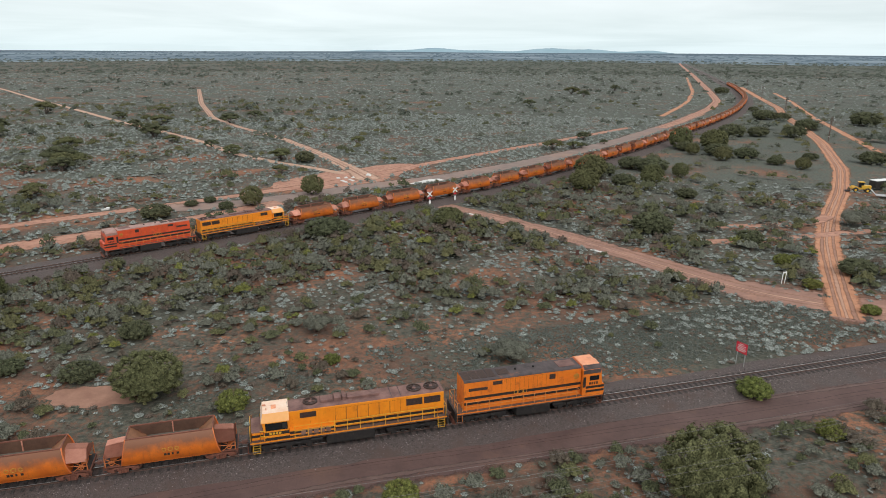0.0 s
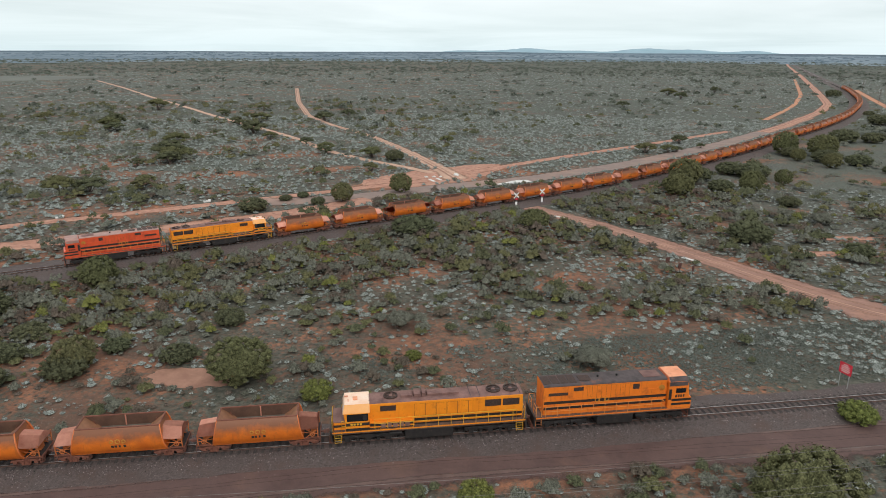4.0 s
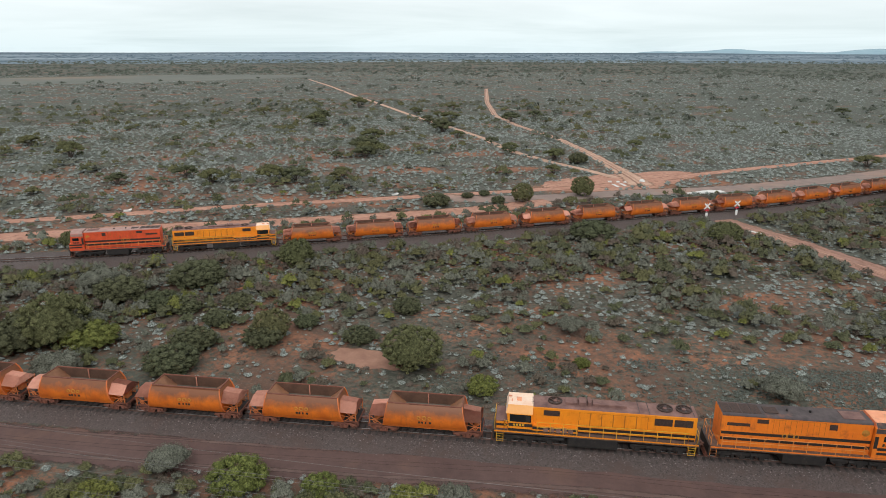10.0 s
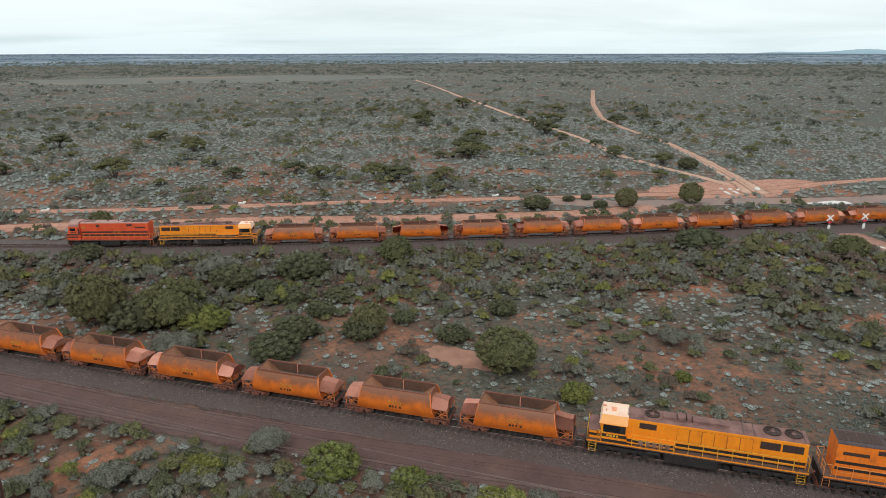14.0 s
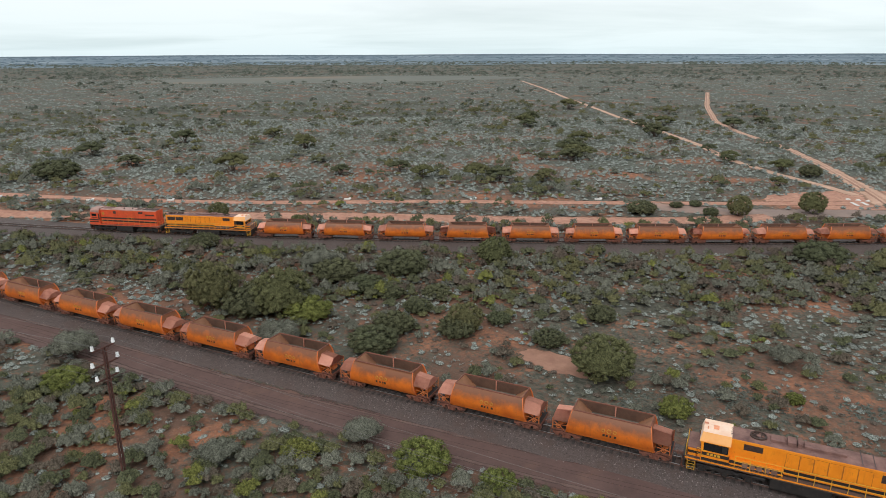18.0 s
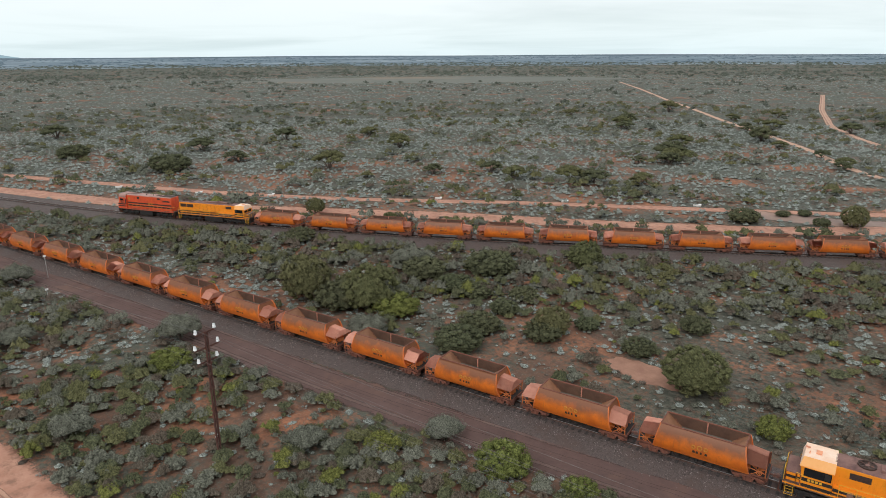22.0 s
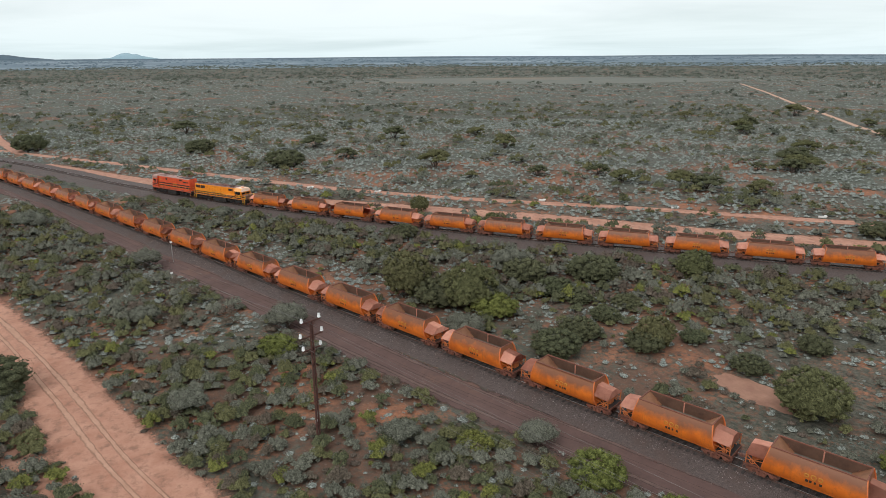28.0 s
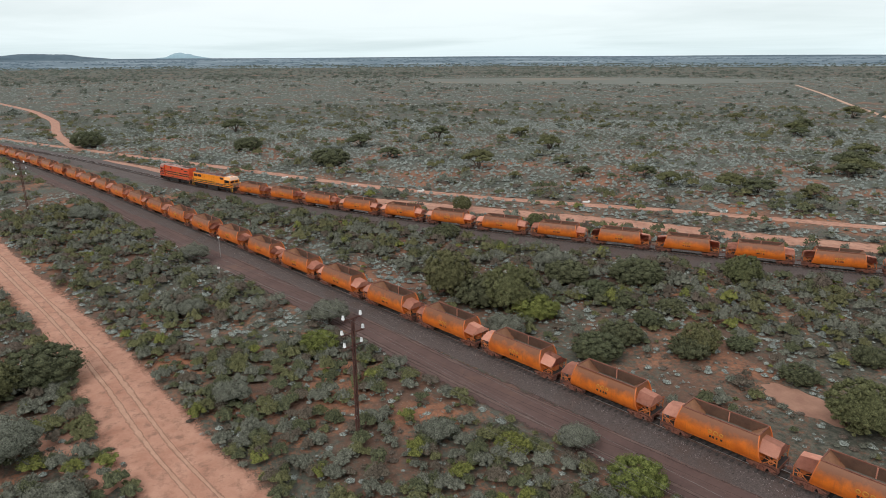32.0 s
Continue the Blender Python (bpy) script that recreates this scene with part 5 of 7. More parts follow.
def build_trains():
    wagon = build_wagon()
    red = build_loco_short(M_RED, M_ROOF_GREY, M_ROOF_GREY, "red-orange diesel locomotive leading the moving train")
    short = build_loco_short(M_ORANGE, M_ROOF_DARK, M_PINKROOF, "orange diesel locomotive at the head of the standing train")
    long = build_loco_long("amber diesel locomotive with cream cab roof and yellow railings")
    # standing train: its head faces the start of NEAR
    s = N0
    short.matrix_basis = on_line(NEAR, s + LEN_SHORT / 2)
    s += LEN_SHORT
    long.matrix_basis = on_line(NEAR, s + LEN_LONG / 2, flip=True)
    s += LEN_LONG
    stay = 0
    while s < NEAR.s[-1] - 75:
        if stay == 0:
            wagon.matrix_basis = on_line(NEAR, s + LEN_WAGON / 2)
        else:
            copy_thing(wagon, on_line(NEAR, s + LEN_WAGON / 2, flip=stay % 5 == 2))
        stay += 1
        s += LEN_WAGON
    # moving train, its head towards the start of FAR
    rolling = [(red, LEN_SHORT / 2, False)]
    second = copy_thing(long, pose(0, 0, RAIL))
    rolling.append((second, LEN_SHORT + LEN_LONG / 2, True))
    for k in range(WAGONS):
        rolling.append((copy_thing(wagon, pose(0, 0, RAIL)), LEN_SHORT + LEN_LONG + (k + 0.5) * LEN_WAGON, k % 7 == 3))
    return rolling


WAGONS = 56
F0 = FAR.near(-55.3, 102.0)


def gone(t):
    """Metres rolled by the moving train since the start; it slows a little on the way."""
    ts = (0, 3, 6, 9, 13, 19, 23, 28, 32)
    ms = (0, 15.5, 31.4, 47.0, 67.9, 98.4, 118.9, 143.9, 164.0)
    return float(np.interp(t, ts, ms))


def motions():
    times = [k * 2.0 for k in range(17)]
    for ob, back, flip in ROLLING:
        walk(ob, [(t, on_line(FAR, F0 - gone(t) + back, flip)) for t in times])
    # wheels turn as they roll; alike wheelsets share one set of keys
    done = {}
    for ob, back, flip in ROLLING:
        for w in [o for o in ob.children_recursive if o.name.startswith("wheelset")]:
            r = w.location.z
            key = (round(w.location.x, 2), round(r, 2), flip)
            if key not in done:
                x, sign = w.location.x, -1 if flip else 1
                walk(w, [(k * 0.1, pose(x, 0, r, 0, math.degrees(sign * gone(k * 0.1) / r) % 360)) for k in range(321)])
                done[key] = w.animation_data
            else:
                w.rotation_mode = "QUATERNION"
                w.animation_data_create()
                w.animation_data.action = done[key].action
                w.animation_data.action_slot = done[key].action_slot


ROLLING = build_trains()

# ---- vegetation ----


def crown_arrays(rng, lobes, leaves, size, core=0.68, deep=0.62, small=True):
    """Leaf sprays through the outer part of several lobes, over a ragged core. lobes: (x, y, z, rx, ry, rz)."""
    lobes = np.asarray(lobes, float)
    area = lobes[:, 3] * lobes[:, 4]
    pick = rng.choice(len(lobes), leaves, p=area / area.sum())
    d = rng.normal(size=(leaves, 3))
    d[:, 2] = np.where(d[:, 2] < -0.45, -d[:, 2], d[:, 2])
    d /= np.linalg.norm(d, axis=1)[:, None]
    c = lobes[pick, :3] + lobes[pick, 3:] * d * rng.uniform(deep, 1.10, leaves)[:, None]
    c[:, 2] = np.maximum(c[:, 2], 0.04)
    nrm = d + np.array([0, 0, 0.2]) + rng.normal(size=(leaves, 3)) * 0.20
    nrm /= np.linalg.norm(nrm, axis=1)[:, None]
    u = np.cross(nrm, rng.normal(size=(leaves, 3)))
    u /= np.linalg.norm(u, axis=1)[:, None]
    v = np.cross(nrm, u)
    a = size * rng.uniform(0.6, 1.35, leaves)[:, None]
    b = a * rng.uniform(0.4, 0.75, leaves)[:, None]
    sprays = np.stack([c - u * a, c - v * b * 1.2 + nrm * a * 0.12, c + u * a * 0.7 + v * b], 1)
    verts, faces, n = [sprays.reshape(-1, 3)], [np.arange(leaves * 3).reshape(-1, 3)], leaves * 3
    if core:
        ring_at = [(math.cos(k * math.tau / 6), math.sin(k * math.tau / 6), 0.0) for k in range(6)]
        base = np.array(ring_at + [(0.0, 0.0, 1.0), (0.0, 0.0, -0.8)])
        tri = np.array([(k, (k + 1) % 6, 6) for k in range(6)] + [((k + 1) % 6, k, 7) for k in range(6)])
        for lx, ly, lz, rx, ry, rz in lobes:
            low = small or lz - rz * core < 0.12
            w = base * np.array([rx, ry, rz]) * core * rng.uniform(0.82, 1.16, (8, 1)) + np.array([lx, ly, lz])
            w[:, 2] = np.maximum(w[:, 2] - np.where(base[:, 2] < 0.1, rz * 0.35, 0.0), 0.0) if low else w[:, 2]
            verts.append(w)
            faces.append((tri[:6] if low else tri) + n)
            n += 8
    return np.concatenate(verts), np.concatenate(faces)


def shrub_lobes(rng, n, high):
    """An uneven heap of overlapping boughs within a radius of one metre."""
    out = []
    for k in range(n):
        a, q = k * 2.39996 + rng.uniform(-0.6, 0.6), 0.66 * math.sqrt((k + rng.uniform(0.1, 0.9)) / n)
        rr = rng.uniform(0.30, 0.48) * (1.15 - 0.35 * q)
        z = high * (0.34 + 0.42 * (1 - q * q)) * rng.uniform(0.8, 1.15)
        out.append((q * math.cos(a), q * math.sin(a), max(z, rr * 0.4), rr, rr * rng.uniform(0.85, 1.15), rr * rng.uniform(0.75, 1.0)))
    return out


def dome_lobes(rng, n, r, centre=0.64, tall=0.66, base=-0.85):
    """Small billows over a rounded crown that tucks in below, with one core."""
    out = [(0, 0, centre, 0.98, 0.98, tall * 0.98)]
    for k in range(n):
        a = k * 2.39996 + rng.uniform(-0.3, 0.3)
        sin_e = base + (1 - base) * (k + 0.5) / n
        cos_e = math.sqrt(max(0.0, 1 - sin_e * sin_e))
        rr = r * rng.uniform(0.7, 1.3)
        q = (1 - rr * 0.7) * rng.uniform(0.88, 1.06)
        out.append((q * cos_e * math.cos(a), q * cos_e * math.sin(a), max(rr * 0.5, centre + tall * q * sin_e), rr, rr, rr * 0.85))
    return out


def crown_object(lobes, leaves, size, mat, rng, thing):
    v, f = crown_arrays(rng, lobes, leaves, size, 0.86, 0.80, False)
    crown = raw_mesh("crown", v, f, mat, smooth=True)
    crown.parent = thing


def stems_object(lobes, count, rng, thing, thick, low=0.5):
    bm = bmesh.new()
    for k in range(count):
        lx, ly, lz, *_ = lobes[(k * 3 + 1) % len(lobes)]
        a = rng.uniform(0, math.tau)
        foot = Vector((0.08 * math.cos(a), 0.08 * math.sin(a), -0.02))
        knee = Vector((lx * 0.35, ly * 0.35, lz * low))
        rod(bm, foot, knee, thick, 5, r2=thick * 0.7)
        rod(bm, knee, (lx * 0.9, ly * 0.9, lz), thick * 0.7, 5, r2=thick * 0.3)
    link("trunk", bm, M_BARK, thing)


def plant_template(name, label, mat, rng, lobes, leaves, size, group):
    """A bush of one metre's radius, scaled when copied."""
    thing = new(name)
    tagged(thing, label, name, group)
    crown_object(lobes, leaves, size, mat, rng, thing)
    stems_object(lobes, 5, rng, thing, 0.03)
    return thing


def tree_template(label, mat, rng, group):
    """A small spreading tree with open, flat leaf pads on bare forked limbs."""
    thing = new("tree")
    tagged(thing, label, "tree", group)
    lobes = []
    for k in range(20):
        a, q = k * 2.4 + rng.uniform(-0.3, 0.3), math.sqrt((k + 0.4) / 20) * 0.80
        rr = rng.uniform(0.22, 0.36)
        lobes.append((q * math.cos(a), q * math.sin(a), 0.98 - 0.50 * q * q + rng.uniform(-0.22, 0.08), rr, rr, rr * 0.68))
    crown_object(lobes, 1700, 0.042, mat, rng, thing)
    stems_object(lobes, 8, rng, thing, 0.032, 0.55)
    return thing


def build_templates():
    rng = np.random.default_rng(3)
    t = {}
    t["olive"] = [plant_template("bush", "rounded olive-green bush on red soil", L_OLIVE, rng, dome_lobes(rng, 130, 0.135), 4200, 0.032, "large bushes") for _ in range(2)]
    t["dark"] = [plant_template("bush", "dense dark green bush on red soil", L_DARK, rng, dome_lobes(rng, 70, 0.18, 0.48, 0.54, -0.7), 2800, 0.036, "large bushes") for _ in range(2)]
    t["grey"] = [plant_template("bush", "sprawling grey-green bush on red soil", L_GREY, rng, shrub_lobes(rng, 26, 1.0), 2400, 0.042, "large bushes") for _ in range(2)]
    t["bright"] = [plant_template("bush", "fresh yellow-green bush beside the track", L_BRIGHT, rng, dome_lobes(rng, 50, 0.20, 0.46, 0.52, -0.7), 2200, 0.046, "large bushes") for _ in range(2)]
    t["tree"] = [tree_template("spreading dry-country tree with open olive crown", m, rng, "scattered trees") for m in (L_OLIVE, L_DARK)]
    return t


# x, y, radius of the plants that stand out
STAND_OLIVE = [(-29.2, 59.2, 3.25), (-47.9, 59.0, 2.5), (-79.0, 43.0, 4.0), (-69.8, 47.6, 4.0), (1.0, 125.0, 2.8), (-61.5, 83.3, 3.0), (39.3, 176.1, 4.4), (83.3, 234.4, 4.4), (93.6, 230.3, 4.8), (-31.0, 154.5, 2.9),
    (-42.1, 142.4, 2.6), (20.9, 43.8, 4.2), (-74.5, -11.6, 2.6), (-104.2, 76.3, 1.7), (-123.1, 70.4, 2.3)]
STAND_DARK = [(-76.5, -7.6, 4.4), (-58.2, 130.8, 3.3), (-55.1, 141.6, 1.5), (-52.2, 145.1, 1.5), (-46.6, 138.8, 1.8), (-42.1, 200.7, 3.5), (39.7, 121.9, 4.4), (57.3, 153.1, 2.6), (-69.5, 70.1, 4.2), (-198.2, 66.1, 6.4),
    (-283.7, 0.2, 6.5), (-73.1, 45.2, 3.8), (-75.1, 61.2, 3.8), (-106.0, 57.3, 2.8), (64.5, 97.8, 3.0), (55.4, 115.1, 2.5), (-244.7, 51.2, 5.0), (-21.5, 118.0, 4.2)]
STAND_GREY = [(7.7, 67.6, 2.4), (-15.4, 74.9, 2.0), (-69.3, 50.5, 3.0), (-79.7, 62.0, 3.4), (-62.3, 41.7, 2.8), (-76.9, 24.5, 3.0), (-62.1, 9.2, 2.2), (-46.6, 24.4, 1.9), (-50.8, -5.9, 2.6), (-60.5, -9.8, 3.6),
    (-88.1, 9.4, 2.4), (-113.5, 13.4, 2.8), (-152.2, -2.2, 4.0), (57.5, 136.7, 2.5), (81.8, 128.0, 3.0), (-39.5, 34.3, 2.1), (-141.9, 32.9, 2.3)]
STAND_BRIGHT = [(31.5, 60.0, 1.9), (-20.2, 56.9, 1.85), (-26.3, 36.7, 1.5), (35.1, 52.5, 1.4), (-19.7, 38.1, 1.4), (55.3, 102.4, 1.7), (57.7, 103.4, 1.5), (54.2, 91.7, 1.5), (-32.7, 34.8, 2.4), (-41.7, 29.1, 1.6),
    (-69.9, 20.7, 2.2), (56.7, 81.7, 1.3), (-12.2, 66.6, 1.0), (-65.8, 48.8, 3.2), (-3.1, 43.4, 1.4), (-3.1, 42.8, 1.4)]
STAND_TREE = [(-44.5, 179.8, 2.6), (-115.6, 264.1, 4.2), (-157.7, 326.3, 3.5), (-67.2, 209.1, 2.8), (-93.7, 147.5, 2.8), (-106.0, 182.5, 4.0), (-106.2, 192.9, 3.6), (52.3, 413.7, 4.2), (-108.9, 138.7, 4.6), (-103.3, 141.9, 4.2),
    (-95.4, 152.0, 2.9), (-133.3, 134.1, 3.6), (-176.1, 259.9, 5.0), (-169.4, 253.5, 4.4), (-190.7, 144.7, 5.0), (-142.3, 119.8, 3.4), (-97.6, 239.5, 3.2), (-238.6, 125.4, 5.0), (-169.8, 102.7, 5.6), (-201.8, 87.7, 4.0),
    (-121.6, 130.8, 3.8), (-232.8, 89.7, 5.0), (-227.0, 157.4, 4.2), (-307.7, 59.4, 6.0), (-123.3, 218.5, 4.8), (-181.6, 272.2, 5.2), (-108.4, 187.6, 4.4)]
# along the far railway, and the trees of the plain behind it
VERGE_DARK = [(59.4, 187.7, 4.8), (54.6, 192.3, 3.8), (44.2, 181.2, 3.9), (35.4, 168.2, 3.3), (46.4, 168.4, 3.3), (90.6, 218.7, 4.5), (116.1, 269.6, 5.5), (83.8, 228.9, 3.4), (97.7, 213.9, 4.0), (126.8, 269.5, 4.1),
    (158.0, 292.7, 5.1), (140.0, 267.4, 4.7), (101.0, 200.6, 2.7), (116.7, 210.3, 2.5), (160.2, 337.4, 5.7), (167.6, 334.3, 4.5), (194.1, 309.5, 6.9), (131.7, 202.5, 4.2), (217.0, 531.7, 5.9), (175.1, 382.1, 2.9)]
THICKET = [(-52.8, 48.1, 3.2), (-67.5, 60.7, 2.8), (-54.5, 53.2, 2.7), (-47.9, 57.3, 2.6), (-56.7, 59.8, 2.0), (-46.2, 63.8, 1.7), (-38.0, 62.5, 2.1), (-58.2, 65.4, 2.1), (-63.6, 61.5, 2.4), (-36.8, 73.1, 2.0)]
VERGE_OLIVE = [(82.5, 219.9, 2.4), (87.7, 208.1, 2.7), (105.0, 192.6, 2.3), (64.5, 179.0, 2.6), (53.7, 168.5, 3.1), (34.7, 161.0, 3.7)]
GROVE = [(-153.6, 321.0, 3.0), (-137.4, 311.0, 3.4), (-128.4, 281.0, 3.0), (-146.2, 352.3, 3.4), (-111.7, 192.9, 3.6), (-180.4, 267.0, 3.6), (-113.5, 177.9, 2.4), (-227.0, 287.5, 4.2),
    (53.6, 255.4, 3.1), (45.2, 231.2, 2.6), (48.7, 234.0, 2.1), (37.4, 228.3, 3.6), (58.9, 244.4, 1.7), (98.1, 520.3, 6.3), (100.6, 489.4, 5.1), (116.9, 414.9, 2.2), (143.2, 571.3, 5.0),
    (-50.3, 204.1, 4.0), (-80.5, 230.5, 2.9), (-68.4, 214.5, 3.1), (-110.3, 253.9, 5.7), (-125.0, 298.1, 5.0), (-111.3, 192.6, 5.7), (-31.0, 239.6, 2.9), (-91.8, 327.5, 4.1), (-110.7, 379.5, 2.7),
    (-97.6, 306.2, 5.0), (-203.9, 346.0, 6.2), (-133.8, 290.1, 3.3)]


def build_standing(templates):
    rng = random.Random(8)
    own = []
    for kind, rows, tall in (("olive", STAND_OLIVE + VERGE_OLIVE, 1.18), ("dark", STAND_DARK + THICKET + VERGE_DARK, 0.85), ("grey", STAND_GREY, 0.9), ("bright", STAND_BRIGHT, 0.95), ("tree", STAND_TREE + GROVE, 0.85)):
        for k, (x, y, r) in enumerate(rows):
            m = pose(x, y, 0, 0, 0, rng.uniform(0, 360)) @ Matrix.Diagonal((r, r * rng.uniform(0.85, 1.1), r * tall * rng.uniform(0.9, 1.1), 1))
            if k < 2:
                own.append((templates[kind][k], m))
            else:
                copy_thing(templates[kind][k % 2], m)
    for ob, m in own:
        ob.matrix_basis = m


def distance_to(lines, x, y):
    """Distance from many places to the nearest of some lines, less each line's half width."""
    best = np.full(len(x), 1e9)
    for line, half in lines:
        p = line.p[::3]
        for a in range(0, len(x), 4000):
            d = np.hypot(x[a:a + 4000, None] - p[None, :, 0], y[a:a + 4000, None] - p[None, :, 1]).min(1)
            best[a:a + 4000] = np.minimum(best[a:a + 4000], d - half)
    return best


def patchy(x, y, scale, seed):
    """Smooth random field of about -1 to 1, for thickets and clearings."""
    rng = np.random.default_rng(seed)
    out = np.zeros(len(x))
    for k in range(14):
        a = rng.uniform(0, math.tau)
        f = math.tau / scale * rng.uniform(0.6, 1.8)
        out += np.sin((x * math.cos(a) + y * math.sin(a)) * f + rng.uniform(0, math.tau))
    return out / 4.0


def scatter(name, label, mat, places, sizes, heights, forms, seed):
    """Many plants as one mesh, from a few forms turned and scaled."""
    rng = np.random.default_rng(seed)
    which = rng.integers(0, len(forms), len(places))
    turn = rng.uniform(0, math.tau, len(places))
    vs, fs, n = [], [], 0
    for k, (v, f) in enumerate(forms):
        sel = np.where(which == k)[0]
        if not len(sel):
            continue
        c, s = np.cos(turn[sel])[:, None], np.sin(turn[sel])[:, None]
        x = (v[None, :, 0] * c - v[None, :, 1] * s) * sizes[sel][:, None] + places[sel, 0][:, None]
        y = (v[None, :, 0] * s + v[None, :, 1] * c) * sizes[sel][:, None] + places[sel, 1][:, None]
        z = v[None, :, 2] * heights[sel][:, None]
        vs.append(np.stack([x, y, z], 2).reshape(-1, 3))
        fs.append((f[None] + (np.arange(len(sel)) * len(v))[:, None, None]).reshape(-1, 3) + n)
        n += len(sel) * len(v)
    ob = raw_mesh(name, np.concatenate(vs), np.concatenate(fs), mat, smooth=True)
    tagged(ob, label, "shrubs", kind="stuff")
    return ob


def sector(rng, n, r0, r1, a0=-128, a1=52, power=1.0):
    """Places in the swept sector of the plain: bearing clockwise from +y."""
    r = (rng.uniform(r0 ** (2 * power), r1 ** (2 * power), n)) ** (0.5 / power)
    a = np.radians(rng.uniform(a0, a1, n))
    return r * np.sin(a), r * np.cos(a)


def beyond_far(x, y):
    """Whether places lie beyond the far railway."""
    i = np.clip(np.argmin((FAR.p[::6, 0][None] - x[:, None]) ** 2 + (FAR.p[::6, 1][None] - y[:, None]) ** 2, 1) * 6, 1, len(FAR.p) - 2)
    w = FAR.p[i + 1] - FAR.p[i - 1]
    return (w[:, 0] * (y - FAR.p[i, 1]) - w[:, 1] * (x - FAR.p[i, 0])) > 0


def build_scrub():
    rng = np.random.default_rng(21)

    def forms(n, boughs, leaves, size, high=1.0, core=0.86):
        return [crown_arrays(rng, shrub_lobes(rng, boughs, high * rng.uniform(0.85, 1.15)) if boughs > 1 else [(0, 0, 0.40 * high, 0.80, 0.80, 0.5 * high)], leaves, size, core, min(0.86, core)) for _ in range(n)]

    blocked = [(NEAR, 3.2), (FAR, 5.0)] + [(l, h * 0.88) for l, h in ROADS]
    close = forms(8, 9, 220, 0.072)
    mid = forms(8, 5, 64, 0.125)
    fine = forms(6, 1, 24, 0.12, core=0.9)
    tuft = forms(6, 3, 40, 0.085, 0.8, 0.8)
    speck = forms(6, 1, 8, 0.20, core=0.92)
    dot = forms(6, 1, 6, 0.23, core=0.92)
    coarse = forms(6, 5, 34, 0.16)
    rough = forms(6, 1, 4, 0.36, core=0.85)
    rough2 = forms(6, 3, 6, 0.30, core=0.95)
    lump = forms(6, 2, 0, 0.3, 0.9, 1.25)

    def lay(name, label, mat, places, lo, hi, form, tall=0.75, seed=1, skew=1.0):
        s = lo + (hi - lo) * rng.uniform(0, 1, len(places)) ** skew
        scatter(name, label, mat, places, s, s * tall * rng.uniform(0.75, 1.3, len(places)), form, seed)

    # bushes one to three metres across, near
    x, y = sector(rng, 20000, 24, 170)
    x2, y2 = sector(rng, 4500, 24, 80)
    front = y2 < near_y(x2)
    x, y = np.concatenate([x, x2[front]]), np.concatenate([y, y2[front]])
    thick = patchy(x, y, 30, 1)
    df = distance_to([(FAR, 0)], x, y)
    dn = distance_to([(NEAR, 0)], x, y)
    far_side, near_side = beyond_far(x, y), y < near_y(x)
    prob = np.where(far_side, np.where(df < 17, 0.42, 0.07) + 0.10 * (thick > 0.5),
                    np.where(df < 30, 0.98, np.where(near_side, 0.92 + 0.3 * thick, 0.52 + 0.45 * thick)))
    prob = np.where((~near_side) & (dn < 13), prob * 0.30, prob)
    prob = np.where((x > -6) & (x < 60) & (dn < 24) & ~near_side, prob * 0.25, prob)
    prob = np.where((x > 14) & (x < 52) & (dn < 18) & ~near_side, prob * 0.15, prob)
    prob = np.where((x > -12) & near_side, prob * 0.40, prob)
    prob = np.where((x > 22) & (y > 98) & ~far_side, prob * 0.50, prob)
    kind = rng.uniform(size=len(x)) + 0.10 * patchy(x, y, 18, 2)
    ok = (distance_to(blocked, x, y) > 0.8) & (rng.uniform(size=len(x)) < prob)
    p = np.stack([x, y], 1)
    for nm, lab, mat, sel in (("olive_shrubs", "olive-green shrubs covering the red soil", L_OLIVE, kind < 0.22),
                              ("grey_green_shrubs", "grey-green shrubs covering the red soil", L_GREY, (kind >= 0.22) & (kind < 0.58)),
                              ("dark_shrubs", "dark green shrubs covering the red soil", L_DARK, (kind >= 0.58) & (kind < 0.80)),
                              ("twiggy_shrubs", "brown-grey twiggy shrubs on red soil", L_BROWN, (kind >= 0.80) & (kind < 0.97)),
                              ("fresh_shrubs", "fresh green shrubs on red soil", L_BRIGHT, kind >= 0.97)):
        near = np.hypot(x, y) < 85
        lay(nm, lab, mat, p[ok & sel & near], 0.34, 1.25, close, 1.0, 31, 1.5)
        lay(nm, lab, mat, p[ok & sel & ~near], 0.55, 1.75, mid, 1.0, 32, 1.6)

    # knee-high saltbush, near
    x, y = sector(rng, 21000, 22, 140)
    thick = patchy(x, y, 20, 4)
    dn = distance_to([(NEAR, 0)], x, y)
    ok = (distance_to(blocked, x, y) > 0.4) & (rng.uniform(size=len(x)) < 0.68 + 0.30 * thick)
    p, cut = np.stack([x, y], 1)[ok], rng.uniform(size=ok.sum()) + 0.30 * patchy(x, y, 11, 5)[ok]
    lay("silver_saltbush", "pale silver saltbush tufts on red soil", L_SILVER, p[cut < 0.22], 0.22, 0.70, tuft, 0.8, 41, 1.6)
    lay("grey_saltbush", "low grey-green saltbush tufts on red soil", L_PLAIN, p[(cut >= 0.22) & (cut < 0.72)], 0.22, 0.66, fine, 0.75, 42, 1.4)
    lay("brown_tussocks", "low brown-grey tussocks on red soil", L_BROWN, p[cut >= 0.72], 0.20, 0.62, fine, 0.6, 43)

    # the same, from there to the far railway
    x, y = sector(rng, 26000, 80, 190, -115, 50)
    ok = (distance_to(blocked, x, y) > 0.2) & ~beyond_far(x, y) & (rng.uniform(size=len(x)) < 0.70 + 0.30 * patchy(x, y, 24, 7))
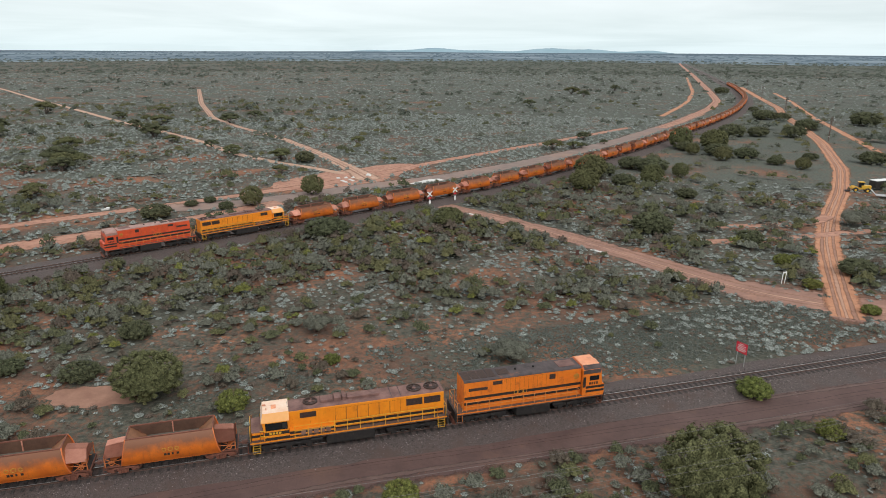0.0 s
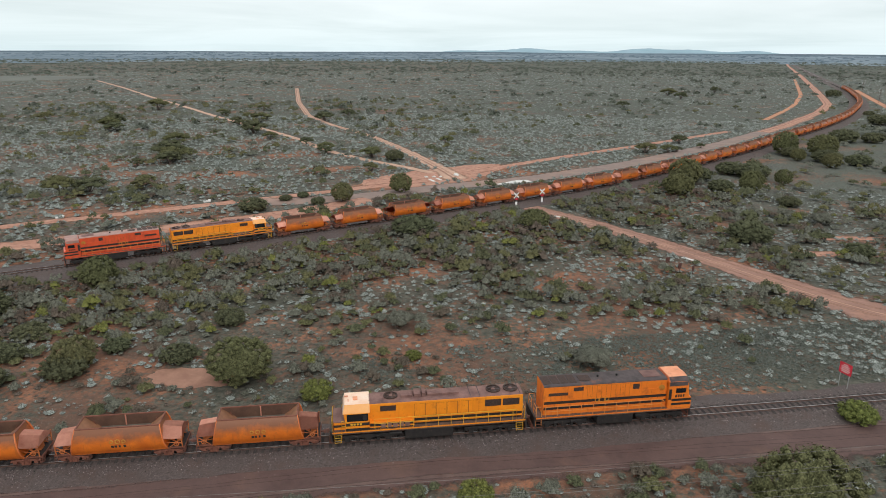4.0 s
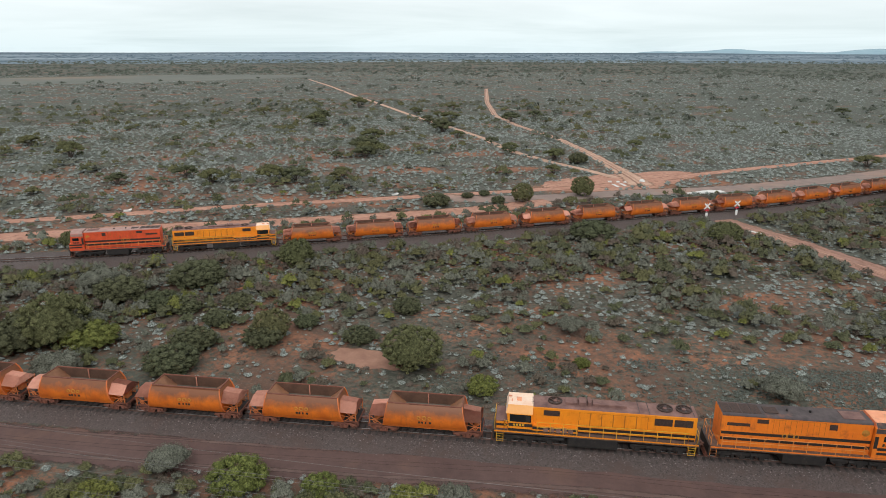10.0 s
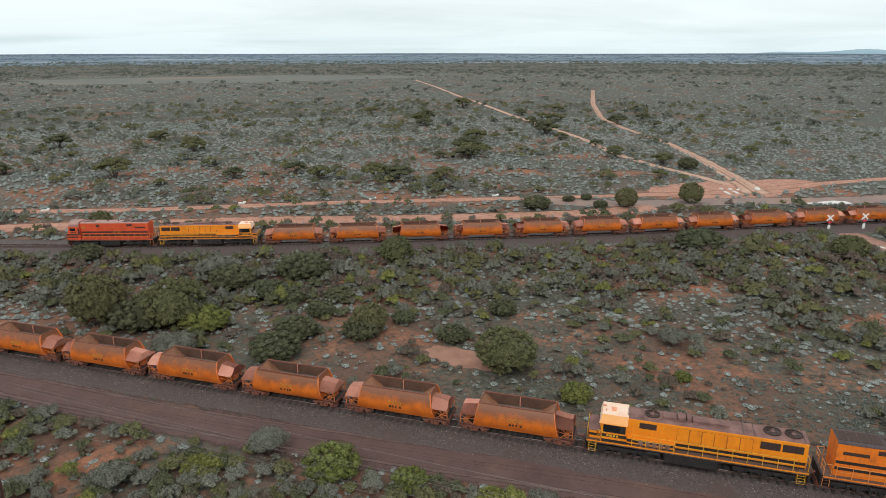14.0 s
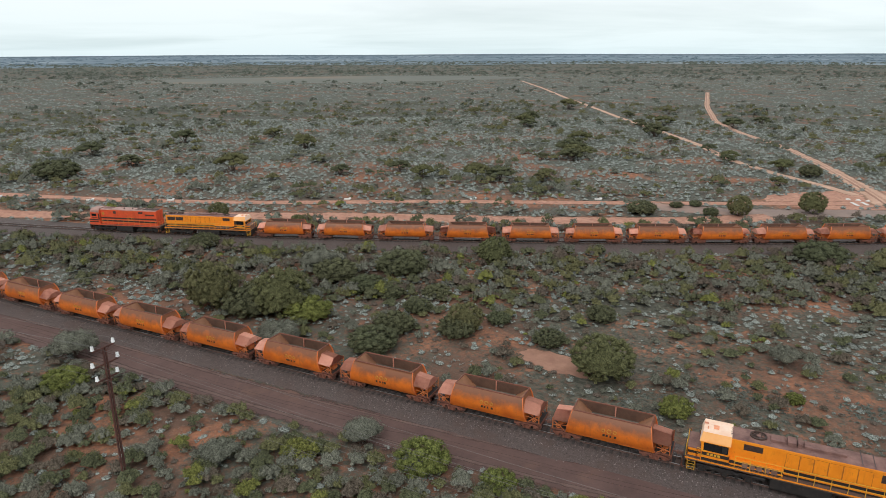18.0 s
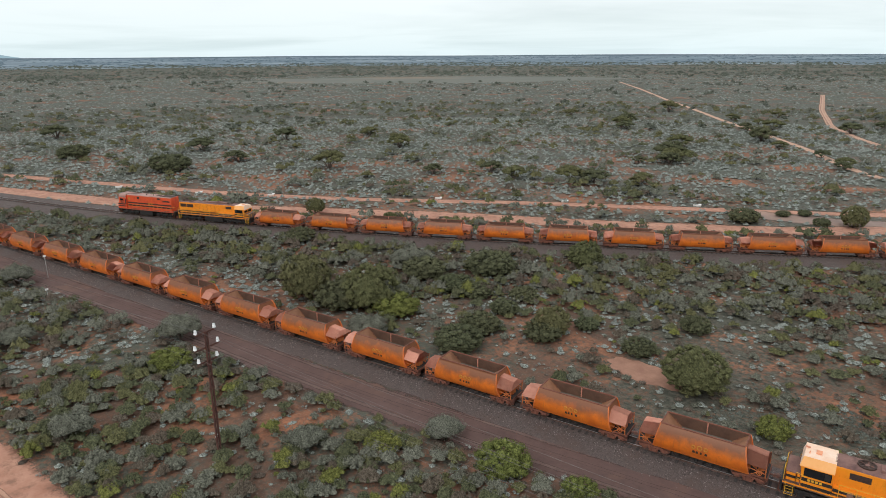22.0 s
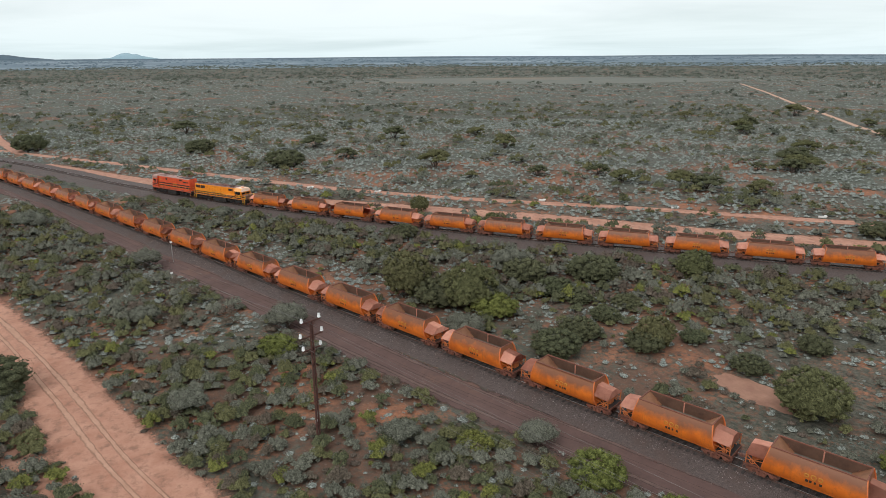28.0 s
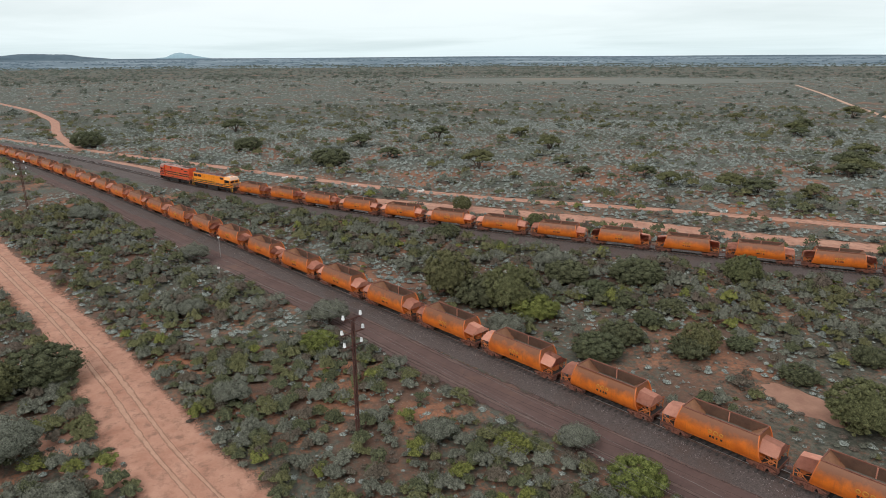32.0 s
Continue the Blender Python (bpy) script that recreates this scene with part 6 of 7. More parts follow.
    p, cut = np.stack([x, y], 1)[ok], rng.uniform(size=ok.sum())
    lay("silver_specks", "pale silver saltbush among the middle scrub", L_SILVER, p[cut < 0.30], 0.26, 0.75, speck, 0.8, 45, 1.5)
    lay("grey_specks", "low grey-green saltbush among the middle scrub", L_PLAIN, p[cut >= 0.30], 0.28, 0.80, speck, 0.75, 46, 1.4)

    # short grey-green herbs on the flat beside the near railway
    s = rng.uniform(N0 - 48, N0 + 40, 24000)
    w = NEAR.way(N0)
    off = -(4.5 + 14.0 * rng.uniform(size=len(s)) ** 0.8)
    x, y = np.interp(s, NEAR.s, NEAR.p[:, 0]) - w[1] * off, np.interp(s, NEAR.s, NEAR.p[:, 1]) + w[0] * off
    ok = (distance_to(blocked, x, y) > 0.1) & (rng.uniform(size=len(x)) < 0.80 + 0.25 * patchy(x, y, 9, 6) - np.clip((N0 - 8 - s) * -0.03, 0, 0.75))
    lay("low_herbs", "short grey-green herbs on bare ground beside the railway", L_HERB, np.stack([x, y], 1)[ok], 0.12, 0.36, forms(6, 1, 4, 0.36, core=0.7), 0.55, 44)

    # the plain behind
    x, y = sector(rng, 46000, 90, 350, -112, 47)
    ok = (distance_to(blocked, x, y) > 0.2) & beyond_far(x, y)
    lay("bluebush_plain", "low blue-grey bluebush covering the plain", L_PLAIN, np.stack([x, y], 1)[ok], 0.36, 1.0, dot, 0.95, 51, 1.4)
    x, y = sector(rng, 12000, 110, 450, -112, 47)
    thick = patchy(x, y, 48, 9)
    ok = (distance_to(blocked, x, y) > 1.0) & (rng.uniform(size=len(x)) < (0.40 + 0.60 * thick) * np.clip(1.0 - (x + 70) / 110, 0.25, 1.6) + 0.30 * ~beyond_far(x, y))
    q, cut = np.stack([x, y], 1)[ok], rng.uniform(size=ok.sum())
    lay("plain_grey_bushes", "scattered grey-green bushes on the plain", L_GREY, q[cut < 0.52], 0.8, 2.4, coarse, 0.95, 52, 1.7)
    lay("plain_dark_bushes", "scattered dark bushes on the plain", L_DARK, q[(cut >= 0.52) & (cut < 0.72)], 0.8, 2.6, coarse, 0.95, 53, 1.8)
    lay("plain_olive_bushes", "scattered olive bushes on the plain", L_OLIVE, q[cut >= 0.72], 0.8, 2.6, coarse, 0.95, 54, 1.8)

    # three hundred metres to two kilometres
    def on_flat(x, y):
        return ((0.66 * (x + 640) + 0.75 * (y - 540)) / 225) ** 2 + ((-0.75 * (x + 640) + 0.66 * (y - 540)) / 92) ** 2 < 1

    x, y = sector(rng, 24000, 340, 1000, -110, 45)
    ok = (distance_to(blocked, x, y) > 1.0) & ~on_flat(x, y)
    lay("far_bluebush", "blue-grey scrub thinning into the distance", L_PLAIN, np.stack([x, y], 1)[ok], 0.6, 1.7, rough, 0.7, 61)
    x, y = sector(rng, 6500, 300, 1150, -110, 46)
    thick, away = patchy(x, y, 150, 12), np.hypot(x, y)
    ok = (distance_to(blocked, x, y) > 2.0) & ~on_flat(x, y) & (rng.uniform(size=len(x)) < 0.28 + 0.50 * thick + 0.15 * (x > 40) + 0.4 * (away > 900))
    lay("far_trees", "dark scrub trees scattered over the far plain", L_WOOD, np.stack([x, y], 1)[ok], 1.5, 4.6, rough2, 0.85, 62, 1.5)
    x, y = sector(rng, 17000, 930, 2000, -110, 48)
    ok = (distance_to(blocked, x, y) > 2.0) & ~on_flat(x, y) & (rng.uniform(size=len(x)) < 0.62 + 0.60 * patchy(x, y, 190, 15))
    lay("belt_trees", "dark scrub trees closing into belts far out", L_WOOD, np.stack([x, y], 1)[ok], 2.4, 6.0, lump, 0.62, 64, 1.4)
    # two kilometres to the horizon, in a colour that holds the haze
    x, y = sector(rng, 9000, 1900, 4300, -112, 50, 0.6)
    ok = rng.uniform(size=len(x)) < 0.30 + 0.8 * patchy(x, y, 380, 14)
    lay("horizon_woodland", "belts of woodland tinted haze blue-grey towards the horizon", M_HILLWOOD, np.stack([x, y], 1)[ok], 5.0, 14.0, lump, 0.30, 63)


build_standing(build_templates())
build_scrub()

# ---- horizon ----


def ridge(name, label, a0, a1, r, peaks, mat, seed):
    """A long low ridge far off, by bearing, with real thickness; peaks: (bearing, half width, height)."""
    rng = np.random.default_rng(seed)
    a = np.linspace(a0, a1, 160)
    h = np.zeros(160)
    for b, wd, hh in peaks:
        h += hh * np.exp(-0.5 * ((a - b) / wd) ** 2)
    h *= 1 + 0.05 * np.convolve(rng.normal(size=168), np.ones(9) / 3, "valid")
    edge = np.clip(np.minimum(a - a0, a1 - a) / 1.5, 0, 1)
    h = np.maximum(h * edge, 0.5)
    verts, faces = [], []
    for k in range(160):
        s, c = math.sin(radians(a[k])), math.cos(radians(a[k]))
        for dr, hh in ((-140, 0), (-50, h[k] * 0.7), (0, h[k]), (90, 0)):
            verts.append(((r + dr) * s, (r + dr) * c, hh))
    for k in range(159):
        for j in range(3):
            faces.append((k * 4 + j, k * 4 + j + 1, k * 4 + j + 5, k * 4 + j + 4))
    ob = raw_mesh(name, verts, faces, mat)
    tagged(ob, label, "hills", kind="structure")


# these ridges get their blue from haze mixed into the material colour
ridge("backdrop_hills", "distant range of hills tinted haze blue on the horizon", -9, 20.5, 4700, [(-6, 1.6, 18), (-1, 1.8, 32), (3.5, 1.8, 18), (8.4, 1.5, 34), (12.2, 1.6, 28), (16.5, 1.3, 24)], M_HILL, 1)
ridge("backdrop_hill_west", "lone hill tinted haze blue on the horizon", -86.5, -79.3, 4690, [(-83.0, 0.5, 26), (-82.3, 0.55, 22), (-81.3, 0.8, 15), (-84.2, 0.7, 9)], M_HILL, 2)
ridge("backdrop_ridge_west", "long low wooded ridge tinted haze blue on the horizon", -104, -86.2, 4600, [(-91.6, 2.6, 32), (-97, 3.0, 22)], M_HILLWOOD, 4)
ridge("backdrop_woodland", "dark line of woodland tinted haze blue on the horizon", -130, 55, 4500, [(-130 + 9 * k, 5, 3 + 2 * ((k * 7) % 3)) for k in range(21)], M_HILLWOOD, 3)

# ---- lineside things ----


def build_power_pole(x, y, heading, name="power_pole"):
    thing = new(name)
    tagged(thing, "rusty twin-rail steel power pole with white insulators", "power pole", "power poles")
    bm = bmesh.new()
    for s in (-1, 1):
        loft(bm, [[(s * 0.13 + a, b, 0) for a, b in ((-0.06, -0.07), (0.06, -0.07), (0.06, 0.07), (-0.06, 0.07))],
                  [(s * 0.10 + a, b, 12.0) for a, b in ((-0.05, -0.06), (0.05, -0.06), (0.05, 0.06), (-0.05, 0.06))]])
    part("pole", bm, M_POLE, thing)
    for z in (2.2, 4.6, 7.0, 9.2):
        bm = bmesh.new()
        box(bm, -0.24, 0.24, -0.09, 0.09, z - 0.06, z + 0.06)
        part("spacer", bm, M_POLE, thing)
    bm = bmesh.new()
    box(bm, -0.16, 0.16, -0.11, -0.085, 2.35, 2.6)
    part("plate", bm, M_WHITE, thing, "small white plate")
    for z, w in ((11.9, 0.95), (10.6, 1.15), (9.4, 0.95)):
        bm = bmesh.new()
        box(bm, -w, w, -0.14, -0.06, z - 0.06, z + 0.06)
        for s in (-1, 1):
            rod(bm, (s * 0.12, -0.1, z - 0.45), (s * 0.55, -0.1, z - 0.04), 0.025, 5)
        arm = part("crossarm", bm, M_POLE, thing)
        for s in (-1, 1):
            bm = bmesh.new()
            px = s * (w - 0.06)
            rod(bm, (px, -0.1, z + 0.05), (px, -0.1, z + 0.14), 0.05, 8)
            for k in range(3):
                rod(bm, (px, -0.1, z + 0.14 + k * 0.11), (px, -0.1, z + 0.25 + k * 0.11), 0.16 - 0.02 * k, 10, r2=0.10)
            part("insulator", bm, M_CERAMIC, arm, "white porcelain insulator")
    thing.matrix_basis = pose(x, y, 0, 0, 0, heading)
    return thing


POLES = [(63.2, 48.4), (-49.5, 17.7), (-162.2, -13.0), (-275, -43.7)]


def build_line():
    way = math.degrees(math.atan2(-30.7, -112.7))
    first = build_power_pole(*POLES[0], way + 90)
    for x, y in POLES[1:]:
        copy_thing(first, pose(x, y, 0, 0, 0, way + 90))
    for x, y in ((147.2, 255.1), (185.8, 367.5), (224.6, 480.0), (263.0, 592.0)):
        copy_thing(first, pose(x, y, 0, 0, 0, 67 - 90) @ Matrix.Diagonal((0.9, 0.9, 0.75, 1)))
    # wires sag from arm to arm, each one unbroken thread
    side = Vector((math.cos(radians(way + 90)), math.sin(radians(way + 90)), 0))
    for z, w in ((12.4, 0.89), (11.1, 1.09), (9.9, 0.89)):
        for s in (-1, 1):
            bm = bmesh.new()
            rows = []
            for (ax, ay), (bx, by) in zip(POLES, POLES[1:]):
                a, b = Vector((ax, ay, z)) + side * s * w, Vector((bx, by, z)) + side * s * w
                for t in np.linspace(0, 1, 15):
                    p = a.lerp(b, t) - Vector((0, 0, 4 * 1.9 * t * (1 - t)))
                    rows.append([bm.verts.new(p + side * du + Vector((0, 0, dz))) for du, dz in ((0.009, 0), (0, 0.009), (-0.009, 0), (0, -0.009))])
            for p, q in zip(rows, rows[1:]):
                for k in range(4):
                    bm.faces.new((p[k], p[(k + 1) % 4], q[(k + 1) % 4], q[k]))
            tagged(link("power_line_wire", bm, M_WIRE), "thin sagging power line wire", "wire", "power line wires")


def build_markers():
    rows = [(-205.1, 35.6), (-182.5, 45.7), (-161.5, 58.4), (-147.0, 70.5), (-116.4, 97.9), (-94.2, 117.1), (-71.9, 135.6), (-47.5, 154.5)]
    first = None
    for k, (x, y) in enumerate(rows):
        if first is None:
            first = new("marker_block")
            tagged(first, "low white concrete cable marker on the dirt verge", "marker", "white markers along the track")
            bm = bmesh.new()
            box(bm, -0.75, 0.75, -0.35, 0.35, 0, 0.34, bevel=0.05)
            part("block", bm, M_CONCRETE, first)
            bm = bmesh.new()
            box(bm, 0.35, 0.9, -0.42, 0.42, 0.30, 0.46, bevel=0.03)
            part("lid", bm, M_WHITE, first, "white cap slab")
            first.matrix_basis = pose(x, y + 1.6, 0.0, 0, 0, 40)
        else:
            copy_thing(first, pose(x, y + 1.6, 0.0, 0, 0, 40 + (k * 37) % 20))


def build_crossbuck(x, y, heading):
    thing = new("crossing_sign")
    tagged(thing, "white level-crossing X sign on a short white post", "crossing sign", "level crossing signs")
    bm = bmesh.new()
    rod(bm, (0, 0, 0), (0, 0, 3.3), 0.06, 6)
    part("post", bm, M_STEEL, thing)
    bm = bmesh.new()
    box(bm, -0.28, 0.28, -0.09, -0.05, 0.35, 1.35)
    part("foot_board", bm, M_WHITE, thing, "white board on the post")
    for s in (-1, 1):
        bm = bmesh.new()
        c, d = math.cos(radians(40)), math.sin(radians(40))
        for lo, hi in ((-0.11 if s < 0 else -0.075, -0.08 if s < 0 else -0.045),):
            pts = [(-0.85, -0.14), (0.85, -0.14), (0.85, 0.14), (-0.85, 0.14)]
            f = [(u * c - s * v * d, lo, 2.75 + s * u * d + v * c) for u, v in pts]
            g = [(px, hi, pz) for px, _, pz in f]
            loft(bm, [f, g])
        part("crossbuck", bm, M_WHITE, thing)
    bm = bmesh.new()
    box(bm, -0.4, 0.4, -0.10, -0.06, 1.75, 2.05)
    part("sign_plate", bm, M_SIGNRED, thing, "red plate under the X")
    thing.matrix_basis = pose(x, y, 0, 0, 0, heading)
    return thing


def build_red_sign():
    thing = new("warning_sign")
    tagged(thing, "red warning sign with white lines on two steel posts", "sign")
    bm = bmesh.new()
    box(bm, -0.7, 0.7, -0.03, 0.0, 1.55, 2.75, bevel=0.01)
    board = part("board", bm, M_SIGNRED, thing)
    bm = bmesh.new()
    for k, w in enumerate((0.25, 0.5, 0.45, 0.55, 0.4)):
        z = 2.55 - k * 0.19
        box(bm, -w, w, -0.045, -0.033, z - 0.035, z + 0.035)
    part("writing", bm, M_WHITE, board, "white lines of lettering")
    for s in (-0.5, 0.5):
        bm = bmesh.new()
        rod(bm, (s, 0.03, 0), (s, 0.03, 2.7), 0.035, 6)
        part("post", bm, M_STEEL, thing)
    thing.matrix_basis = pose(32.8, 66.4, 0, 0, 0, -62)


def build_posts():
    # tall white indicator post beside the near track
    for x, y, h in ((-113.9, 17.5, 3.6), (-101.2, 15.1, 2.2)):
        thing = new("track_post")
        tagged(thing, "slim white post with a small white head", "post", "white posts by the track")
        bm = bmesh.new()
        rod(bm, (0, 0, 0), (0, 0, h), 0.05, 6)
        part("pole", bm, M_STEEL, thing)
        bm = bmesh.new()
        box(bm, -0.20, 0.20, -0.05, 0.05, h - 0.25, h, bevel=0.02)
        part("head", bm, M_WHITE, thing)
        thing.matrix_basis = pose(x, y, 0, 0, 0, 70)
    thing = new("double_post")
    tagged(thing, "pair of leaning white posts beside the dirt road", "post")
    for s in (-1, 1):
        bm = bmesh.new()
        rod(bm, (s * 0.3, 0, 0), (s * 0.3 + 0.12, 0, 1.9), 0.06, 6)
        part("post", bm, M_WHITE, thing)
    bm = bmesh.new()
    box(bm, -0.25, 0.45, -0.03, 0.03, 1.6, 1.85)
    part("rail", bm, M_WHITE, thing)
    thing.matrix_basis = pose(50.8, 93.4, 0, 0, 0, 20)
    for k, (x, y) in enumerate(((22.1, 104.2), (23.4, 101.4), (25.2, 100.5))):
        thing = new("red_marker_post")
        tagged(thing, "short dark red marker board on a post by the road", "marker", "dark red roadside markers")
        bm = bmesh.new()
        rod(bm, (0, 0, 0), (0, 0, 1.0), 0.05, 6)
        part("post", bm, M_POLE, thing)
        bm = bmesh.new()
        box(bm, -0.35, 0.35, -0.06, 0.06, 0.85, 1.75, bevel=0.04)
        part("board", bm, M_POLE, thing)
        thing.matrix_basis = pose(x, y, 0, 0, 0, 30 + 11 * k)


def build_slabs():
    for k, (dx, dy, l) in enumerate(((0, 0, 3.4), (1.6, 1.9, 3.0))):
        bm = bmesh.new()
        box(bm, -l / 2, l / 2, -0.35, 0.35, 0.0, 0.12, bevel=0.03)
        ob = link("concrete_slab", bm, M_CONCRETE)
        tagged(ob, "long pale concrete slab lying on the clearing", "slab", "pale slabs on the clearing")
        ob.matrix_basis = pose(-25.8 + dx, 170.0 + dy, 0.012, 0, 0, -58)
    for x, y, r in ((-28.0, 174.4, 0.6), (-26.0, 174.9, 0.6), (-24.2, 175.4, 0.6), (-20.4, 178.5, 1.0)):
        bm = bmesh.new()
        bmesh.ops.create_icosphere(bm, subdivisions=2, radius=1)
        rng = random.Random(int(x * 10))
        for v in bm.verts:
            v.co = Vector((v.co.x * r, v.co.y * r * 0.6, max(0, v.co.z) * r * 0.6)) * rng.uniform(0.85, 1.15)
        ob = link("white_boulder", bm, M_CONCRETE)
        tagged(ob, "whitish boulder at the edge of the clearing", "boulder", "white boulders")
        ob.matrix_basis = pose(x, y, 0.0, 0, 0, x * 20)
    # low heap of white gravel across the road
    bm = bmesh.new()
    rng = random.Random(4)
    rows = []
    for j in range(7):
        rows.append([bm.verts.new((-5 + 10 * i / 15 + rng.uniform(-0.1, 0.1), -1.3 + 2.6 * j / 6, max(0, (0.5 * math.sin(math.pi * i / 15) * math.sin(math.pi * j / 6) + rng.uniform(-0.06, 0.06))))) for i in range(16)])
    for a, b in zip(rows, rows[1:]):
        for i in range(15):
            bm.faces.new((a[i], a[i + 1], b[i + 1], b[i]))
    ob = link("gravel_heap", bm, M_CONCRETE)
    tagged(ob, "long low heap of white gravel beside the far railway", "gravel heap")
    ob.matrix_basis = pose(-4.2, 170.5, 0.03, 0, 0, 42)
    for x, y, a in ((8.4, 137.7, -40), (14.6, 127.7, -42), (28.8, 111.9, -45)):
        bm = bmesh.new()
        box(bm, -1.3, 1.3, -0.3, 0.3, 0, 0.1, bevel=0.03)
        ob = link("concrete_kerb", bm, M_CONCRETE)
        tagged(ob, "pale concrete kerb piece at the roadside", "kerb", "pale kerb pieces")
        ob.matrix_basis = pose(x - 2.2, y - 2.6, 0.0, 0, 0, a)


def build_machines():
    thing = new("wheel_loader")
    tagged(thing, "yellow wheel loader parked on the scrubby verge", "wheel loader")
    bm = bmesh.new()
    box(bm, -2.4, 0.2, -0.9, 0.9, 1.0, 2.2, bevel=0.12)
    part("engine_cover", bm, M_MACHINE, thing)
    bm = bmesh.new()
    box(bm, 0.2, 2.6, -0.7, 0.7, 0.9, 1.5, bevel=0.08)
    part("front_frame", bm, M_MACHINE, thing)
    bm = bmesh.new()
    box(bm, -0.4, 1.0, -0.75, 0.75, 1.5, 3.1, bevel=0.05)
    part("cab", bm, M_GLASS, thing)
    bm = bmesh.new()
    box(bm, -0.55, 1.15, -0.85, 0.85, 3.1, 3.25, bevel=0.03)
    part("cab_roof", bm, M_MACHINE, thing)
    for x in (-1.5, 1.7):
        for s in (-1, 1):
            bm = bmesh.new()
            rod(bm, (x, s * 0.75, 0.75), (x, s * 1.25, 0.75), 0.75, 16)
            w = part("tyre", bm, M_RUBBER, thing)
            bm = bmesh.new()
            rod(bm, (x, s * 1.25, 0.75), (x, s * 1.28, 0.75), 0.36, 12)
            part("rim", bm, M_MACHINE, w)
    for s in (-0.5, 0.5):
        bm = bmesh.new()
        pipe(bm, [(1.2, s, 1.5), (2.6, s, 1.9), (3.4, s, 0.7)], 0.12, 6)
        part("lift_arm", bm, M_MACHINE, thing)
    bm = bmesh.new()
    prof = [(3.2, 0.2), (4.3, 0.15), (4.35, 0.22), (3.5, 0.35), (3.4, 1.2), (3.25, 1.2)]
    loft(bm, [[(x, -1.25, z) for x, z in prof], [(x, 1.25, z) for x, z in prof]])
    part("bucket", bm, M_BLACK, thing)
    thing.matrix_basis = pose(102.8, 160.5, 0, 0, 0, 160) @ Matrix.Diagonal((0.8, 0.8, 0.8, 1))
    thing = new("box_trailer")
    tagged(thing, "dark crew van with pale blue-white roof behind the loader", "van")
    bm = bmesh.new()
    box(bm, -2.6, 2.6, -1.0, 1.0, 0.5, 2.3, bevel=0.1)
    part("body", bm, M_STRIPE, thing)
    bm = bmesh.new()
    box(bm, -2.5, 2.5, -1.0, 1.0, 2.3, 2.45, bevel=0.04)
    part("roof", bm, M_WHITE, thing)
    for x in (-1.7, 1.7):
        for s in (-1, 1):
            bm = bmesh.new()
            rod(bm, (x, s * 0.8, 0.38), (x, s * 1.03, 0.38), 0.38, 14)
            part("wheel", bm, M_RUBBER, thing)
    thing.matrix_basis = pose(109.6, 164.2, 0, 0, 0, 20)
    thing = new("flat_trailer")
    tagged(thing, "grey steel flat trailer with sloping ramp", "trailer")
    bm = bmesh.new()
    box(bm, -2.4, 2.4, -1.1, 1.1, 0.6, 0.75)
    part("deck", bm, M_STEEL, thing)
    bm = bmesh.new()
    loft(bm, [[(2.4, -1.1, 0.6), (2.4, 1.1, 0.6), (2.4, 1.1, 0.7), (2.4, -1.1, 0.7)], [(3.6, -1.1, 1.7), (3.6, 1.1, 1.7), (3.55, 1.1, 1.8), (3.55, -1.1, 1.8)]])
    part("ramp", bm, M_STEEL, thing)
    for s in (-1, 1):
        bm = bmesh.new()
        rod(bm, (-0.4, s * 0.8, 0.32), (-0.4, s * 1.05, 0.32), 0.32, 12)
        part("wheel", bm, M_RUBBER, thing)
    thing.matrix_basis = pose(104.7, 153.1, 0, 0, 0, 150)


build_line()
build_markers()
sign = build_crossbuck(-3.0, 142.4, 40)
copy_thing(sign, pose(2.6, 147.4, 0, 0, 0, 40))
build_red_sign()
build_posts()
build_slabs()
build_machines()

# ---- sleepers, last ----


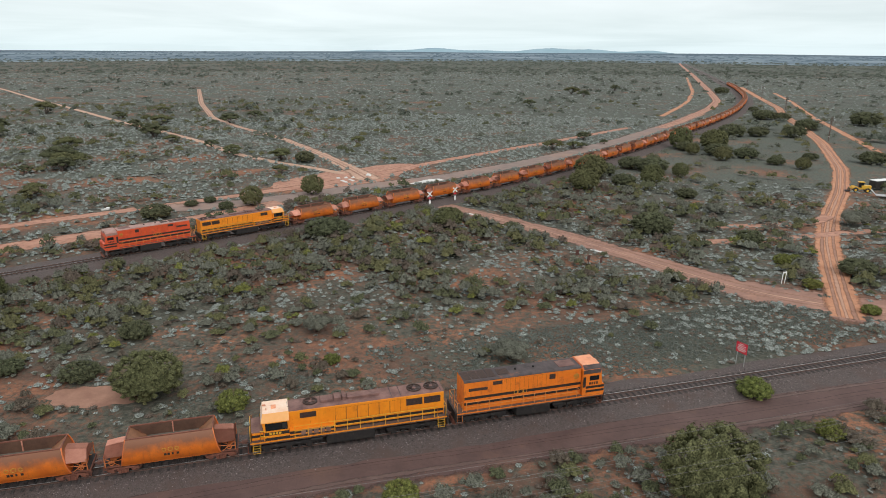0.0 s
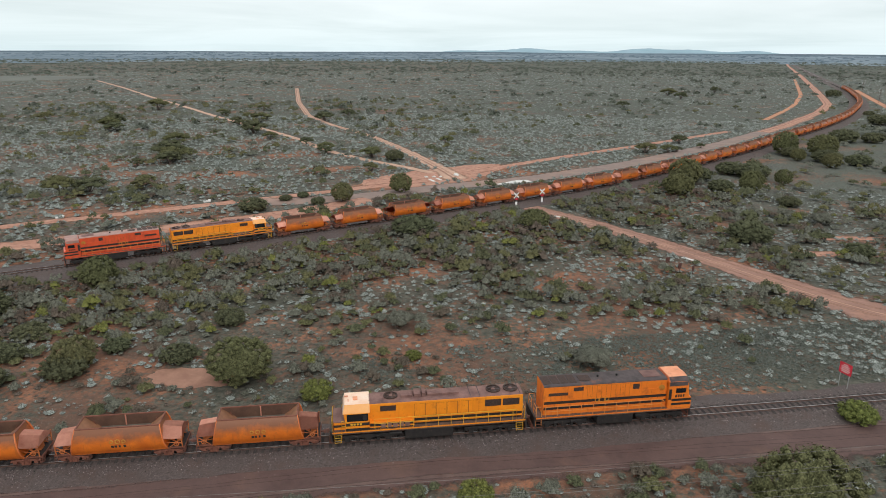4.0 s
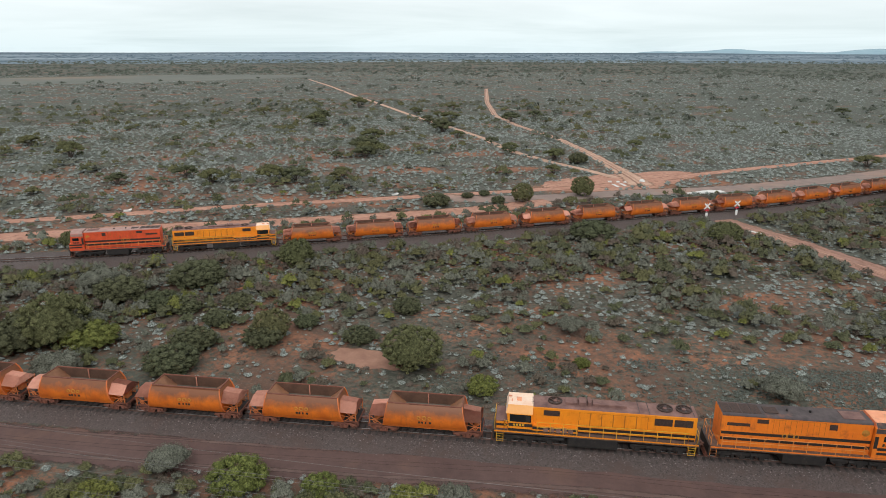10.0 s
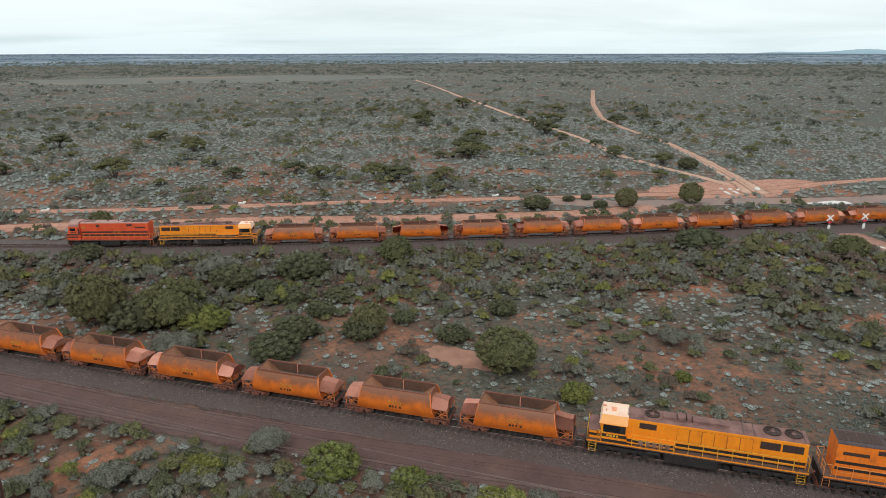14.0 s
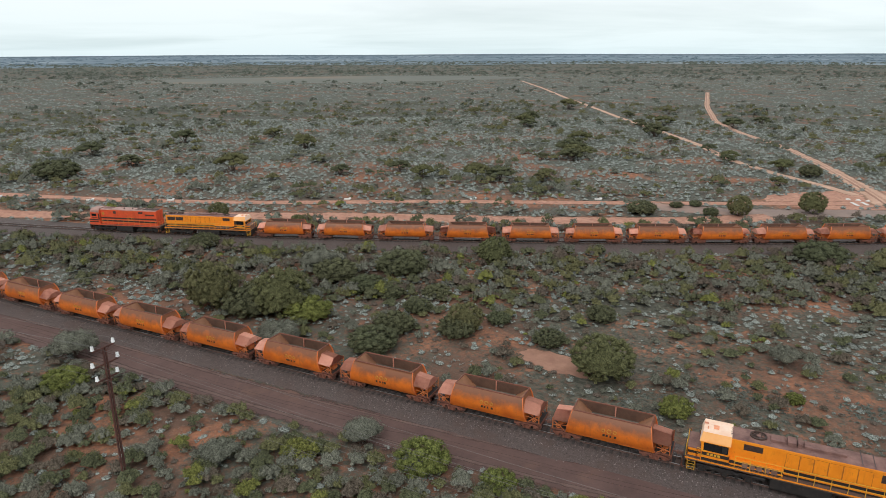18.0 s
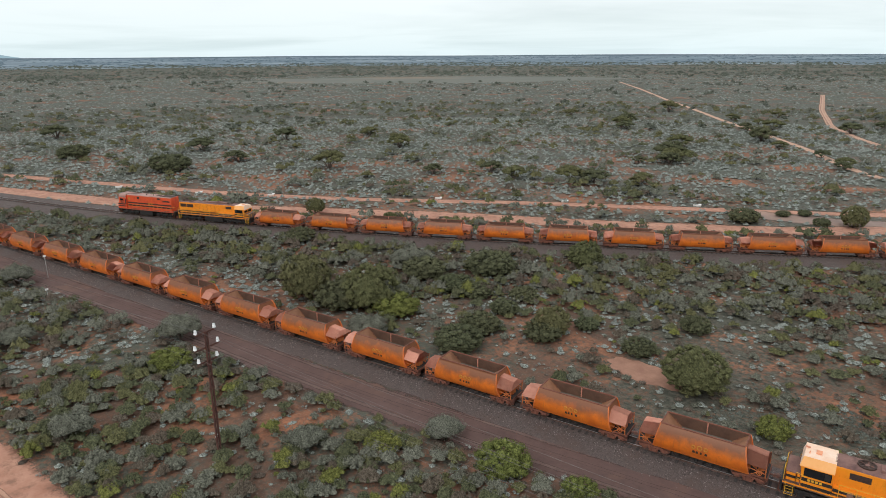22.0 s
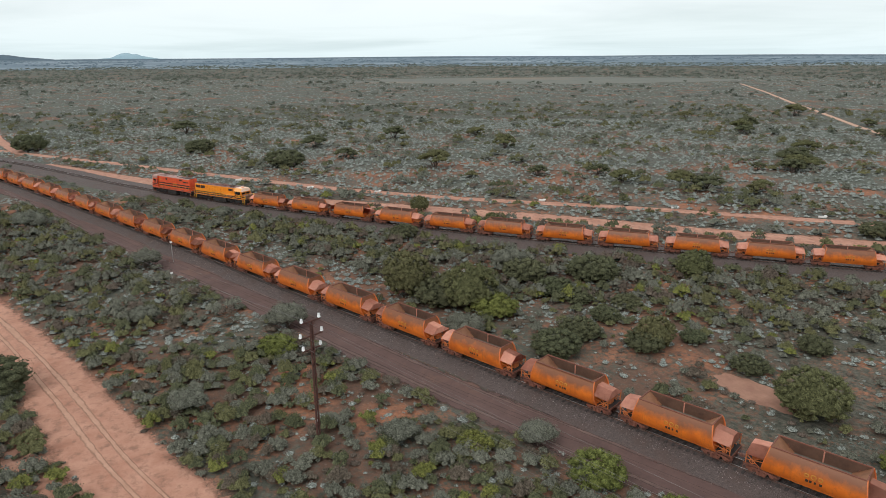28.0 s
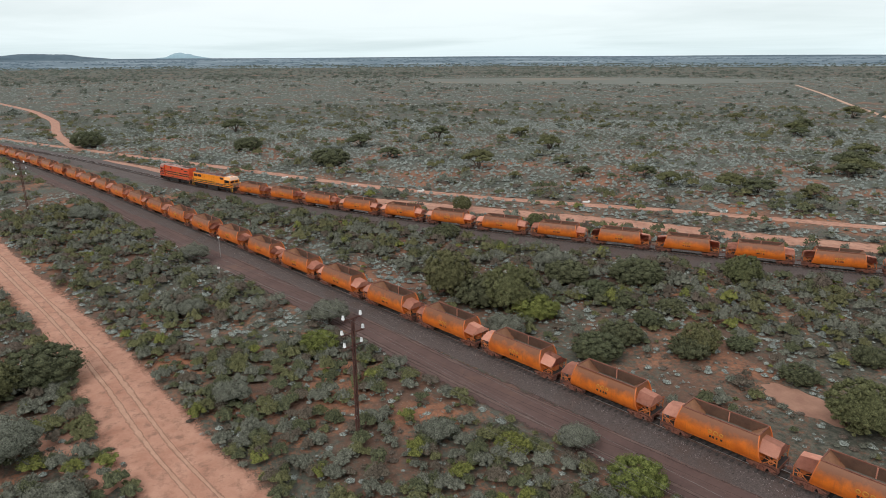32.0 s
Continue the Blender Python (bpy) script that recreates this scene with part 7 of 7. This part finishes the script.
def build_sleepers():
    """Single sleepers on the open stretch before the standing train; the rest as one piece of each track."""
    bm = bmesh.new()
    box(bm, -0.12, 0.12, -1.14, 1.14, 0.36, 0.465, bevel=0.015)
    bed = bpy.data.objects["ballast_bed_near"]
    me = bpy.data.meshes.new("sleeper")
    bm.to_mesh(me)
    bm.free()
    me.materials.append(M_SLEEPER)
    for s in np.arange(N0 - 70, N0 + 34, 0.66):
        c, w = NEAR.at(s), NEAR.way(s)
        ob = new("sleeper", me)
        ob.parent = bed
        ob.matrix_basis = pose(c[0], c[1], 0, 0, 0, math.degrees(math.atan2(w[1], w[0])))
    base = np.array([(x, y, z) for z in (0.36, 0.465) for x, y in ((-0.12, -1.14), (0.12, -1.14), (0.12, 1.14), (-0.12, 1.14))])
    quad = np.array([(4, 5, 6, 7), (0, 1, 5, 4), (1, 2, 6, 5), (2, 3, 7, 6), (3, 0, 4, 7)])
    for line, s0, s1, nm in ((NEAR, N0 + 34, NEAR.s[-1] - 70, "near"), (FAR, 220, FAR.near(330, 731), "far")):
        vs, fs = [], []
        for k, s in enumerate(np.arange(s0, s1, 0.66)):
            c, w = line.at(s), line.way(s)
            v = base.copy()
            v[:, 0], v[:, 1] = c[0] + base[:, 0] * w[0] - base[:, 1] * w[1], c[1] + base[:, 0] * w[1] + base[:, 1] * w[0]
            vs.append(v)
            fs.append(quad + 8 * k)
        ob = raw_mesh("sleepers", np.concatenate(vs), np.concatenate(fs), M_SLEEPER)
        tagged(ob, "weathered sleepers along the railway", "sleepers", kind="stuff")


build_sleepers()


def build_stones():
    """Loose ballast stones on the shoulder of the near railway."""
    rng = np.random.default_rng(77)
    n = 14000
    s = rng.uniform(N0 - 62, N0 + 150, n)
    side = rng.normal(0, 1.0, n)
    side = np.sign(side) * (1.1 + np.abs(side) * 0.95)
    c = np.stack([np.interp(s, NEAR.s, NEAR.p[:, 0]), np.interp(s, NEAR.s, NEAR.p[:, 1])], 1)
    w = np.stack([NEAR.way(v) for v in s[:1]])[0]
    place = c + np.stack([-w[1] * side, w[0] * side], 1)
    high = np.interp(np.abs(side), [0, 1.3, 1.55, 2.7, 3.4, 6], [0.42, 0.42, 0.37, 0.10, 0.01, 0.0])
    r = rng.uniform(0.03, 0.075, n)
    base = np.array([(1, 0, 0), (0, 1, 0), (-1, 0, 0), (0, -1, 0), (0, 0, 1), (0, 0, -1)], float)
    tri = np.array([(0, 1, 4), (1, 2, 4), (2, 3, 4), (3, 0, 4), (1, 0, 5), (2, 1, 5), (3, 2, 5), (0, 3, 5)])
    v = base[None] * r[:, None, None] * rng.uniform(0.6, 1.3, (n, 6, 1))
    v[:, :, :2] += place[:, None]
    v[:, :, 2] += high[:, None]
    f = tri[None] + (np.arange(n) * 6)[:, None, None]
    ob = raw_mesh("ballast_stones", v.reshape(-1, 3), f.reshape(-1, 3), M_STONE)
    tagged(ob, "loose grey ballast stones on the track shoulder", "stones", kind="stuff")


build_stones()
motions()
